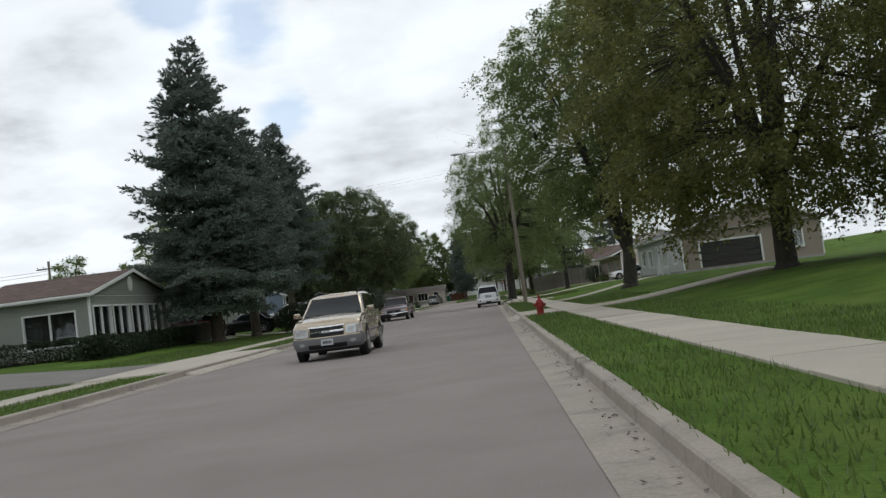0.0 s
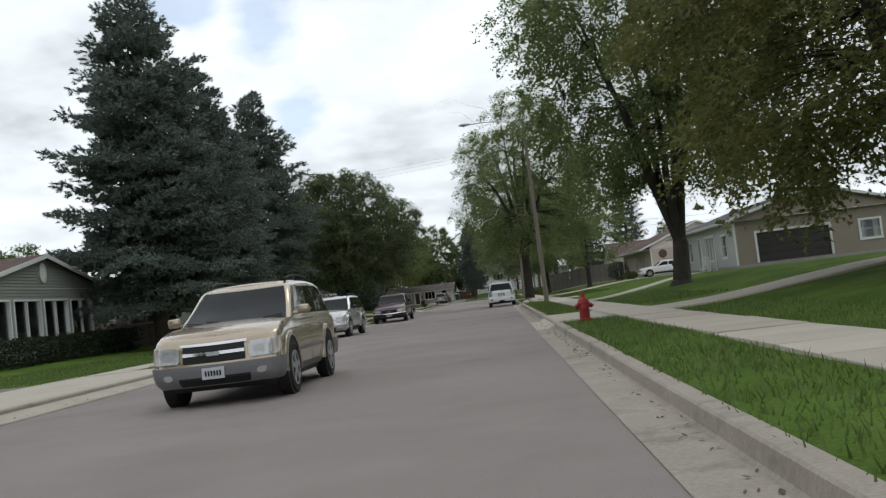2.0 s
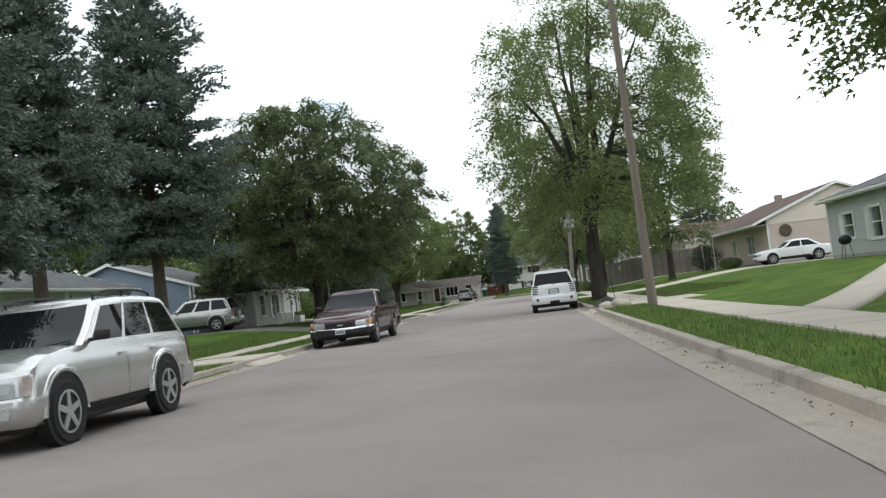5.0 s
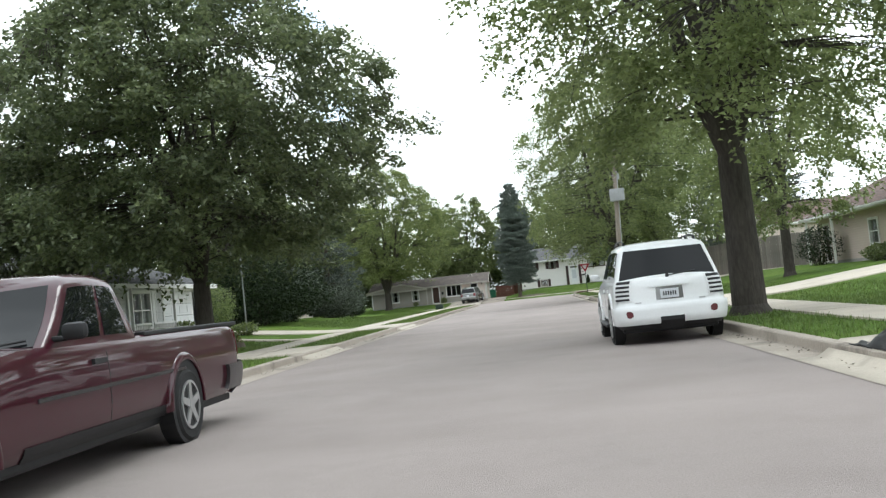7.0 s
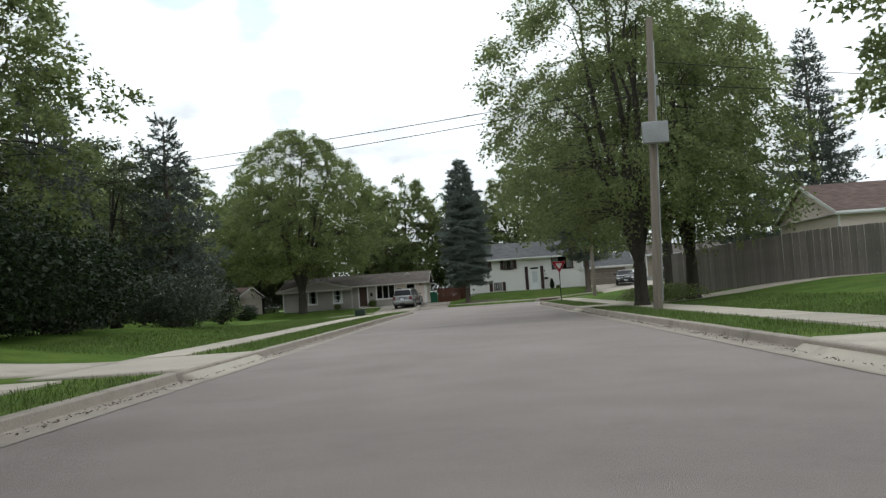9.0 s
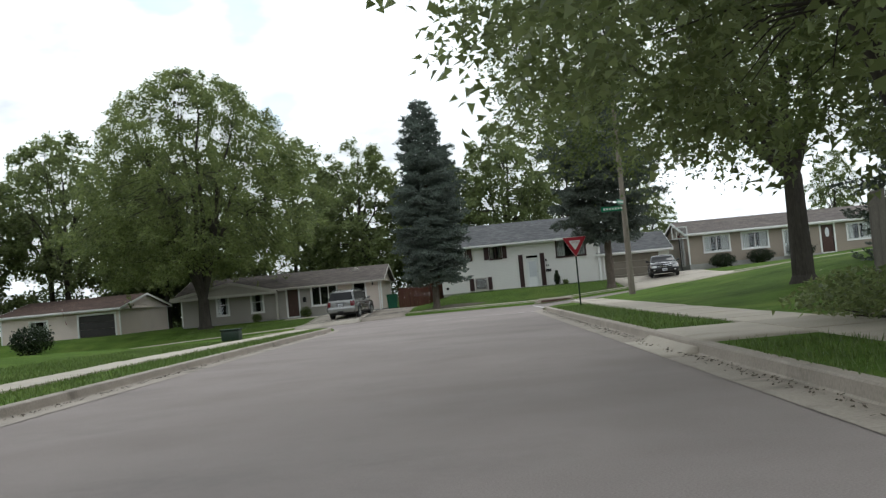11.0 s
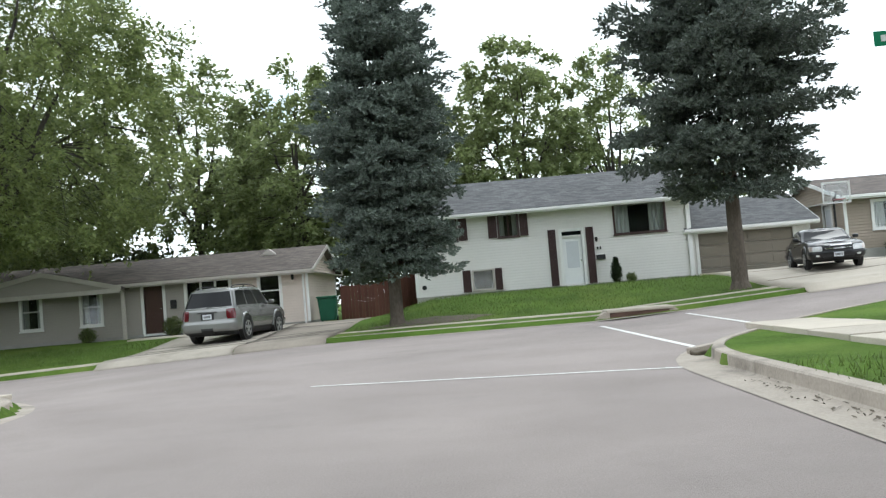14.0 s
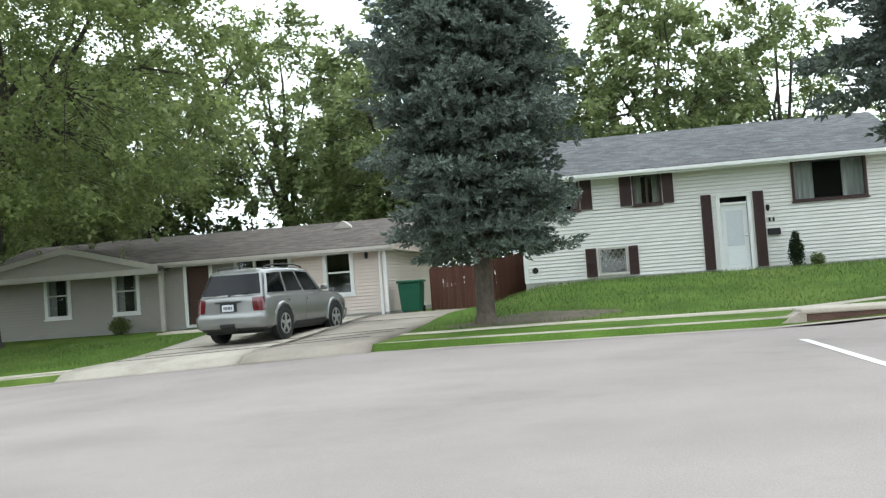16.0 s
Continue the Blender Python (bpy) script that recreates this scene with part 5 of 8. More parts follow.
def gable_roof(house, w, d, h, rise, axis, material, eave=0.45, rake=0.3, fascia="trim"):
    """axis: the way the ridge runs, 'x' or 'y'."""
    if axis == "x":
        k = rise / (d / 2)
        f, b, m = -eave, d + eave, d / 2
        slopes = [((-rake, f, h - k * eave), (w + rake, f, h - k * eave), (w + rake, m, h + rise), (-rake, m, h + rise)), ((w + rake, b, h - k * eave), (-rake, b, h - k * eave), (-rake, m, h + rise), (w + rake, m, h + rise))]
    else:
        k = rise / (w / 2)
        l, r, m = -eave, w + eave, w / 2
        slopes = [((l, d + rake, h - k * eave), (l, -rake, h - k * eave), (m, -rake, h + rise), (m, d + rake, h + rise)), ((r, -rake, h - k * eave), (r, d + rake, h - k * eave), (m, d + rake, h + rise), (m, -rake, h + rise))]
    lift = 0.1
    for s in slopes:
        bm = bmesh.new()
        roof_slope(bm, *[(p[0], p[1], p[2] + lift) for p in s])
        bmesh.ops.recalc_face_normals(bm, faces=bm.faces[:])
        part("roof", bm, M[material], house)
    for s in slopes:
        a, b = Vector(s[0]), Vector(s[1])
        dirn = (b - a).normalized()
        outv = Vector((dirn.y, -dirn.x, 0))
        bm = bmesh.new()
        for off, wide, z0, z1 in ((0.0, 0.02, -0.1, 0.08), (0.08, 0.08, -0.035, 0.055)):
            c = [a + outv * (off - wide), b + outv * (off - wide), b + outv * (off + 0.02), a + outv * (off + 0.02)]
            lo, hi = [bm.verts.new(p + Vector((0, 0, z0))) for p in c], [bm.verts.new(p + Vector((0, 0, z1))) for p in c]
            bm.faces.new(lo[::-1])
            bm.faces.new(hi)
            for q in range(4):
                bm.faces.new((lo[q], lo[(q + 1) % 4], hi[(q + 1) % 4], hi[q]))
        bmesh.ops.recalc_face_normals(bm, faces=bm.faces[:])
        part("gutter", bm, M[fascia], house)
    for s in slopes:
        for p, q in ((s[1], s[2]), (s[0], s[3])):
            bm = bmesh.new()
            p, q = Vector(p) + Vector((0, 0, lift + 0.005)), Vector(q) + Vector((0, 0, lift + 0.005))
            side = Vector((0.02, 0, 0)) if axis == "x" else Vector((0, 0.02, 0))
            sgn = 1 if (axis == "x" and p.x > w / 2) or (axis == "y" and p.y > d / 2) else -1
            c = [p, q, q + side * sgn, p + side * sgn]
            lo, hi = [bm.verts.new(x - Vector((0, 0, 0.17))) for x in c], [bm.verts.new(x) for x in c]
            bm.faces.new(lo)
            bm.faces.new(hi[::-1])
            for t in range(4):
                bm.faces.new((lo[t], lo[(t + 1) % 4], hi[(t + 1) % 4], hi[t]))
            bmesh.ops.recalc_face_normals(bm, faces=bm.faces[:])
            part("rake_board", bm, M[fascia], house)
    bm = bmesh.new()
    if axis == "x":
        box(bm, -eave + 0.15, w + eave - 0.15, -eave + 0.03, d + eave - 0.03, h - k * eave - 0.05, h - k * eave - 0.03)
    else:
        box(bm, -eave + 0.03, w + eave - 0.03, -0.02, d + 0.02, h - k * eave - 0.05, h - k * eave - 0.03)
    part("soffit", bm, M[fascia], house)


def corner_boards(house, w, d, h, base=0.0, material="trim", which=((0, 0), (1, 0), (1, 1), (0, 1))):
    for cx, cy in which:
        bm = bmesh.new()
        x, y, sx, sy = cx * w, cy * d, 1 if cx else -1, 1 if cy else -1
        box(bm, min(x + sx * 0.045, x - sx * 0.06), max(x + sx * 0.045, x - sx * 0.06), min(y + sy * 0.045, y - sy * 0.06), max(y + sy * 0.045, y - sy * 0.06), base, h, 0.004)
        part("corner_board", bm, M[material], house)


def downspout(house, x, y, h, out=(0, -1)):
    bm = bmesh.new()
    box(bm, x - 0.04, x + 0.04, y - 0.035 + out[1] * 0.08, y + 0.035 + out[1] * 0.08, 0.05, h - 0.05, 0.01)
    part("downspout", bm, M["trim"], house)


def foundation(house, w, d, h=0.25, down=0.6):
    bm = bmesh.new()
    box(bm, -0.02, w + 0.02, -0.02, d + 0.02, -down, h, 0.01)
    part("foundation", bm, M["foundation"], house)


def simple_house(name, label, x, y, z, turn, w, d, h, rise, axis, siding, roof, front=(), left=(), right=(), back=(), lap=0.125, eave=0.45, category="house", trim_boards=True, found=0.22, roofed=True, skins=None):
    """A closed house. Openings: (kind, a, b, z0, z1, options)."""
    house = thing(name, label, category, x, y, z, turn)
    foundation(house, w, d, found)
    for side, items in (("front", front), ("right", right), ("back", back), ("left", left)):
        holes = [(i[1], i[2], i[3], i[4] + (i[5].get("transom", 0) if len(i) > 5 else 0)) for i in items if i[0] in ("window", "door", "garage")]
        gable = rise if (axis == "x") == (side in ("left", "right")) else 0.0
        siding_wall(house, side, w, d, h, (skins or {}).get(side, siding), holes, gable, lap, found)
        for i in items:
            opt = i[5] if len(i) > 5 else {}
            kind, a, b, z0, z1 = i[:5]
            if kind == "window":
                add_window(house, side, w, d, a, b, z0, z1, **opt)
            elif kind == "door":
                add_door(house, side, w, d, a, b, z0, z1, **opt)
            elif kind == "garage":
                add_garage_door(house, side, w, d, a, b, z0, z1, **opt)
            elif kind == "shutter":
                add_shutter(house, side, w, d, a, b, z0, z1, **opt)
    if roofed:
        gable_roof(house, w, d, h, rise, axis, roof, eave)
    if trim_boards:
        corner_boards(house, w, d, h, found)
    return house


# white two-storey house north of the cross street; its own x runs from its west corner
WX, WY, WZ = -2.6, 190.7, 0.85
white = simple_house("split_level_house", "white vinyl-sided two-storey house with maroon shutters", WX, WY, WZ, 0, 11.6, 8.0, 3.66, 1.55, "x", "siding_white", "roof_gray",
    front=[("window", 1.9 + 0.5, 3.25, 0.36, 1.16, {"cols": 1, "rows": 1, "fw": 0.035, "trim": "trim_beige", "curtain": False}), ("shutter", 1.96, 2.3, 0.28, 1.2), ("shutter", 3.32, 3.62, 0.28, 1.2),
           ("window", 3.62, 4.45, 2.48, 3.42, {"cols": 2, "rows": 1, "trim": "shutter", "fw": 0.04}), ("shutter", 3.18, 3.55, 2.46, 3.46), ("shutter", 4.52, 4.86, 2.46, 3.46),
           ("window", 1.0, 1.85, 2.48, 3.42, {"cols": 2, "rows": 1, "trim": "shutter", "fw": 0.04}), ("shutter", 0.55, 0.92, 2.46, 3.46), ("shutter", 1.93, 2.3, 2.46, 3.46),
           ("door", 6.24, 7.06, 0.24, 2.26, {"material": "door_white", "storm": True, "transom": 0.22}), ("shutter", 5.66, 5.98, 0.24, 2.6), ("shutter", 7.24, 7.56, 0.24, 2.6),
           ("window", 8.48, 10.6, 2.2, 3.42, {"cols": 1, "rows": 1, "trim": "shutter", "fw": 0.05})], lap=0.115, eave=0.5)
downspout(white, 11.5, 0.0, 3.6)
# diamond lattice in the basement window
for slope in (1.5, -1.5):
    for k in range(-5, 9):
        ends = []
        for x in (2.43, 3.22):
            z = 0.38 + (x - 2.43 - k * 0.17) * slope + (1.2 if slope < 0 else 0.0)
            ends.append((x, z))
        (xa, za), (xb, zb) = ends
        clip = []
        for x, z in ends:
            zc = min(1.14, max(0.38, z))
            clip.append((xa + (zc - za) * (xb - xa) / (zb - za), zc))
        if abs(clip[0][1] - clip[1][1]) > 0.05:
            bm = bmesh.new()
            tube(bm, (clip[0][0], -0.05, clip[0][1]), (clip[1][0], -0.05, clip[1][1]), 0.009, n=5)
            part("lattice_bar", bm, M["trim_beige"], white)
bm = bmesh.new()
box(bm, 7.6, 7.98, -0.16, -0.03, 1.2, 1.4, 0.02)
part("mailbox", bm, M["black"], white, "small black wall mailbox")
for k in range(2):
    bm = bmesh.new()
    box(bm, 7.66 + 0.12 * k, 7.72 + 0.12 * k, -0.062, -0.028, 1.62, 1.74)
    part("number_bar", bm, M["black"], white, "dark bar of a house number")
bm = bmesh.new()
lathe(bm, [(0.02, 0), (0.05, 0.05), (0.06, 0.16), (0.03, 0.2)], 10, (7.66, -0.09, 1.95))
part("wall_lamp", bm, M["black"], white)
bm = bmesh.new()
lathe(bm, [(0.1, 0), (0.1, 0.05), (0.02, 0.08)], 10, (0.32, -0.07, 0.62), "Y")
part("vent_cap", bm, M["black"], white)

simple_house("attached_garage", "low garage wing with a tan overhead door", 9.02, 191.0, 0.72, 0, 5.0, 6.5, 2.35, 1.25, "x", "siding_white", "roof_gray", front=[("garage", 0.35, 4.3, 0.06, 2.05, {"material": "door_tan"})], found=0.06, category="garage")

# gray ranch house west of it
GX, GY, GZ = -20.6, 190.0, 0.34
gray = thing("ranch_house", "long gray vinyl-sided ranch house with white trim", "house", GX, GY, GZ)
GW, GD, GH, GR = 13.5, 8.0, 2.36, 1.05
foundation(gray, GW, GD, 0.16)
ops = [("window", 1.42, 2.24, 0.75, 2.2, {}), ("window", 3.98, 4.8, 0.75, 2.2, {}), ("door", 6.62, 7.42, 0.18, 2.14, {"lite": False}), ("window", 8.42, 10.25, 0.85, 2.2, {"cols": 3, "rows": 1, "curtain": False}), ("window", 11.5, 12.35, 0.86, 2.24, {"cols": 1, "curtain": False})]
siding_wall(gray, "front", GW, GD, GH, "siding_gray", [(10.36, GW + 0.1, 0.0, GH + 0.1)] + [o[1:5] for o in ops], 0, 0.11, 0.16)
siding_wall(gray, "front", GW, GD, GH, "siding_beige", [(-0.1, 10.36, 0.0, GH + 0.1)] + [o[1:5] for o in ops], 0, 0.11, 0.16)
siding_wall(gray, "right", GW, GD, GH, "siding_beige", [], GR, 0.11, 0.16)
siding_wall(gray, "left", GW, GD, GH, "siding_gray", [], GR, 0.11, 0.16)
siding_wall(gray, "back", GW, GD, GH, "siding_gray", [], 0, 0.11, 0.16)
for o in ops:
    (add_window if o[0] == "window" else add_door)(gray, "front", GW, GD, *o[1:5], **o[5])
gable_roof(gray, GW, GD, GH, GR, "x", "roof_brown", 0.5, 0.35)
corner_boards(gray, GW, GD, GH, 0.16)
downspout(gray, 13.35, 0, 2.3)
for px in (5.9,):
    bm = bmesh.new()
    box(bm, px - 0.07, px + 0.07, -0.5, -0.36, 0.0, 2.2, 0.01)
    part("porch_post", bm, M["trim"], gray)
PE, PM, PP = GH - 0.16, 2.75, GH + 0.66
for q in (((-0.55, 3.0, PE), (-0.55, -0.95, PE), (PM, -0.95, PP), (PM, 3.0, PP)), ((6.05, -0.95, PE), (6.05, 3.0, PE), (PM, 3.0, PP), (PM, -0.95, PP))):
    bm = bmesh.new()
    roof_slope(bm, *q)
    bmesh.ops.recalc_face_normals(bm, faces=bm.faces[:])
    part("porch_roof", bm, M["roof_brown"], gray)
for xa, xb in ((-0.55, PM), (6.05, PM)):
    bm = bmesh.new()
    v = [bm.verts.new((x, y, z + dz)) for y in (-1.0, -0.955) for x, z, dz in ((xa, PE, -0.16), (xb, PP, -0.16), (xb, PP, 0.03), (xa, PE, 0.03))]
    for q in ((0, 1, 2, 3), (7, 6, 5, 4), (0, 4, 5, 1), (1, 5, 6, 2), (2, 6, 7, 3), (3, 7, 4, 0)):
        bm.faces.new([v[i] for i in q])
    bmesh.ops.recalc_face_normals(bm, faces=bm.faces[:])
    part("rake_board", bm, M["trim"], gray)
bm = bmesh.new()
z = PE - 0.06
while z < PP - 0.16:
    k = (z - PE) / (PP - PE)
    k2 = (z + 0.106 - PE) / (PP - PE)
    x0, x1 = -0.4 + (PM + 0.4) * max(0, k), 5.9 + (PM - 5.9) * max(0, k)
    y0, y1 = -0.4 + (PM + 0.4) * max(0, min(1, k2)), 5.9 + (PM - 5.9) * max(0, min(1, k2))
    v = [bm.verts.new(p) for p in ((x0, -0.93, z), (x1, -0.93, z), (y1, -0.91, z + 0.106), (y0, -0.91, z + 0.106), (x0, -0.85, z), (x1, -0.85, z), (y1, -0.85, z + 0.106), (y0, -0.85, z + 0.106))]
    for q in ((0, 1, 2, 3), (5, 4, 7, 6), (4, 5, 1, 0), (3, 2, 6, 7), (4, 0, 3, 7), (1, 5, 6, 2)):
        bm.faces.new([v[i] for i in q])
    z += 0.106
bmesh.ops.recalc_face_normals(bm, faces=bm.faces[:])
part("pediment", bm, M["siding_gray"], gray)
bm = bmesh.new()
box(bm, -0.5, 6.0, -0.98, -0.9, PE - 0.24, PE - 0.05, 0.004)
part("porch_fascia", bm, M["trim"], gray)
bm = bmesh.new()
box(bm, -0.45, 5.95, -0.9, 0.02, PE - 0.2, PE - 0.17)
part("soffit", bm, M["trim"], gray)
bm = bmesh.new()
lathe(bm, [(0.02, 0), (0.05, 0.03), (0.065, 0.18), (0.03, 0.24), (0.01, 0.3)], 8, (12.92, -0.11, 1.92))
part("wall_lamp", bm, M["black"], gray)
bm = bmesh.new()
prism(bm, [(-0.35, 0), (0.35, 0), (0, 0.28)], -0.3, 0.3)
for v in bm.verts:
    v.co += Vector((11.4, 3.0, GH + 0.82))
part("roof_vent", bm, M["trim"], gray)
bm = bmesh.new()
box(bm, 7.75, 8.0, -0.12, -0.03, 1.15, 1.5, 0.02)
part("mailbox", bm, M["black"], gray)

for ob in gray.children:
    for v in ob.data.vertices:
        if v.co.x < 0.7:
            v.co.x -= 1.2

# tan ranch house further east
for ob in gray.children:
    if ob.name.split(".")[0] in ("fascia", "rake_board", "porch_fascia", "soffit", "gutter", "porch_post", "roof_vent"):
        ob.data.materials.clear()
        ob.data.materials.append(M["trim_beige"])
tan = simple_house("ranch_house", "low brown ranch house with white-framed windows", 15.5, 190.8, 1.36, 0, 16.5, 8.0, 2.5, 1.0, "x", "siding_tan", "roof_brown",
    front=[("window", 1.15, 2.95, 1.05, 2.15, {"cols": 2, "rows": 1}), ("window", 3.9, 5.75, 1.05, 2.15, {"cols": 2, "rows": 1}), ("window", 6.9, 8.7, 0.35, 2.1, {"cols": 2, "rows": 1}), ("door", 9.6, 10.5, 0.24, 2.2, {}), ("window", 11.5, 13.2, 1.0, 2.1, {"cols": 2, "rows": 1})],
    left=[("door", 5.6, 6.5, 0.24, 2.25, {"material": "door_white", "storm": True})])

# beige garage house far west on the cross street, facing east of south
simple_house("garage_house", "beige-sided garage with a dark door and brown roof", -35.8, 191.0, -0.15, 0, 9.0, 11.0, 2.55, 0.95, "x", "siding_beige", "roof_red", front=[("garage", 5.9, 8.6, 0.05, 2.12, {"material": "door_dark"}), ("window", 2.2, 3.5, 0.8, 2.0, {})], found=0.05)

# west side of the street
sunroom = simple_house("sunroom", "sage-sided sunroom wing with a row of white windows", -16.9, 47.6, 0.46, 90, 10.6, 6.2, 3.05, 1.15, "y", "siding_green", "roof_red",
    front=[("window", 0.35 + 2.42 * k, 2.45 + 2.42 * k, 0.9, 2.45, {"cols": 2, "rows": 1, "curtain": False, "fw": 0.045}) for k in range(4)],
    left=[("window", 3.0, 5.5, 0.75, 2.3, {"cols": 2, "rows": 1, "curtain": False, "fw": 0.05})], eave=0.35)
bm = bmesh.new()
lathe(bm, [(0.3, 0.0), (0.3, 0.05), (0.22, 0.06), (0.2, 0.02)], 24, (5.3, -0.04, 0), "Y")
for v in bm.verts:
    v.co.z, v.co.y = v.co.z * 1.35 + 3.55, -v.co.y - 0.06
bmesh.ops.recalc_face_normals(bm, faces=bm.faces[:])
part("gable_vent", bm, M["trim"], sunroom, "white oval gable window frame")
simple_house("bungalow", "sage-sided bungalow with a white door and brown roof", -23.2, 38.0, 0.46, 90, 20.0, 8.0, 2.95, 1.3, "x", "siding_green", "roof_red",
    front=[("door", 6.2, 7.15, 0.26, 2.3, {"material": "door_white", "storm": True}), ("shutter", 5.62, 5.98, 0.26, 2.4), ("shutter", 7.36, 7.7, 0.26, 2.4), ("window", 1.5, 3.2, 0.9, 2.1, {"cols": 2})])
# tree shade on the pale walls is put into the siding colour
h2 = simple_house("bungalow", "long pale bungalow grayed for deep shade, with white-framed windows", -20.9, 61.0, 0.5, 90, 33.2, 8.5, 3.12, 1.35, "x", "siding_pale", "roof_gray",
    front=[("window", 3.0, 4.2, 0.95, 2.15, {}), ("window", 7.4, 8.6, 0.95, 2.15, {}), ("shutter", 6.9, 7.28, 0.9, 2.2), ("shutter", 8.72, 9.1, 0.9, 2.2), ("window", 13.4, 14.6, 0.95, 2.15, {}), ("shutter", 12.9, 13.28, 0.9, 2.2), ("shutter", 14.72, 15.1, 0.9, 2.2), ("window", 18.4, 19.6, 0.95, 2.15, {}), ("door", 23.4, 24.35, 0.26, 2.35, {}), ("window", 26.2, 27.3, 1.0, 2.3, {}), ("window", 28.9, 31.4, 1.05, 2.45, {"cols": 2})], found=0.24)
for u in (22.4, 25.2):
    bm = bmesh.new()
    box(bm, u - 0.06, u + 0.06, -0.44, -0.32, -0.2, 2.9, 0.008)
    part("porch_post", bm, M["trim"], h2)
blue = simple_house("gabled_house", "blue-gray sided house with a white-edged gable", -27.4, 96.0, 0.5, 0, 9.4, 9.0, 2.95, 1.62, "y", "siding_blue", "roof_gray",
    front=[("window", 5.0, 6.7, 1.05, 2.3, {"cols": 2}), ("shutter", 6.8, 7.16, 0.98, 2.38, {"material": "trim"}), ("shutter", 4.54, 4.9, 0.98, 2.38, {"material": "trim"}), ("window", 1.4, 2.6, 1.05, 2.3, {})], right=[("window", 0.5, 1.3, 1.0, 2.1, {})])
downspout(blue, 9.2, 0.0, 3.0)
# same grayed siding here, dimmed to suit the maple's shade
h4 = simple_house("house_wing", "white-trimmed front wing with a railed porch and gray roof", -15.2, 98.0, 0.55, 90, 10.5, 2.75, 2.2, 0.0, "x", "siding_pale", "roof_gray",
    front=[("window", 0.9, 1.8, 0.75, 1.95, {}), ("window", 3.4, 5.0, 0.65, 1.95, {"cols": 2}), ("shutter", 2.92, 3.3, 0.55, 2.02, {"material": "trim"}), ("shutter", 5.1, 5.48, 0.55, 2.02, {"material": "trim"}), ("garage", 6.3, 9.7, 0.06, 1.98, {"material": "door_white"})], roofed=False, found=0.05)
for q in (((-0.4, -0.6, 2.25), (10.9, -0.6, 2.25), (7.6, 2.7, 3.55), (1.2, 2.7, 3.55)), ((10.9, -0.6, 2.25), (10.9, 2.75, 2.25), (7.62, 2.75, 3.55), (7.6, 2.7, 3.55)), ((-0.4, 2.75, 2.25), (-0.4, -0.6, 2.25), (1.2, 2.7, 3.55), (1.18, 2.75, 3.55))):
    bm = bmesh.new()
    roof_slope(bm, *q)
    bmesh.ops.recalc_face_normals(bm, faces=bm.faces[:])
    part("roof", bm, M["roof_gray"], h4)
bm = bmesh.new()
box(bm, -0.42, 10.92, -0.69, -0.55, 2.05, 2.22, 0.01)
part("gutter", bm, M["trim"], h4)
bm = bmesh.new()
box(bm, -0.35, 10.85, -0.55, 2.75, 2.09, 2.12)
part("soffit", bm, M["trim"], h4)
downspout(h4, 10.2, 0.0, 2.1)
for u in (2.1, 6.0):
    bm = bmesh.new()
    box(bm, u - 0.05, u + 0.05, -0.62, -0.52, 0.0, 2.06, 0.008)
    part("porch_post", bm, M["trim"], h4)
for u0, u1 in ((2.3, 3.6), (3.9, 5.9)):
    for z0, z1 in ((0.75, 0.82), (0.1, 0.16)):
        bm = bmesh.new()
        box(bm, u0, u1, -0.6, -0.54, z0, z1, 0.006)
        part("porch_rail", bm, M["trim"], h4)
    for k in range(int((u1 - u0) / 0.14)):
        bm = bmesh.new()
        box(bm, u0 + 0.05 + k * 0.14, u0 + 0.09 + k * 0.14, -0.59, -0.55, 0.16, 0.75)
        part("baluster", bm, M["trim"], h4)
bm = bmesh.new()
box(bm, 0.2, 6.1, -0.75, -0.06, -0.3, 0.07, 0.01)
part("porch_floor", bm, M["foundation"], h4)

# east side of the street
simple_house("bungalow", "pale blue-gray bungalow with white windows and a tan gable end", 15.8, 93.8, 0.72, -90, 20.0, 10.0, 3.06, 1.42, "x", "siding_pale", "roof_gray",
    front=[("window", 2.3, 3.7, 1.0, 2.15, {"cols": 1}), ("shutter", 1.75, 2.18, 0.95, 2.2, {"material": "trim"}), ("window", 5.9, 7.3, 0.85, 2.2, {"cols": 1}), ("shutter", 5.35, 5.78, 0.8, 2.25, {"material": "trim"}), ("door", 9.5, 10.45, 0.26, 2.3, {"material": "door_white", "storm": True}), ("window", 11.8, 14.4, 0.75, 2.3, {"cols": 3, "rows": 1, "fw": 0.14}), ("window", 16.6, 17.8, 0.85, 2.2, {})],
    right=[("garage", 1.3, 5.6, 0.27, 2.05, {"material": "door_dark"}), ("window", 7.4, 8.6, 1.0, 2.1, {})], skins={"right": "siding_tan"})
r2 = simple_house("gabled_house", "pale pink house with a tan-boarded gable and porch side", 16.0, 107.0, 0.7, 0, 9.0, 19.5, 3.06, 1.77, "y", "siding_pink", "roof_red",
    left=[("window", 13.4, 15.6, 0.9, 2.15, {"cols": 2}), ("window", 8.6, 9.8, 0.9, 2.1, {}), ("door", 1.1, 2.0, 0.24, 2.25, {})], eave=0.95)
siding_wall(r2, "front", 9.0, 19.5, 3.06, "siding_beige", [], 1.77, 0.2, 2.62).location.y = -0.035
for py in (19.0, 14.2):
    bm = bmesh.new()
    box(bm, -0.88, -0.76, py - 0.06, py + 0.06, -0.1, 2.72, 0.008)
    part("porch_post", bm, M["trim"], r2)
bm = bmesh.new()
lathe(bm, [(0.4, 0.0), (0.38, 0.05), (0.24, 0.07), (0.08, 0.05)], 20, (1.1, 0, 0), "Y")
for v in bm.verts:
    v.co.z, v.co.y = v.co.z + 2.15, -v.co.y - 0.06
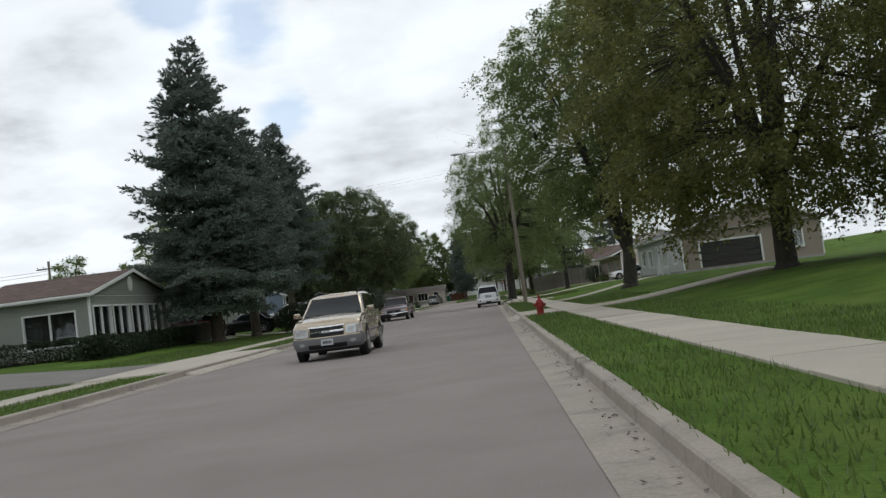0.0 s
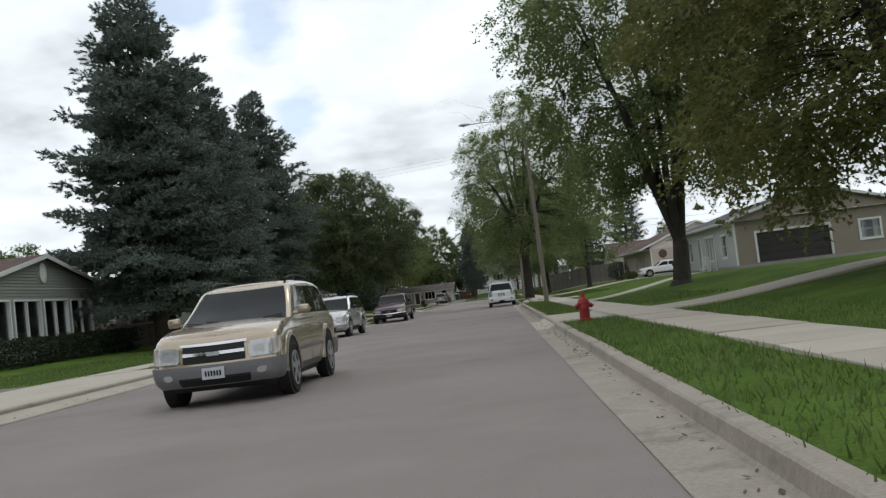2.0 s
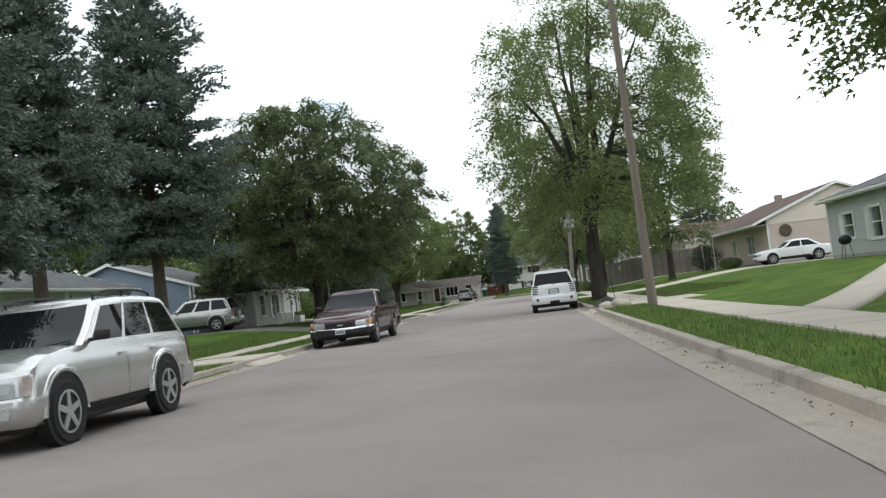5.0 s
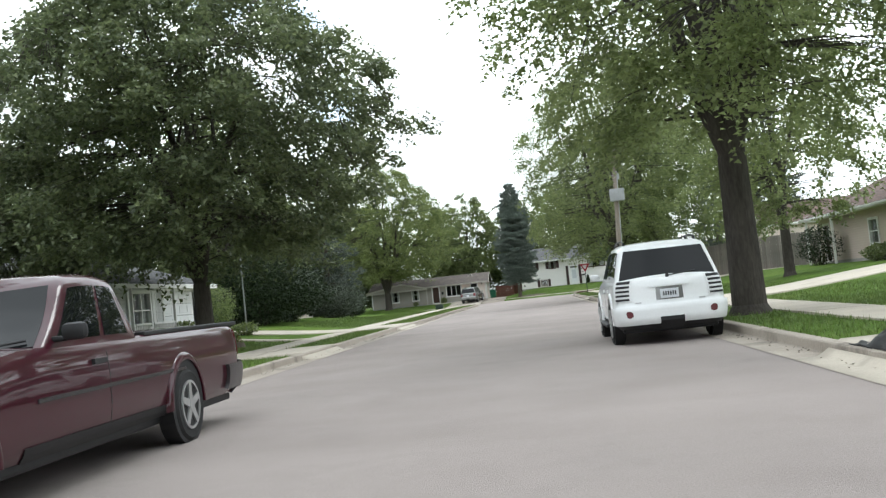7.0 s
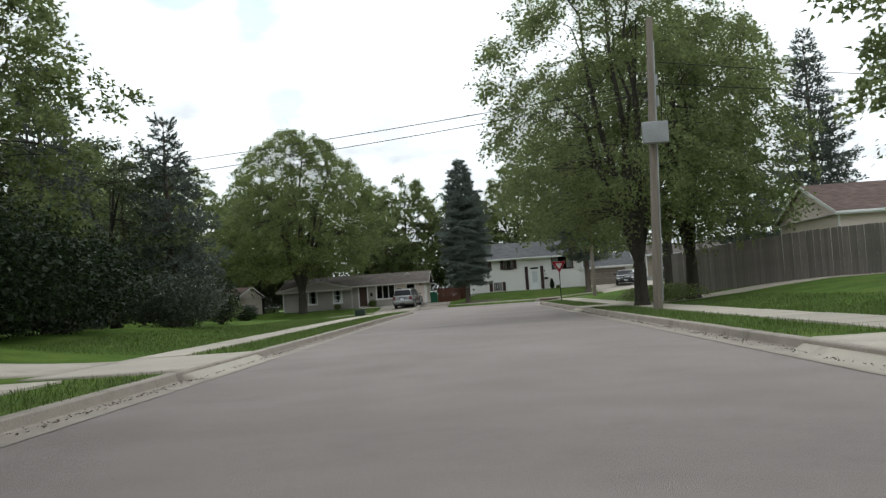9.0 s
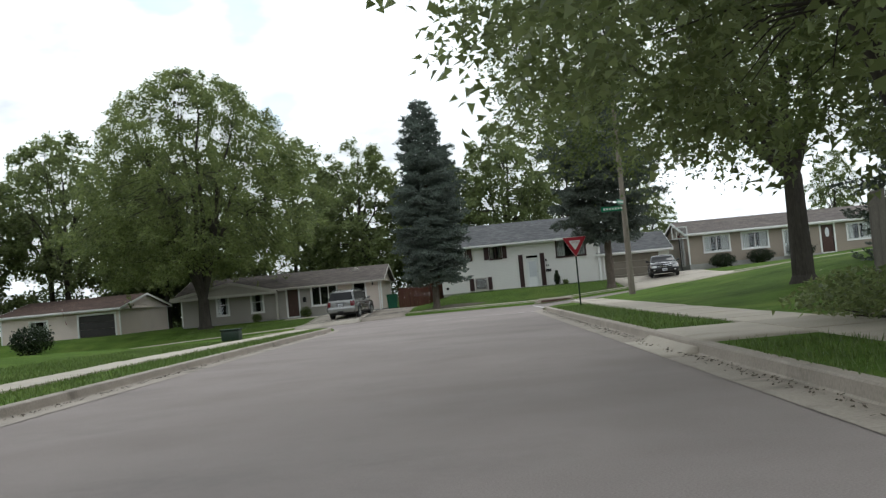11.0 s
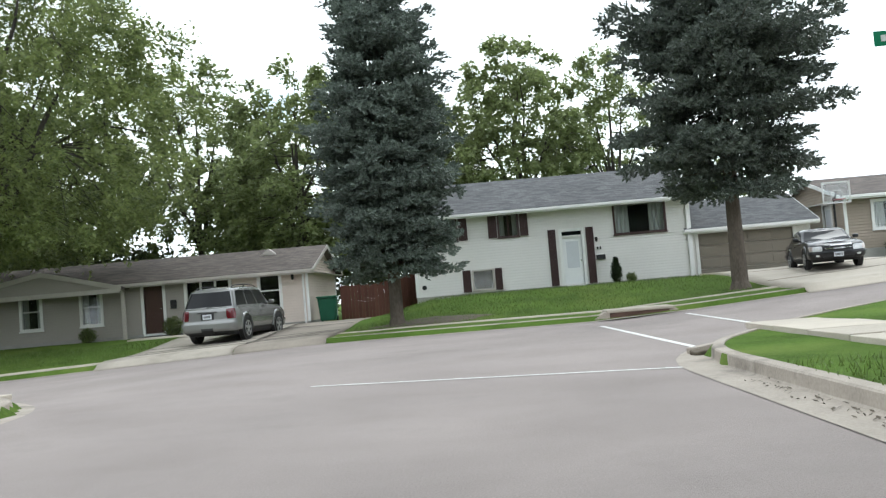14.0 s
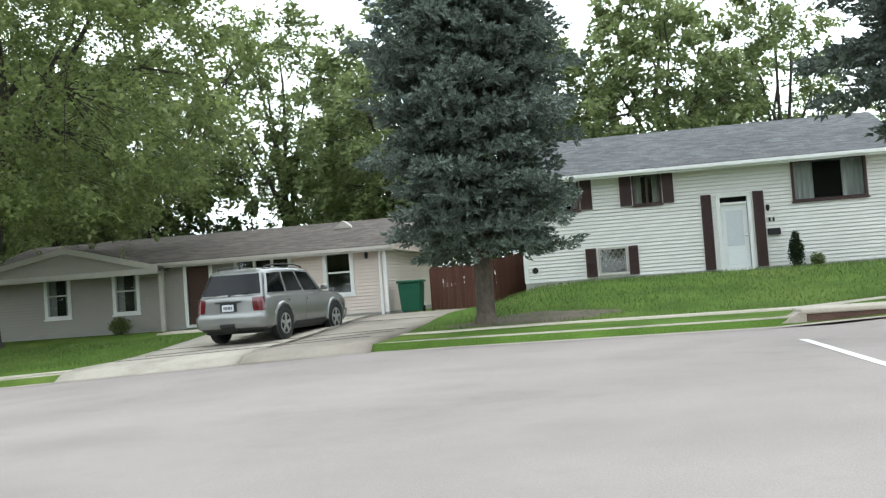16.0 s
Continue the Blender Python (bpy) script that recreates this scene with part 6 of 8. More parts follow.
bmesh.ops.recalc_face_normals(bm, faces=bm.faces[:])
part("wall_wreath", bm, M["litter"], r2, "round brown wall ornament")
bm = bmesh.new()
box(bm, 3.6, 4.1, 11.0, 11.5, 4.2, 5.15, 0.02)
part("chimney", bm, M["siding_tan"], r2)
simple_house("bungalow", "beige-sided bungalow with a brown roof behind the fence", 16.2, 140.0, 0.8, 0, 10.0, 9.0, 3.2, 1.6, "x", "siding_beige", "roof_red", front=[("window", 1.2, 2.4, 1.0, 2.2, {})], left=[("window", 3.4, 5.0, 1.2, 2.3, {"cols": 2})])


# ---- vehicles ----
class Hull:
    """A closed skin of plan outlines stacked upwards. s runs 0 to 5 from the middle of the front round one side to the middle of the
    rear (1 and 3 are where the corners begin, 2 and 4 where they end); q runs 0 to 1 from the bottom outline to the top one."""

    def __init__(self, outline, height):
        self.outline, self.height = outline, height

    def at(self, s, q):
        yf, yr, w, r, bf, br = self.outline(q)
        e, e2 = bf * ((w - r) / w) ** 2, br * ((w - r) / w) ** 2
        if s < 1:
            x = (w - r) * s
            y = yf - bf * (x / w) ** 2
        elif s < 2:
            a = (s - 1) * math.pi / 2
            x, y = w - r + r * math.sin(a), yf - e - r * (1 - math.cos(a))
        elif s < 3:
            x, y = w, (yf - e - r) + (yr + e2 - yf + e + 2 * r) * (s - 2)
        elif s < 4:
            a = (s - 3) * math.pi / 2
            x, y = w - r + r * math.cos(a), yr + e2 + r * (1 - math.sin(a))
        else:
            x = (w - r) * max(0.0, 5 - s)
            y = yr + br * (x / w) ** 2
        return Vector((x, y, self.height(q, y)))

    def out(self, s, q):
        d = 0.004
        a, b = self.at(min(5, s + d), q) - self.at(max(0, s - d), q), self.at(s, min(1, q + d)) - self.at(s, max(0, q - d))
        n = b.cross(a)
        return n.normalized() if n.length > 1e-9 else Vector((0, 0, 1))

    def shell(self, qs, crown):
        """The whole skin, closed below and domed above."""
        bm = bmesh.new()
        ss = [k / 4 for k in range(4)] + [1 + k / 5 for k in range(5)] + [2 + k / 16 for k in range(16)] + [3 + k / 5 for k in range(5)] + [4 + k / 4 for k in range(5)]
        loops = []
        for q in qs:
            right = [bm.verts.new(self.at(s, q)) for s in ss]
            left = [right[0]] + [bm.verts.new((-v.co.x, v.co.y, v.co.z)) for v in right[1:-1]] + [right[-1]]
            loops.append((right, left))
        for (r0, l0), (r1, l1) in zip(loops, loops[1:]):
            for k in range(len(ss) - 1):
                bm.faces.new((r0[k], r1[k], r1[k + 1], r0[k + 1]))
                bm.faces.new((l0[k], l0[k + 1], l1[k + 1], l1[k]))
        for (r, l), lift in ((loops[0], 0.0), (loops[-1], crown)):
            rows = []
            for k in range(1, len(ss) - 1):
                a = r[k].co
                row = [l[k]] + [bm.verts.new((a.x * f, a.y, a.z + lift * (1 - f * f) * min(1.0, a.x * 2.5))) for f in (-0.75, -0.5, -0.25, 0.0, 0.25, 0.5, 0.75)] + [r[k]]
                rows.append(row)
            for p, t in zip(rows, rows[1:]):
                for k in range(8):
                    bm.faces.new((p[k], p[k + 1], t[k + 1], t[k]))
            for row, end in ((rows[0], r[0]), (rows[-1], r[-1])):
                for k in range(8):
                    bm.faces.new((row[k], row[k + 1], end))
        bmesh.ops.recalc_face_normals(bm, faces=bm.faces[:])
        return bm

    def panel(self, s0, s1, q0, q1, sides=(1, -1), lift=0.012, ns=6, nq=4, top=None, round_=0.0):
        """A piece that follows the skin, proud of it by lift; top: its s range at q1, where that differs."""
        bm = bmesh.new()
        t0, t1 = top or (s0, s1)
        for side in sides:
            front, back = [], []
            for b in range(nq + 1):
                v = b / nq
                pinch = round_ * (2 * v - 1) ** 4
                rf, rb = [], []
                for a in range(ns + 1):
                    u = a / ns
                    lo, hi = s0 + (t0 - s0) * v, s1 + (t1 - s1) * v
                    mid = (lo + hi) / 2
                    s = mid + (lo + (hi - lo) * u - mid) * (1 - pinch)
                    q = q0 + (q1 - q0) * v
                    p, n = self.at(s, q), self.out(s, q)
                    for row, d in ((rf, lift), (rb, -0.012)):
                        w = p + n * d
                        row.append(bm.verts.new((w.x * side, w.y, w.z)))
                front.append(rf)
                back.append(rb)
            for b in range(nq):
                for a in range(ns):
                    bm.faces.new((front[b][a], front[b][a + 1], front[b + 1][a + 1], front[b + 1][a]))
            rim = [(0, a) for a in range(ns)] + [(b, ns) for b in range(nq)] + [(nq, a) for a in range(ns, 0, -1)] + [(b, 0) for b in range(nq, 0, -1)]
            for (b, a), (d, c) in zip(rim, rim[1:] + rim[:1]):
                if abs(front[b][a].co.x) < 1e-5 and abs(front[d][c].co.x) < 1e-5:
                    continue
                bm.faces.new((front[b][a], back[b][a], back[d][c], front[d][c]))
        bmesh.ops.remove_doubles(bm, verts=bm.verts[:], dist=0.0004)
        bmesh.ops.recalc_face_normals(bm, faces=bm.faces[:])
        return bm


def wheel(car, x, y, r, side, width=0.23):
    bm = bmesh.new()
    prof = [(r * 0.64, -width / 2 + 0.01), (r * 0.9, -width / 2), (r * 0.985, -width / 2 + 0.03), (r, -width / 2 + 0.07), (r, width / 2 - 0.07), (r * 0.985, width / 2 - 0.03), (r * 0.9, width / 2), (r * 0.64, width / 2 - 0.01)]
    lathe(bm, prof, 28, (0, 0, 0), "X")
    w = thing("wheel", "", "", x, y, r)
    w.parent = car
    tyre = part("tyre", bm, M["rubber"], w, smooth=True)
    bm = bmesh.new()
    o = side * (width / 2 - 0.012)
    lathe(bm, [(r * 0.66, min(0, o)), (r * 0.66, max(0, o))], 28, (0, 0, 0), "X")
    part("rim_well", bm, M["black"], w)
    bm = bmesh.new()
    for k in range(5):
        a = 2 * math.pi * k / 5 + 0.3
        c, s = math.cos(a), math.sin(a)
        t = Vector((0, -s, c)) * r * 0.11
        p0, p1 = Vector((o, c * r * 0.1, s * r * 0.1)), Vector((o, c * r * 0.62, s * r * 0.62))
        v = [bm.verts.new(p + q + Vector((side * e, 0, 0))) for e in (0.0, 0.02) for p, q in ((p0, t), (p1, t * 0.8), (p1, -t * 0.8), (p0, -t))]
        for q in ((0, 1, 2, 3), (7, 6, 5, 4), (0, 4, 5, 1), (1, 5, 6, 2), (2, 6, 7, 3), (3, 7, 4, 0)):
            bm.faces.new([v[i] for i in q])
    lathe(bm, [(r * 0.16, min(o, o + side * 0.025)), (r * 0.16, max(o, o + side * 0.025))], 14, (0, 0, 0), "X")
    for ra, rb in ((r * 0.6, r * 0.67),):
        n = 28
        rings = [[bm.verts.new((o + side * e, rr * math.cos(6.2832 * k / n), rr * math.sin(6.2832 * k / n))) for k in range(n)] for rr, e in ((ra, 0.0), (ra, 0.018), (rb, 0.018), (rb, 0.0))]
        for p, q in zip(rings, rings[1:]):
            for k in range(n):
                bm.faces.new((p[k], p[(k + 1) % n], q[(k + 1) % n], q[k]))
    bmesh.ops.recalc_face_normals(bm, faces=bm.faces[:])
    part("rim", bm, M["alloy"], w)
    return w


def bars(bm, x0, x1, y, z0, z1, n, face=1):
    for k in range(n):
        a = x0 + (x1 - x0) * (k + 0.2) / n
        b = x0 + (x1 - x0) * (k + 0.8) / n
        box(bm, a, b, min(y, y + 0.004 * face), max(y, y + 0.004 * face), z0, z1)


def plate(car, y, z, face):
    bm = bmesh.new()
    box(bm, -0.155, 0.155, min(y, y + 0.015 * face), max(y, y + 0.015 * face), z - 0.078, z + 0.078, 0.004)
    p = part("license_plate", bm, M["plate"], car)
    bm = bmesh.new()
    bars(bm, -0.12, 0.12, y + 0.016 * face, z - 0.035, z + 0.035, 6, face)
    part("plate_bar", bm, M["black"], p)


def make_car(name, label, x, y, z, turn, L, W, H, paint, wheelbase, axle_f, hood=1.02, belt=1.08, kind="suv", wheel_r=0.37, group="parked cars", cowl=None, roof_f=None, roof_r=None, two_tone=None, grille="slots", rails=True, face="full", zb=0.3, tail_tall=False, category="car", nose_drop=0.14):
    """A car from its main measures. kind: suv, sedan or pickup. The front points to +y, wheels stand on z = 0."""
    h, w = L / 2, W / 2
    cowl = cowl if cowl is not None else h - 1.25
    roof_f = roof_f if roof_f is not None else cowl - 0.72
    roof_r = roof_r if roof_r is not None else -h + 0.42
    nose = hood - nose_drop
    tail = {"suv": belt, "sedan": belt - 0.05, "pickup": belt + 0.0}[kind]

    def top(yy):
        if yy > cowl:
            u = (yy - cowl) / (h - cowl)
            return belt + (nose - belt) * u ** 1.5
        return belt + (tail - belt) * smooth01((roof_r - yy) / max(0.2, roof_r + h))

    def lower(q):
        return (h - along(((0, 0.09), (0.16, 0.01), (0.42, 0.0), (0.5, 0.035), (0.8, 0.05), (0.9, 0.085), (0.96, 0.14), (1, 0.24)), q),
                -h + along(((0, 0.12), (0.15, 0.0), (0.4, 0.0), (0.46, 0.04), (0.85, 0.055), (0.96, 0.075), (1, 0.12)), q),
                w * along(((0, 0.9), (0.1, 0.965), (0.3, 0.995), (0.62, 1.0), (0.82, 0.985), (0.93, 0.965), (1, 0.93)), q),
                0.2 if kind != "pickup" else 0.3, 0.13 if kind != "pickup" else 0.22, 0.06)

    body = Hull(lower, lambda q, yy: zb + q * (top(yy) - zb))
    base_r = {"suv": -h + 0.13, "sedan": roof_r - 0.7, "pickup": roof_r - 0.1}[kind]
    half = (roof_f - roof_r) / 2

    def upper(k):
        inset = along(((0, 0), (0.86, 0), (0.94, 0.022), (1, 0.085)), k)
        return (cowl + 0.04 + (roof_f - cowl - 0.04) * k ** 0.94 - inset, base_r + (roof_r - base_r) * k + inset, w * (0.945 + (0.77 - 0.945) * k ** 1.1) - inset, 0.11 + 0.03 * k, 0.14, 0.05)

    def cab_z(k, yy):
        roof = H - 0.02 - 0.055 * min(1.4, abs((yy - (roof_f + roof_r) / 2) / half)) ** 2.4
        return top(yy) - 0.03 + k * (roof - top(yy) + 0.03)

    cab = Hull(upper, cab_z)
    skin = M["paint_" + paint]
    trim_ = M["paint_" + (two_tone or paint)]
    car = thing(name, label, category, x, y, z, turn, group)
    part("body", body.shell([0, 0.06, 0.12, 0.2, 0.3, 0.4, 0.44, 0.5, 0.6, 0.7, 0.8, 0.86, 0.91, 0.95, 0.98, 1.0], 0.045), skin, car, smooth=True)
    part("cabin", cab.shell([0, 0.15, 0.3, 0.45, 0.6, 0.74, 0.86, 0.9, 0.94, 0.97, 1.0], 0.03), skin, car, smooth=True)
    # glass
    part("windshield", cab.panel(0, 1.3, 0.07, 0.9, ns=10, lift=0.008), M["auto_glass"], car, smooth=True)
    part("rear_window", cab.panel(3.75 if kind == "suv" else 4.1, 5, 0.1 if not tail_tall else 0.03, 0.86, ns=8, lift=0.008), M["auto_glass"], car, smooth=True)
    spans = {"suv": ((0.05, 0.335), (0.375, 0.645), (0.685, 0.965)), "sedan": ((0.05, 0.47), (0.51, 0.93)), "pickup": ((0.06, 0.56), (0.62, 0.92))}[kind]
    for a, b in spans:
        for sd in (1, -1):
            part("side_window", cab.panel(2 + a, 2 + b, 0.11, 0.82, (sd,), 0.007, 4), M["auto_glass"], car, smooth=True)
    # doors
    for sd in (1, -1):
        for a, b in spans[:2] if kind != "pickup" else spans[:1]:
            yy = cab.at(2 + b + 0.02, 0).y
            q = 2 + (body.at(2, 0.8).y - yy) / (body.at(2, 0.8).y - body.at(3, 0.8).y)
            part("door_seam", body.panel(q - 0.0012, q + 0.0012, 0.12, 0.985, (sd,), 0.002, 1, 8), M["black"], car)
            part("door_handle", body.panel(q - 0.05, q - 0.012, 0.76, 0.815, (sd,), 0.032, 3, 2), skin if kind != "pickup" else M["black"], car, smooth=True)
        part("side_moulding", body.panel(2.23, 2.72, 0.36 if kind != "pickup" else 0.5, 0.43 if kind != "pickup" else 0.54, (sd,), 0.016, 8, 2), trim_ if kind != "pickup" else M["bumper_steel"], car, smooth=True)
        part("rocker_panel", body.panel(2.2, 2.75, 0.0, 0.13, (sd,), 0.012, 8, 2), trim_ if two_tone else M["black"], car)
        bm = bmesh.new()
        my, mz = cab.at(2.03, 0.1).y - 0.06, belt + 0.09
        box(bm, sd * (w + 0.1) - 0.1, sd * (w + 0.1) + 0.1, my - 0.05, my + 0.06, mz - 0.06, mz + 0.075, 0.045)
        box(bm, min(sd * (w - 0.1), sd * (w + 0.04)), max(sd * (w - 0.1), sd * (w + 0.04)), my - 0.03, my + 0.03, mz - 0.06, mz - 0.02, 0.01)
        part("side_mirror", bm, M["black"] if kind == "pickup" or paint == "silver" else skin, car, smooth=True)
    # arches, wheels
    for yy in (axle_f, axle_f - wheelbase):
        for sd in (1, -1):
            bm = bmesh.new()
            lathe(bm, [(wheel_r * 1.17, sd * (w - 0.16)), (wheel_r * 1.17, sd * (w + 0.004))] if sd > 0 else [(wheel_r * 1.17, -(w + 0.004)), (wheel_r * 1.17, -(w - 0.16))], 32, (0, yy, wheel_r + 0.03), "X")
            part("wheel_arch", bm, M["black"], car)
            bm = bmesh.new()
            n = 20
            rings = []
            for k in range(n + 1):
                a = math.pi * (k / n * 1.06 - 0.03)
                rings.append([bm.verts.new((sd * (w + e), yy + wheel_r * rr * math.cos(a), wheel_r + 0.03 + wheel_r * rr * math.sin(a))) for rr, e in ((1.15, -0.03), (1.16, 0.022), (1.2, 0.03), (1.3, 0.024), (1.37, 0.004), (1.4, -0.03))])
            for p, q in zip(rings, rings[1:]):
                for k in range(5):
                    bm.faces.new((p[k], p[k + 1], q[k + 1], q[k]))
            bmesh.ops.recalc_face_normals(bm, faces=bm.faces[:])
            part("fender_flare", bm, skin, car, smooth=True)
            wheel(car, sd * (w - 0.085), yy, wheel_r, sd)
    # bumpers
    chrome = face == "chrome"
    part("front_bumper", body.panel(0, 2.04 if kind != "pickup" else 1.99, 0.02, 0.43, lift=0.035, ns=16, nq=8), M["bumper_steel"] if chrome else trim_, car, smooth=True)
    part("air_intake", body.panel(0, 0.72, 0.05, 0.2, lift=0.042, ns=6), M["black"], car)
    if chrome:
        part("bumper_strip", body.panel(0, 1.98, 0.4, 0.45, lift=0.045, ns=14), M["chrome"], car, "bright strip along the bumper", smooth=True)
    else:
        for sd in (1, -1):
            part("fog_light", body.panel(0.84, 1.06, 0.17, 0.3, (sd,), 0.043, round_=0.5), M["lens_clear"], car, smooth=True)
    part("rear_bumper", body.panel(2.93, 5, 0.1, 0.43, lift=0.045, ns=16, nq=8), M["bumper_steel"] if chrome else trim_, car, smooth=True)
    part("rear_valance", body.panel(3.05, 5, 0.0, 0.13 if not tail_tall else 0.16, lift=0.02, ns=12), M["black"], car, smooth=True)
    part("hitch_cover", body.panel(4.72, 5, 0.0, 0.2, lift=0.055), M["black"], car)
    bm = bmesh.new()
    box(bm, -w * 0.86, w * 0.86, -h + 0.3, h - 0.35, zb - 0.09, zb + 0.02, 0.03)
    part("underbody", bm, M["black"], car)
    # grille and lamps
    q0, q1 = 0.5, 0.86
    g = part("grille", body.panel(0, 0.62, q0, q1, lift=0.006, ns=8), skin if grille == "slots" else M["black"], car, smooth=True)
    if grille == "slots":
        for k in range(7):
            c = (k - 3) * 0.17
            sides = (1, -1) if k == 3 else ((1,) if c > 0 else (-1,))
            a, b = (0.0, 0.058) if k == 3 else (abs(c) - 0.058, abs(c) + 0.058)
            part("grille_slot", body.panel(a, b, q0 + 0.03, q1 - 0.04, sides, 0.014, 2, 4, round_=0.3), M["black"], g)
    else:
        m = M["door_dark"] if grille == "dark" else M["chrome"]
        for k in range(5 if grille == "dark" else 1):
            qq = q0 + (q1 - q0) * ((k + 0.5) / 5 if grille == "dark" else 0.55)
            tall = 0.012 if grille == "dark" else 0.035
            part("grille_bar", body.panel(0, 0.61, qq - tall, qq + tall, lift=0.02, nq=2), m, g, smooth=True)
        part("grille_surround", body.panel(0, 0.68, q1 - 0.005, q1 + 0.04, lift=0.02, nq=2), skin if grille == "dark" else M["chrome"], g, smooth=True)
        part("badge", body.panel(0, 0.13, (q0 + q1) / 2 - 0.04, (q0 + q1) / 2 + 0.05, lift=0.026, round_=0.4), M["alloy"], g, smooth=True)
    for sd in (1, -1):
        hl = part("headlight", body.panel(0.68, 1.62, q0 + 0.02, q1 - 0.01, (sd,), 0.016, 10, 5, (0.7, 1.78), 0.12), M["lens_clear"], car, smooth=True)
        part("lamp_bowl", body.panel(0.78, 1.02, q0 + 0.1, q1 - 0.1, (sd,), 0.02, 4, 4, None, 0.5), M["alloy"], hl, smooth=True)
        part("turn_signal", body.panel(1.28, 1.64, q0 + 0.04, q1 - 0.03, (sd,), 0.021, 5, 4, (1.3, 1.78)), M["lens_amber"] if kind == "pickup" else M["lens_pale_amber"], hl, smooth=True)
        if tail_tall:
            tl = part("tail_light", body.panel(3.35, 4.12, 0.56, 0.98, (sd,), 0.014, 8), skin, car, smooth=True)
            for k in range(5):
                qq = 0.6 + 0.085 * k
                part("tail_slot", body.panel(3.45, 4.08, qq - 0.022, qq + 0.02, (sd,), 0.022, 6, 2), M["black"], tl)
            part("fog_lamp", body.panel(3.92, 4.12, 0.22, 0.36, (sd,), 0.055, 5, 5, None, 0.6), M["lens_dull_red"], tl, smooth=True)
            part("badge", body.panel(4.2, 4.34, 0.5, 0.525, (sd,), 0.012, 2, 2), M["alloy"], car)
        else:
            part("tail_light", body.panel(3.3, 4.12, 0.54 if kind != "sedan" else 0.6, 0.93, (sd,), 0.016, 8, 5, None, 0.08), M["lens_red"], car, smooth=True)
    rear_y = body.at(5, 0.62).y
    plate(car, h + 0.036, zb + 0.27 * (nose - zb), 1)
    plate(car, rear_y - 0.012, zb + 0.66 * (tail - zb), -1)
    part("plate_recess", body.panel(4.69, 5, 0.54, 0.8, lift=0.003), M["paint_pewter"] if tail_tall else M["black"], car)
    if kind == "suv":
        part("tailgate_seam", body.panel(4.02, 5, 0.455, 0.47, lift=0.004, nq=1), M["black"], car)
        part("tailgate_handle", body.panel(4.52, 5, 0.81, 0.845, lift=0.03, nq=2), skin if paint == "white" else M["black"], car, smooth=True)
        a, b = cab.at(5, 0.08), cab.at(4.35, 0.16)
        bm = bmesh.new()
        tube(bm, (0, a.y - 0.03, a.z), (b.x, b.y - 0.03, b.z), 0.012, n=6)
        lathe(bm, [(0.035, 0), (0.03, 0.04)], 10, (0, a.y - 0.045, a.z), "Y")
        part("rear_wiper", bm, M["black"], car)
        if rails:
            for sd in (1, -1):
                bm = bmesh.new()
                ys = np.linspace(roof_r + 0.3, roof_f - 0.25, 9)
                pts = [Vector((sd * w * 0.66, yy, cab_z(1, yy) + 0.02 + 0.055 * min(1, 4 * u * (1 - u) + 0.35))) for u, yy in zip(np.linspace(0, 1, 9), ys)]
                for p, q in zip(pts, pts[1:]):
                    tube(bm, p, q, 0.018, n=8)
                for p in (pts[0], pts[4], pts[8]):
                    tube(bm, (p.x, p.y, p.z - 0.09), p, 0.02, n=6)
                part("roof_rail", bm, M["black"], car)
    if tail_tall:
        for sd in (1, -1):
            bm = bmesh.new()
            box(bm, sd * (w - 0.02) - 0.09, sd * (w - 0.02) + 0.09, axle_f - wheelbase + wheel_r * 1.4, axle_f - wheel_r * 1.4, zb - 0.01, zb + 0.05, 0.02)
            part("running_board", bm, M["black"], car)
    if kind == "pickup":
        for sd in (1, -1):
            bm = bmesh.new()
            box(bm, sd * w * 0.9 - 0.05, sd * w * 0.9 + 0.05, -h + 0.1, base_r - 0.05, belt - 0.01, belt + 0.035, 0.012)
            part("bed_rail", bm, M["black"], car)
    bm = bmesh.new()
    for k in (0.12, 0.62):
        a, b = cab.at(k, 0.08), cab.at(min(1.0, k + 0.45), 0.14)
        for sd in ((1, -1) if k > 0.5 else (1,)):
            tube(bm, (a.x * sd, a.y + 0.025, a.z + 0.02), (b.x * sd, b.y + 0.025, b.z + 0.02), 0.01, n=6)
    part("wiper", bm, M["black"], car)
    return car


make_car("suv", "silver boxy SUV with a slotted grille parked at the curb", -5.72, 53.6 + 2.3, 0, 177, 4.61, 1.84, 1.72, "silver", 2.69, 1.45, 1.05, 1.10, "suv", 0.37, cowl=1.08, roof_f=0.3, roof_r=-1.86, nose_drop=0.16)
make_car("pickup_truck", "dark maroon extended-cab pickup truck parked at the curb", -5.4, 76.35, 0, 180, 6.8, 1.98, 1.74, "maroon", 3.95, 2.6, 1.04, 1.13, "pickup", 0.37, cowl=1.5, roof_f=0.78, roof_r=-0.37, grille="dark", rails=False, face="chrome", zb=0.33, category="truck", nose_drop=0.25)
make_car("suv", "white mid-size SUV with slatted tail lights parked at the curb", 1.48, 84.8 + 2.43, 0, 0, 4.86, 1.88, 1.80, "white", 2.87, 1.5, 1.06, 1.14, "suv", 0.38, cowl=1.12, roof_f=0.5, roof_r=-2.02, tail_tall=True)
make_car("suv", "pale gold SUV standing in the oncoming lane", -2.6, 30.3, 0, 180, 4.8, 1.81, 1.72, "gold", 2.86, 1.5, 1.03, 1.1, "suv", 0.37, cowl=1.3, roof_f=0.4, roof_r=-1.98, grille="chrome", two_tone="gray_plastic", group="cars on the road", nose_drop=0.13)
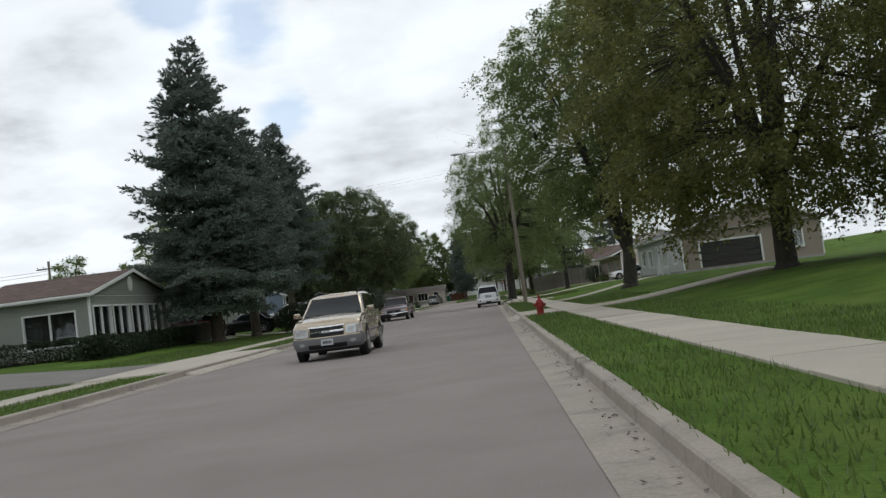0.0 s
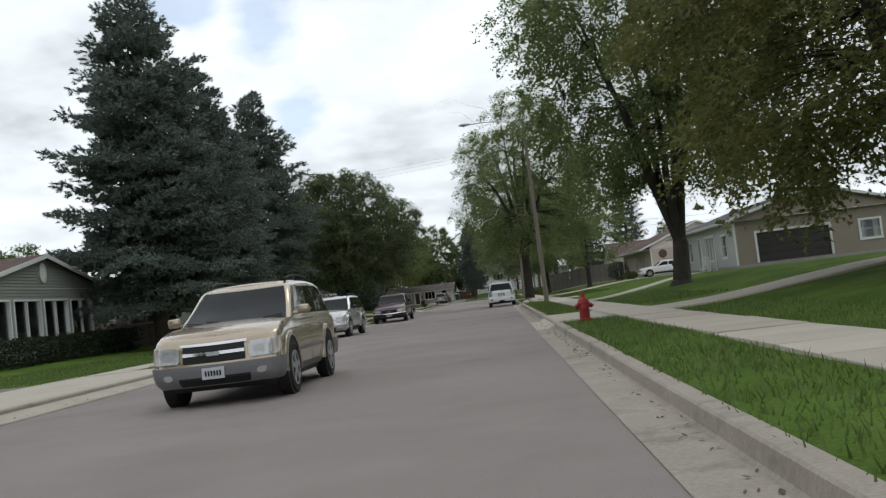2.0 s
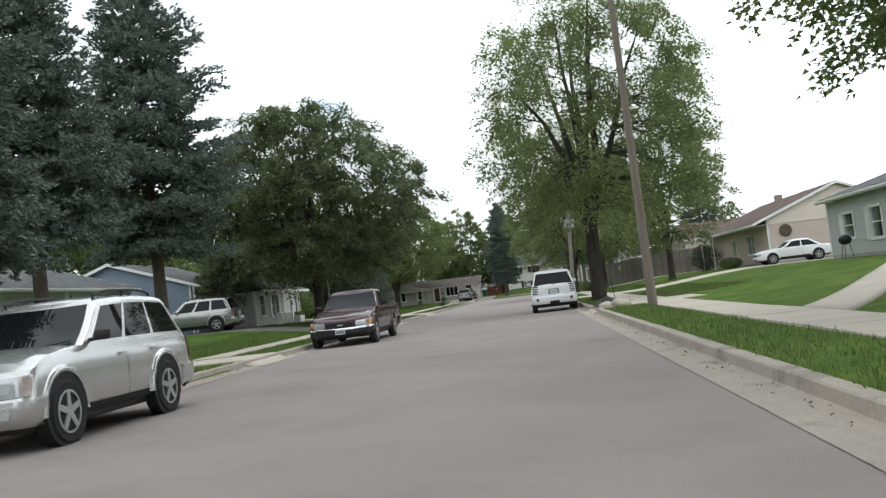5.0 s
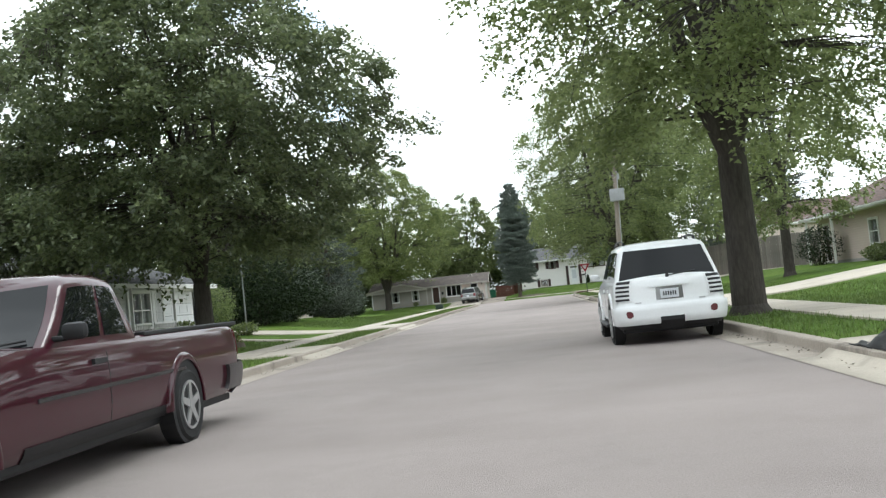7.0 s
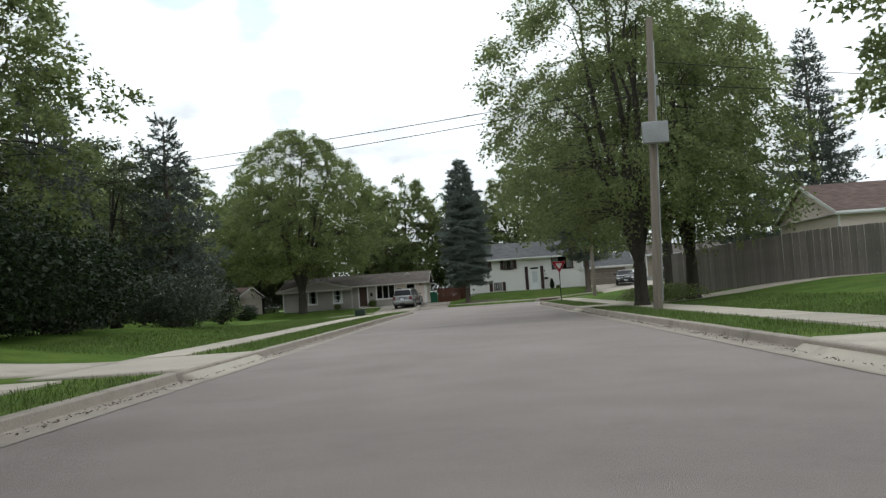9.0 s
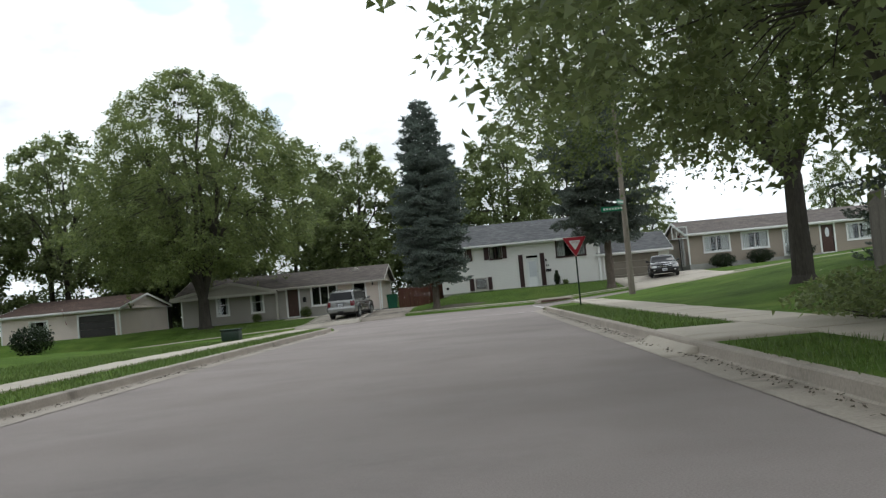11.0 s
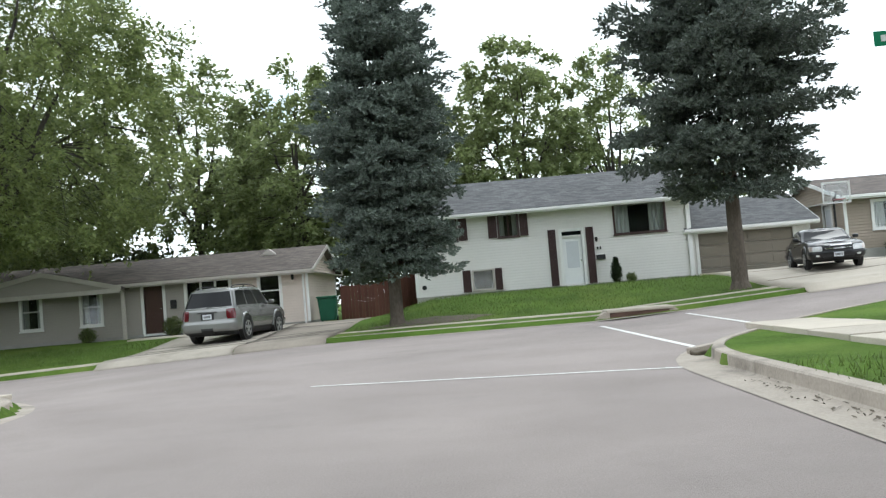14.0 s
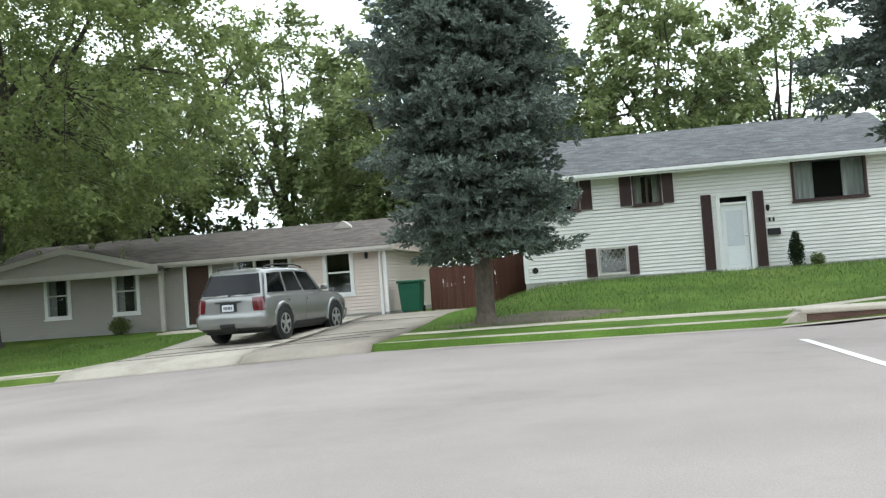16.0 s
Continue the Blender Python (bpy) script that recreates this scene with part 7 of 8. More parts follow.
make_car("suv", "pewter gray SUV parked nose-in on a concrete driveway", -8.55, 181.2 + 2.4, land_z(-8.6, 183.5) + 0.03, -9, 4.87, 1.89, 1.80, "pewter", 2.87, 1.5, 1.06, 1.12, "suv", 0.38, cowl=1.12, roof_f=0.5, roof_r=-2.02, group="cars on driveways")
make_car("sedan", "black sedan parked nose-in behind a round shrub", -15.0, 68.6, land_z(-15.0, 68.6) + 0.03, 90, 4.75, 1.82, 1.43, "black_car", 2.75, 1.42, 0.92, 0.95, "sedan", 0.32, cowl=1.0, roof_f=0.35, roof_r=-1.15, grille="chrome", rails=False, group="cars on driveways")
make_car("suv", "dark red SUV parked nose-in under the spruces", -17.4, 63.2, land_z(-17.4, 63.2) + 0.03, 90, 4.6, 1.82, 1.74, "dark_red", 2.7, 1.4, 1.02, 1.08, "suv", 0.36, grille="chrome", group="cars on driveways")
make_car("suv", "light gray SUV parked nose-in on a driveway", -17.1, 93.3, land_z(-17.1, 93.3) + 0.03, 90, 4.8, 1.83, 1.78, "light_gray", 2.83, 1.45, 1.04, 1.1, "suv", 0.37, grille="chrome", group="cars on driveways")
make_car("sedan", "white coupe parked on a driveway facing the street", 16.3, 103.2, land_z(16.3, 103.2) + 0.03, 90, 4.5, 1.78, 1.36, "white", 2.65, 1.35, 0.85, 0.9, "sedan", 0.31, cowl=0.95, roof_f=0.3, roof_r=-1.0, rails=False, grille="dark", group="cars on driveways")
make_car("sedan", "black sedan parked facing the street by a garage", 12.4, 185.2, land_z(12.4, 185.2) + 0.03, 172, 4.75, 1.82, 1.43, "black_car", 2.75, 1.42, 0.92, 0.95, "sedan", 0.32, cowl=1.0, roof_f=0.35, roof_r=-1.15, grille="chrome", rails=False, group="cars on driveways")


# ---- street furniture ----
def cobra_lamp(name, label, x, y, height, arm, arm_z, lean=0.0, arm_rise=0.35):
    """A tall pole with a curved arm and a cobra-head lamp; arm: its reach along -x."""
    z = ground_height(x, y)
    t = thing(name, label, "street lamp", x, y, z)
    bm = bmesh.new()
    n = 8
    mast(bm, [(lean * height * k / n, 0, height * k / n) for k in range(n + 1)], [0.15 - 0.06 * k / n for k in range(n + 1)])
    part("pole", bm, M["pole_wood"], t, smooth=True)
    top = Vector((lean * arm_z, 0, arm_z))
    bm = bmesh.new()
    pts = [top + Vector((-arm * u, 0, arm_rise * math.sin(u * math.pi * 0.62) - 0.1)) for u in [k / 8 for k in range(9)]]
    for p, q in zip(pts, pts[1:]):
        tube(bm, p, q, 0.028, n=8)
    tube(bm, top + Vector((0, 0, -0.55)), pts[3], 0.016, n=6)
    part("arm", bm, M["pole_alu"], t, smooth=True)
    bm = bmesh.new()
    e = pts[-1]
    rings = []
    for u, ww, hh in ((0, 0.05, 0.05), (0.15, 0.09, 0.08), (0.4, 0.15, 0.11), (0.62, 0.16, 0.11), (0.78, 0.1, 0.07), (0.82, 0.03, 0.03)):
        rings.append([bm.verts.new(e + Vector((-u, ww * math.cos(6.2832 * k / 12), hh * math.sin(6.2832 * k / 12) * (1 if math.sin(6.2832 * k / 12) > 0 else 0.45)))) for k in range(12)])
    for a, b in zip(rings, rings[1:]):
        for k in range(12):
            bm.faces.new((a[k], a[(k + 1) % 12], b[(k + 1) % 12], b[k]))
    bm.faces.new(rings[0])
    bm.faces.new(rings[-1][::-1])
    bmesh.ops.recalc_face_normals(bm, faces=bm.faces[:])
    head = part("lamp_head", bm, M["pole_alu"], t, smooth=True)
    bm = bmesh.new()
    lathe(bm, [(0.02, -0.1), (0.11, -0.075), (0.13, -0.04)], 14, e + Vector((-0.5, 0, 0)))
    part("lens", bm, M["lens_clear"], head)
    return t


cobra_lamp("street_lamp", "tall wooden street lamp pole with a cobra-head arm", 4.15, 73.7, 11.3, 3.1, 11.1, lean=-0.012)
lamp2 = cobra_lamp("street_lamp", "gray street lamp pole at the corner with street name blades", 6.85, 164.2, 9.4, 2.7, 7.5, lean=0.0)
for dz, turn_, ln in ((3.95, 0.0, 0.95), (4.2, 62.0, 0.8)):
    bm = bmesh.new()
    box(bm, -0.1 - ln, -0.1, -0.006, 0.006, -0.11, 0.11, 0.003)
    for v in bm.verts:
        v.co = pose(0, -0.16, dz, 0, 0, turn_) @ v.co
    blade = part("name_blade", bm, M["sign_green"], lamp2, "green street name blade")
    for yy in (-0.012, 0.007):
        for k in range(7):
            bm = bmesh.new()
            box(bm, -0.06 - ln * (k + 0.85) / 7.3, -0.06 - ln * (k + 0.25) / 7.3, yy, yy + 0.005, -0.045, 0.05)
            for v in bm.verts:
                v.co = pose(0, -0.16, dz, 0, 0, turn_) @ v.co
            part("name_bar", bm, M["sign_white"], blade)


def utility_pole(name, label, x, y, height, lean=0.0, cross=True):
    z = ground_height(x, y)
    t = thing(name, label, "utility pole", x, y, z)
    bm = bmesh.new()
    n = 8
    mast(bm, [(lean * height * k / n, 0, height * k / n) for k in range(n + 1)], [0.16 - 0.05 * k / n for k in range(n + 1)])
    part("pole", bm, M["pole_wood"], t, smooth=True)
    if cross:
        bm = bmesh.new()
        box(bm, -1.2, 1.2, -0.06, 0.06, height - 0.75, height - 0.62, 0.008)
        part("crossarm", bm, M["pole_wood"], t)
        for k in (-1.1, -0.55, 0.55, 1.1):
            bm = bmesh.new()
            lathe(bm, [(0.02, 0), (0.05, 0.05), (0.03, 0.08), (0.05, 0.12), (0.02, 0.16)], 10, (k, 0, height - 0.62))
            part("insulator", bm, M["black"], t)
    return t


p2 = utility_pole("utility_pole", "gray wooden utility pole with a metal box", 4.0, 123.4, 9.6, 0.045, cross=False)
bm = bmesh.new()
box(bm, -0.12, 0.7, -0.42, -0.14, 5.4, 6.1, 0.03)
bx = part("equipment_box", bm, M["pole_alu"], p2, "pale gray metal equipment box")
bm = bmesh.new()
box(bm, -0.04, 0.62, -0.43, -0.421, 5.48, 6.02, 0.004)
part("box_lid", bm, M["pole_alu"], bx)
for k in (6.9, 7.6):
    bm = bmesh.new()
    tube(bm, (0.05, 0, k), (0.55, 0, k), 0.03, n=8)
    tube(bm, (0.5, 0, k - 0.25), (0.5, 0, k + 0.1), 0.06, n=10)
    part("bracket", bm, M["pole_alu"], p2)
bm = bmesh.new()
tube(bm, (0.16, -0.07, 0.3), (0.5, -0.05, 8.8), 0.03, n=8)
part("conduit", bm, M["pole_alu"], p2)
utility_pole("utility_pole", "far brown utility pole with a crossarm", -39.0, 92.0, 8.6)


def wire(name, a, b, sag, label, r=0.016):
    bm = bmesh.new()
    a, b = Vector(a), Vector(b)
    pts = [a.lerp(b, k / 24) - Vector((0, 0, 4 * sag * (k / 24) * (1 - k / 24))) for k in range(25)]
    side = (b - a).cross(Vector((0, 0, 1))).normalized() * r
    rise = Vector((0, 0, r))
    rings = [[bm.verts.new(p + side * math.cos(1.2566 * k) + rise * math.sin(1.2566 * k)) for k in range(5)] for p in pts]
    for p, q in zip(rings, rings[1:]):
        for k in range(5):
            bm.faces.new((p[k], p[(k + 1) % 5], q[(k + 1) % 5], q[k]))
    bm.faces.new(rings[0][::-1])
    bm.faces.new(rings[-1])
    return tagged(part(name, bm, M["wire"]), label, "wire")


for dz, tgt in ((7.0, (-38, 131, 6.8)), (6.7, (-38, 132, 6.3)), (7.7, (40, 131, 7.6)), (7.0, (40, 130, 6.9))):
    wire("overhead_wire", (4.3, 123.4, dz + 0.6), tgt, 0.7, "thin black overhead wire hung from the wooden pole", 0.013)
for k in range(3):
    wire("overhead_wire", (-30, 118 + k * 0.6, 14.0 + 0.5 * k), (6, 124 + k * 0.6, 17.0 + 0.5 * k), 0.4, "thin high overhead wire above the street", 0.006)
for k in range(2):
    wire("overhead_wire", (-39, 92, 8.4 - 0.3 * k), (-70, 60, 8.2 - 0.3 * k), 0.8, "thin overhead wire behind the bungalow", 0.015)

# hydrant
hyd = thing("fire_hydrant", "red cast-iron fire hydrant on the lawn strip", "fire hydrant", 3.38, 38.7, land_z(3.38, 38.7) + 0.0)
bm = bmesh.new()
lathe(bm, [(0.16, 0), (0.16, 0.045), (0.128, 0.06), (0.125, 0.39), (0.155, 0.405), (0.155, 0.45), (0.135, 0.46), (0.12, 0.51), (0.08, 0.55), (0.048, 0.57), (0.042, 0.66)], 22)
part("barrel", bm, M["red_paint"], hyd, smooth=True)
bm = bmesh.new()
lathe(bm, [(0.055, 0.62), (0.055, 0.64), (0.034, 0.66), (0.03, 0.73), (0.018, 0.745)], 6)
part("top_nut", bm, M["red_paint"], hyd)
for ax, at, r in (("X", (0.1, 0, 0.36), 0.05), ("X", (-0.1, 0, 0.36), -0.05), ("Y", (0, -0.1, 0.33), -0.07)):
    bm = bmesh.new()
    rr, s = abs(r), 1 if r > 0 else -1
    prof = [(rr, 0), (rr, 0.06 * s), (rr * 1.25, 0.065 * s), (rr * 1.25, 0.1 * s), (rr * 0.5, 0.11 * s), (rr * 0.45, 0.14 * s)]
    lathe(bm, prof, 14, at, ax)
    bmesh.ops.recalc_face_normals(bm, faces=bm.faces[:])
    part("outlet_cap", bm, M["red_paint"], hyd, smooth=True)

# yield sign
ys = thing("yield_sign", "red and white triangular yield sign on a dark post", "road sign", 3.82, 158.1, land_z(3.82, 158.1))
bm = bmesh.new()
box(bm, -0.03, 0.03, -0.02, -0.012, 0, 2.5)
box(bm, -0.03, -0.022, -0.011, 0.02, 0, 2.5)
box(bm, 0.022, 0.03, -0.011, 0.02, 0, 2.5)
part("post", bm, M["bin_dark"], ys, "dark green channel post")


def triangle(bm, half_w, top, low, y0, y1, r=0.05):
    out = []
    for cx, cz, a0 in ((-half_w + r * 1.2, top - r, 90), (half_w - r * 1.2, top - r, -30), (0, low + r * 1.8, -150)):
        for k in range(5):
            a = radians(a0 + 90 - 30 * k)
            out.append((cx + r * math.cos(a), cz + r * math.sin(a)))
    prism(bm, out, y0, y1)


for nm, hw, top, low, y0, y1, m in (("border", 0.47, 2.74, 1.92, -0.034, -0.03, "sign_white"), ("panel", 0.455, 2.73, 1.94, -0.038, -0.0345, "sign_red"), ("centre", 0.225, 2.60, 2.20, -0.042, -0.0385, "sign_white")):
    bm = bmesh.new()
    triangle(bm, hw, top, low, y0, y1, 0.035)
    part(nm, bm, M[m], ys)
txt = bpy.data.curves.new("lettering", "FONT")
txt.body, txt.size, txt.extrude, txt.align_x = "YIELD", 0.11, 0.001, "CENTER"
txt.materials.append(M["sign_red"])
tx = new("lettering", txt)
tx.parent = ys
tx.matrix_basis = pose(0, -0.0445, 2.475, 90, 0, 0)

# storm drain on the far curb and broken ramp at the corner
drain = thing("storm_inlet", "concrete storm inlet with a rusty open throat in the curb", "storm drain", 4.45, 178.0, street_z(4.45, 178))
bm = bmesh.new()
box(bm, -0.95, 0.95, -0.1, 0.85, 0.17, 0.27, 0.03)
part("cover", bm, M["concrete"], drain)
bm = bmesh.new()
box(bm, -0.85, 0.85, -0.07, 0.3, -0.02, 0.168, 0.01)
part("throat", bm, M["rust"], drain, "dark rusty throat")
for sx in (-1, 1):
    bm = bmesh.new()
    prism(bm, [(sx * 0.86, 0.0), (sx * 1.35, 0.0), (sx * 1.0, 0.2), (sx * 0.86, 0.2)], -0.08, 0.5)
    part("wing", bm, M["gutter"], drain)
ramp = thing("curb_rubble", "broken concrete curb edge with dark debris", "rubble", 3.6, 163.9, street_z(3.6, 163.9))
rr = random.Random(4)
for k in range(7):
    bm = bmesh.new()
    s = rr.uniform(0.1, 0.28)
    box(bm, -s, s, -s * 0.6, s * 0.6, 0, rr.uniform(0.05, 0.14), 0.02)
    m = pose(rr.uniform(-0.9, 0.4), rr.uniform(-0.7, 0.7), 0.0, rr.uniform(-8, 8), rr.uniform(-8, 8), rr.uniform(0, 180))
    for v in bm.verts:
        v.co = m @ v.co
    part("chunk", bm, M["gutter"] if k % 2 else M["litter"], ramp)


# ---- fences ----
def board_fence(name, label, x0, y0, x1, y1, height, material, width=0.14, gap=0.008, z_of=None, every=2.4, behind=1):
    """Upright boards on rails and posts; each board is a piece of its own."""
    L = math.hypot(x1 - x0, y1 - y0)
    turn_ = math.degrees(math.atan2(y1 - y0, x1 - x0))
    zf = z_of or ground_height
    fence = thing(name, label, "fence", x0, y0, zf(x0, y0), turn_)
    base = zf(x0, y0)
    n = int(L / (width + gap))
    rr = random.Random(int(L * 10))
    bm = bmesh.new()
    prism(bm, [(0, 0.04), (width, 0.04), (width, height - 0.04), (width - 0.03, height), (0.03, height), (0, height - 0.04)], -0.01, 0.01)
    first = part("board", bm, M[material], fence)
    for k in range(n):
        u = k * (width + gap)
        z = zf(x0 + (x1 - x0) * u / L, y0 + (y1 - y0) * u / L) - base
        b = first if k == 0 else new("board", first.data)
        b.parent = fence
        b.matrix_basis = pose(u, rr.uniform(-0.004, 0.004), z + rr.uniform(-0.015, 0.015), 0, rr.uniform(-0.5, 0.5), 0)
    zl = zf(x1, y1) - base
    for hz in (0.3, height - 0.35):
        bm = bmesh.new()
        box(bm, 0, L, 0.012 * behind if behind > 0 else -0.052, 0.052 if behind > 0 else -0.012, hz, hz + 0.09)
        for v in bm.verts:
            v.co.z += zl * v.co.x / L
        part("rail", bm, M[material], fence)
    k = 0.0
    while k <= L:
        bm = bmesh.new()
        box(bm, k - 0.05, k + 0.05, 0.054 * behind if behind > 0 else -0.154, 0.154 if behind > 0 else -0.054, -0.1, height - 0.05, 0.006)
        for v in bm.verts:
            v.co.z += zl * k / L
        part("post", bm, M[material], fence)
        k += every
    return fence


board_fence("wooden_fence", "red-brown stained board fence between two houses", -6.0, 192.0, -3.7, 191.8, 1.5, "fence_red")
board_fence("wooden_fence", "red-brown stained board fence joining the white house", -3.7, 191.6, -2.6, 193.5, 1.5, "fence_red")
board_fence("wooden_fence", "tall weathered gray board fence across the side yard", 7.8, 139.6, 20.6, 128.2, 2.15, "fence_gray", 0.15)
board_fence("picket_fence", "low pale fence panel beside the dark cars", -14.9, 59.6, -17.4, 59.9, 1.15, "fence_gray", 0.12, 0.01)

# green wheelie bin
binz = thing("wheelie_bin", "dark green plastic wheeled rubbish bin", "bin", -6.38, 190.5, land_z(-6.38, 190.5) + 0.03)
bm = bmesh.new()
v = box(bm, -0.38, 0.38, -0.38, 0.38, 0.06, 1.0)
for q in v:
    if q.co.z < 0.5:
        q.co.x *= 0.82
        q.co.y *= 0.82
bmesh.ops.bevel(bm, geom=bm.edges[:], offset=0.03, segments=2, affect="EDGES")
part("body", bm, M["bin_green"], binz, smooth=True)
bm = bmesh.new()
box(bm, -0.42, 0.42, -0.43, 0.42, 1.0, 1.08, 0.03)
part("lid", bm, M["bin_green"], binz, smooth=True)
bm = bmesh.new()
tube(bm, (-0.3, 0.45, 1.02), (0.3, 0.45, 1.02), 0.02)
part("handle", bm, M["bin_green"], binz)
for s in (-1, 1):
    bm = bmesh.new()
    lathe(bm, [(0.11, -0.03), (0.12, 0), (0.11, 0.03)], 16, (s * 0.32, 0.34, 0.12), "X")
    part("wheel", bm, M["rubber"], binz)

# pile of black tarp and stones at the curb by the white car
tarp = thing("black_tarp", "crumpled black plastic sheet heaped on the curb", "tarp", 3.3, 78.6, 0.14)
bm = bmesh.new()
bmesh.ops.create_grid(bm, x_segments=26, y_segments=18, size=1.0)
for v in bm.verts:
    r = math.hypot(v.co.x, v.co.y)
    k = max(0.0, 1 - r)
    v.co.z = 0.42 * k ** 0.7 * (0.7 + 0.6 * noise.noise((v.co.x * 2.2, v.co.y * 2.2, 1))) + 0.05 * noise.noise((v.co.x * 6, v.co.y * 6, 4)) + 0.04
    v.co.x, v.co.y = v.co.x * 0.75 * (0.8 + 0.3 * k), v.co.y * 1.1 * (0.8 + 0.3 * k)
bmesh.ops.solidify(bm, geom=bm.faces[:], thickness=0.012)
part("sheet", bm, M["black"], tarp, smooth=True)
bm = bmesh.new()
tube(bm, (0.2, 0.4, 0.2), (0.12, 0.45, 0.85), 0.012, n=6)
lathe(bm, [(0.02, 0), (0.03, 0.02), (0.02, 0.05)], 8, (0.12, 0.45, 0.84))
part("stake", bm, M["black"], tarp)
for k, (sx, sy, s) in enumerate(((3.5, 76.9, 0.34), (3.05, 77.4, 0.26), (4.2, 81.4, 0.22))):
    st_ = thing("stone", "pale rounded landscape stone by the curb", "stone", sx, sy, 0.14, k * 40, "stones by the curb")
    bm = bmesh.new()
    bmesh.ops.create_icosphere(bm, subdivisions=3, radius=s)
    for v in bm.verts:
        v.co *= 1 + 0.25 * noise.noise(v.co * 3 + Vector((k, 0, 0)))
        v.co.z = max(-0.02, v.co.z * 0.6 + s * 0.3)
    part("rock", bm, M["concrete"], st_, smooth=True)

# dark utility pedestal on the corner lawn
ped = thing("utility_pedestal", "low dark green utility box on the corner lawn", "utility box", -10.0, 157.9, ground_height(-10.0, 157.9))
bm = bmesh.new()
box(bm, -0.36, 0.36, -0.3, 0.3, 0, 0.44, 0.07)
part("cabinet", bm, M["bin_dark"], ped, smooth=True)
bm = bmesh.new()
box(bm, -0.38, 0.38, -0.32, 0.32, 0.44, 0.5, 0.02)
part("lid", bm, M["bin_dark"], ped)

# basketball hoop by the ranch house
hoop = thing("basketball_hoop", "basketball backboard on a pole by the driveway", "basketball hoop", 14.6, 189.2, ground_height(14.6, 189.2))
bm = bmesh.new()
tube(bm, (0, 0.35, 0), (0, 0.35, 2.6), 0.045)
tube(bm, (0, 0.35, 2.5), (0, 0.02, 2.75), 0.035)
part("pole", bm, M["black"], hoop)
bm = bmesh.new()
box(bm, -0.55, 0.55, -0.02, 0.0, 2.4, 3.2, 0.004)
bb = part("backboard", bm, M["pane"], hoop)
bm = bmesh.new()
for x0_, x1_, z0_, z1_ in ((-0.57, 0.57, 2.36, 2.42), (-0.57, 0.57, 3.18, 3.24), (-0.57, -0.5, 2.42, 3.18), (0.5, 0.57, 2.42, 3.18), (-0.25, -0.21, 2.5, 2.9), (0.21, 0.25, 2.5, 2.9), (-0.21, 0.21, 2.86, 2.9)):
    box(bm, x0_, x1_, -0.03, -0.021, z0_, z1_)
part("board_frame", bm, M["sign_white"], bb)
bm = bmesh.new()
for k in range(18):
    a, b = 6.2832 * k / 18, 6.2832 * (k + 1) / 18
    tube(bm, (0.22 * math.cos(a), -0.27 + 0.22 * math.sin(a), 2.5), (0.22 * math.cos(b), -0.27 + 0.22 * math.sin(b), 2.5), 0.012, n=6)
part("rim", bm, M["sign_red"], hoop)


# porch furniture of the pale bungalow
def lawn_chair(x, y, turn_):
    c = thing("lawn_chair", "white plastic lawn chair on the front porch", "chair", x, y, ground_height(x, y), turn_, "porch furniture")
    bm = bmesh.new()
    box(bm, -0.25, 0.25, -0.24, 0.24, 0.4, 0.44, 0.015)
    part("seat", bm, M["trim"], c)
    for k in range(5):
        bm = bmesh.new()
        box(bm, -0.25 + 0.105 * k, -0.18 + 0.105 * k, 0.22, 0.25, 0.46, 0.92, 0.008)
        part("slat", bm, M["trim"], c)
    bm = bmesh.new()
    box(bm, -0.27, 0.27, 0.215, 0.255, 0.92, 0.98, 0.01)
    part("backrest", bm, M["trim"], c)
    for sx in (-1, 1):
        bm = bmesh.new()
        box(bm, sx * 0.28 - 0.03, sx * 0.28 + 0.03, -0.26, 0.25, 0.6, 0.64, 0.01)
        part("armrest", bm, M["trim"], c)
        for sy in (-1, 1):
            bm = bmesh.new()
            box(bm, sx * 0.26 - 0.025, sx * 0.26 + 0.025, sy * 0.22 - 0.025, sy * 0.22 + 0.025, 0, 0.6, 0.006)
            part("leg", bm, M["trim"], c)
    return c


ch = lawn_chair(15.0, 76.9, 70)
copy_thing(ch, pose(15.0, 78.3, ground_height(15.0, 78.3), 0, 0, 110))
tb = thing("patio_table", "small white patio table on the front porch", "table", 14.7, 77.6, ground_height(14.7, 77.6), 0, "porch furniture")
bm = bmesh.new()
lathe(bm, [(0.35, 0.66), (0.36, 0.68), (0.35, 0.7)], 20)
part("tabletop", bm, M["trim"], tb)
for k in range(3):
    bm = bmesh.new()
    a = k * 2.094
    tube(bm, (0.28 * math.cos(a), 0.28 * math.sin(a), 0), (0.1 * math.cos(a), 0.1 * math.sin(a), 0.66), 0.018, n=6)
    part("leg", bm, M["trim"], tb)
gr = thing("barbecue_grill", "black kettle grill on thin legs beside the house", "grill", 14.8, 88.6, ground_height(14.8, 88.6))
bm = bmesh.new()
lathe(bm, [(0.05, 0.62), (0.22, 0.68), (0.29, 0.82), (0.28, 0.92), (0.18, 1.03), (0.03, 1.07)], 18)
part("kettle", bm, M["black"], gr, smooth=True)
for k in range(3):
    bm = bmesh.new()
    a = k * 2.094
    tube(bm, (0.3 * math.cos(a), 0.3 * math.sin(a), 0), (0.16 * math.cos(a), 0.16 * math.sin(a), 0.7), 0.014, n=6)
    part("leg", bm, M["black"], gr)

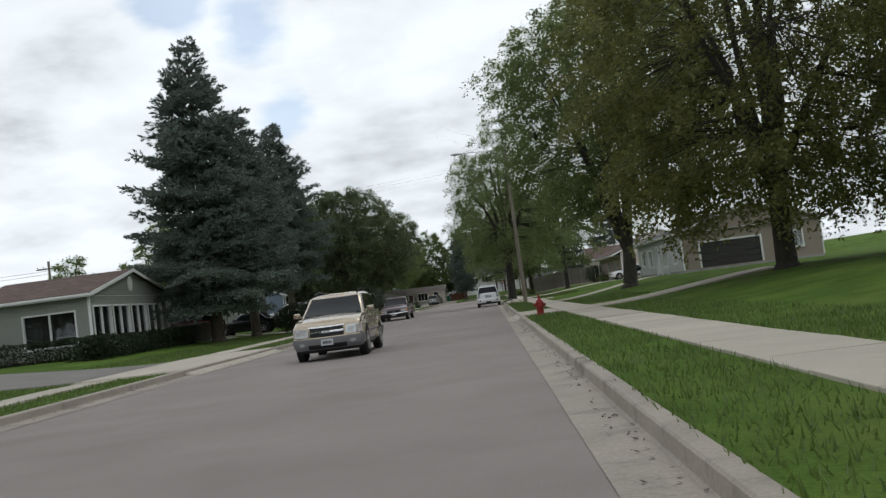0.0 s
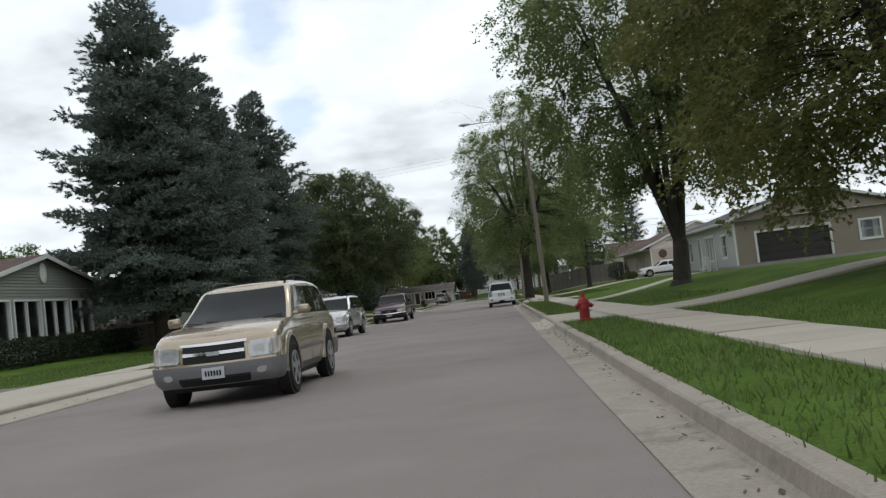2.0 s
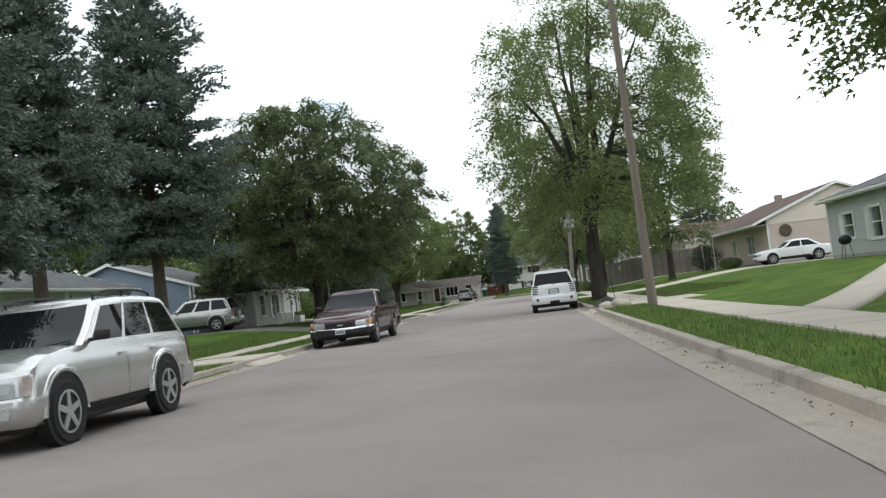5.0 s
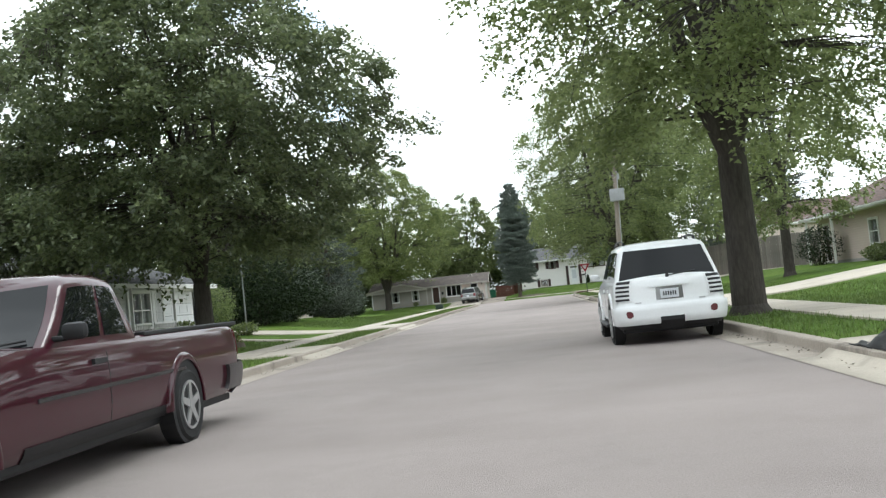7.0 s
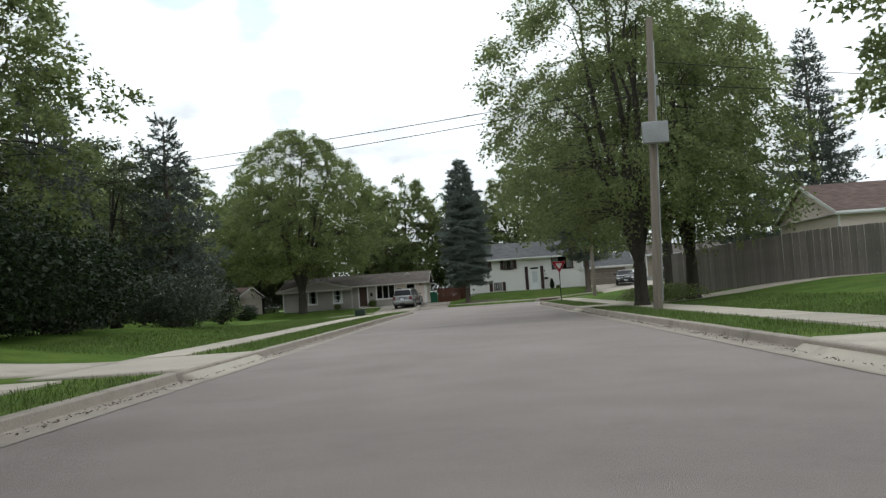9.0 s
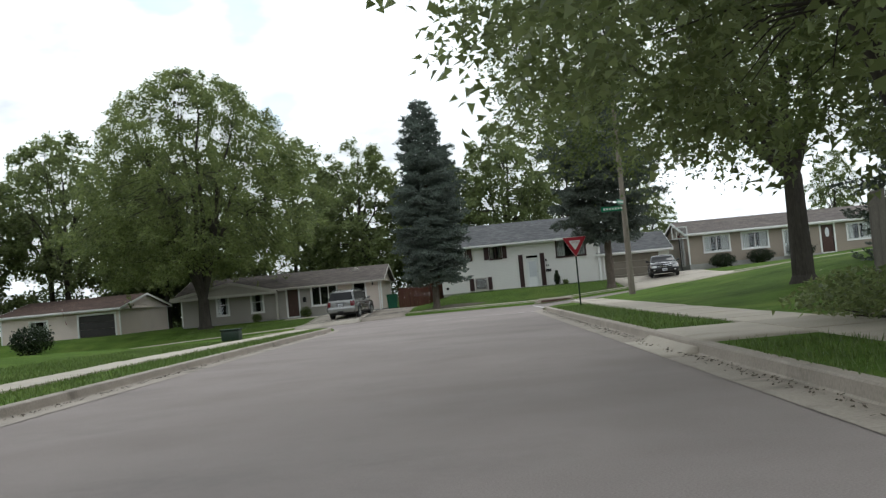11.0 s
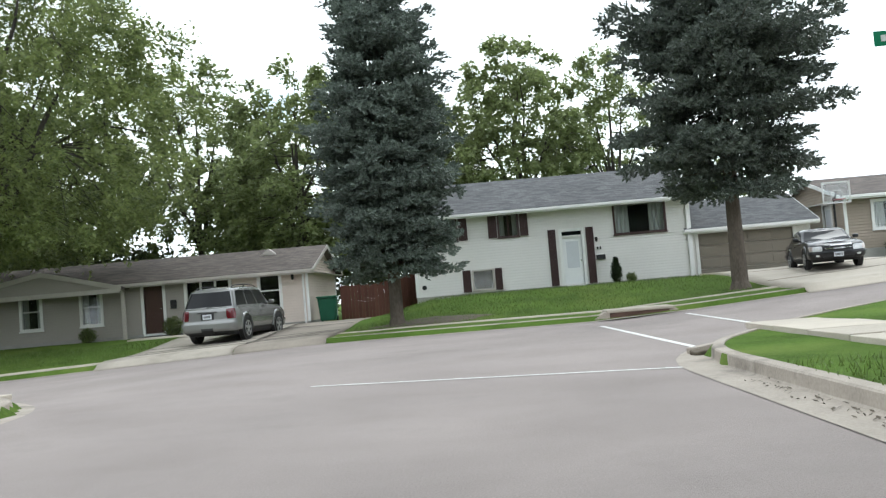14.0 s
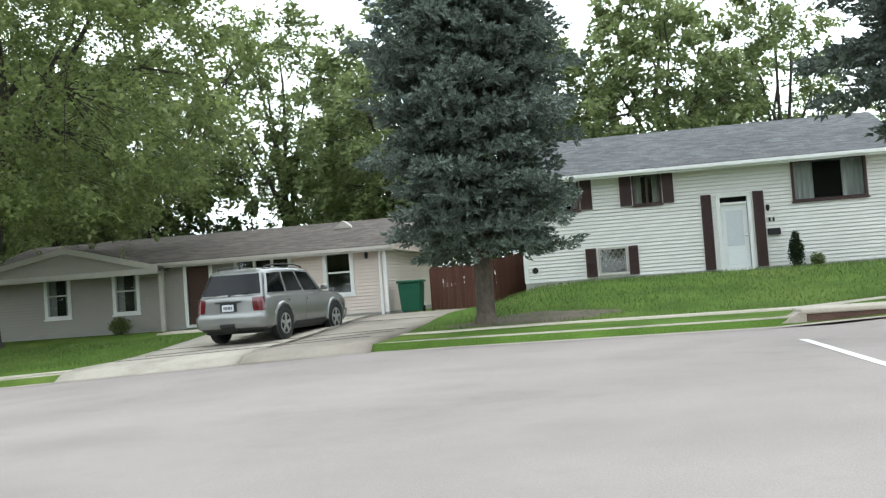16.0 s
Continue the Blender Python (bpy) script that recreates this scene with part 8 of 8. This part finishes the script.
# pole on the lawn
bf = thing("flag_pole", "thin pale metal pole beside low plants", "pole", -12.65, 106.5, ground_height(-12.65, 106.5))
bm = bmesh.new()
mast(bm, [(0, 0, 0), (0, 0, 3.15)], [0.035, 0.025], 8)
part("pole", bm, M["pole_alu"], bf)
bm = bmesh.new()
lathe(bm, [(0.01, 3.15), (0.045, 3.18), (0.045, 3.22), (0.01, 3.25)], 8)
part("finial", bm, M["pole_alu"], bf)

# flag on the garage house
fl = thing("flag", "striped red and white flag hung on a wall", "flag", -31.0, 190.92, 0.85, 0)
bm = bmesh.new()
tube(bm, (0, 0.05, 1.35), (0.25, -0.75, 1.75), 0.015, n=6)
part("staff", bm, M["sign_white"], fl)
for k in range(7):
    bm = bmesh.new()
    n = 10
    lo, hi = [], []
    for i in range(n + 1):
        u = i / n
        p = Vector((0.06 + 0.19 * u + 0.02 * math.sin(u * 9), -0.15 - 0.6 * u, 1.42 + 0.3 * u))
        d = Vector((0.06 * k * 0.5, 0.03 * math.sin(k + u * 7), -0.13 * k))
        e = Vector((0.06 * (k + 1) * 0.5, 0.03 * math.sin(k + 1 + u * 7), -0.13 * (k + 1)))
        hi.append(bm.verts.new(p + d))
        lo.append(bm.verts.new(p + e))
    for a, b, c, d in zip(hi, hi[1:], lo[1:], lo):
        bm.faces.new((a, b, c, d))
    bmesh.ops.solidify(bm, geom=bm.faces[:], thickness=0.004)
    part("stripe", bm, M["sign_red"] if k % 2 == 0 else M["sign_white"], fl)


# mulch bed round the big maple, planter by the porch
bed = thing("flower_bed", "brown mulch bed with low plants round a trunk", "flower bed", -11.67, 98.85, ground_height(-11.67, 98.85))
bm = bmesh.new()
lathe(bm, [(1.25, -0.12), (1.2, 0.03), (0.8, 0.09), (0.3, 0.13), (0.05, 0.14)], 24)
part("mulch", bm, M["litter"], bed, smooth=True)
brng = np.random.default_rng(12)
for r_, n_, key in ((0.9, 420, "leaf_maple"), (1.05, 260, "leaf_olive")):
    ang = brng.uniform(0, 6.28, n_)
    rad = r_ * brng.uniform(0.55, 1.15, n_)
    spots_ = np.stack([rad * np.cos(ang), rad * np.sin(ang), brng.uniform(0.05, 0.3, n_) * (0.4 + 0.6 * np.abs(np.sin(ang * 2.5)))], 1)
    leaf_mesh("foliage", spots_, brng.uniform(0.07, 0.14, n_), brng, M[key], bed, droop=-0.3)
pl = thing("planter_box", "white planter box with small plants by the porch", "planter", -14.1, 103.6, ground_height(-14.1, 103.6))
bm = bmesh.new()
box(bm, -0.22, 0.22, -0.55, 0.55, 0, 0.4, 0.015)
part("box", bm, M["trim"], pl)
prng = np.random.default_rng(77)
leaf_mesh("foliage", prng.uniform((-0.2, -0.5, 0.36), (0.2, 0.5, 0.62), (260, 3)), prng.uniform(0.07, 0.13, 260), prng, M["leaf_maple"], pl, droop=-0.2)
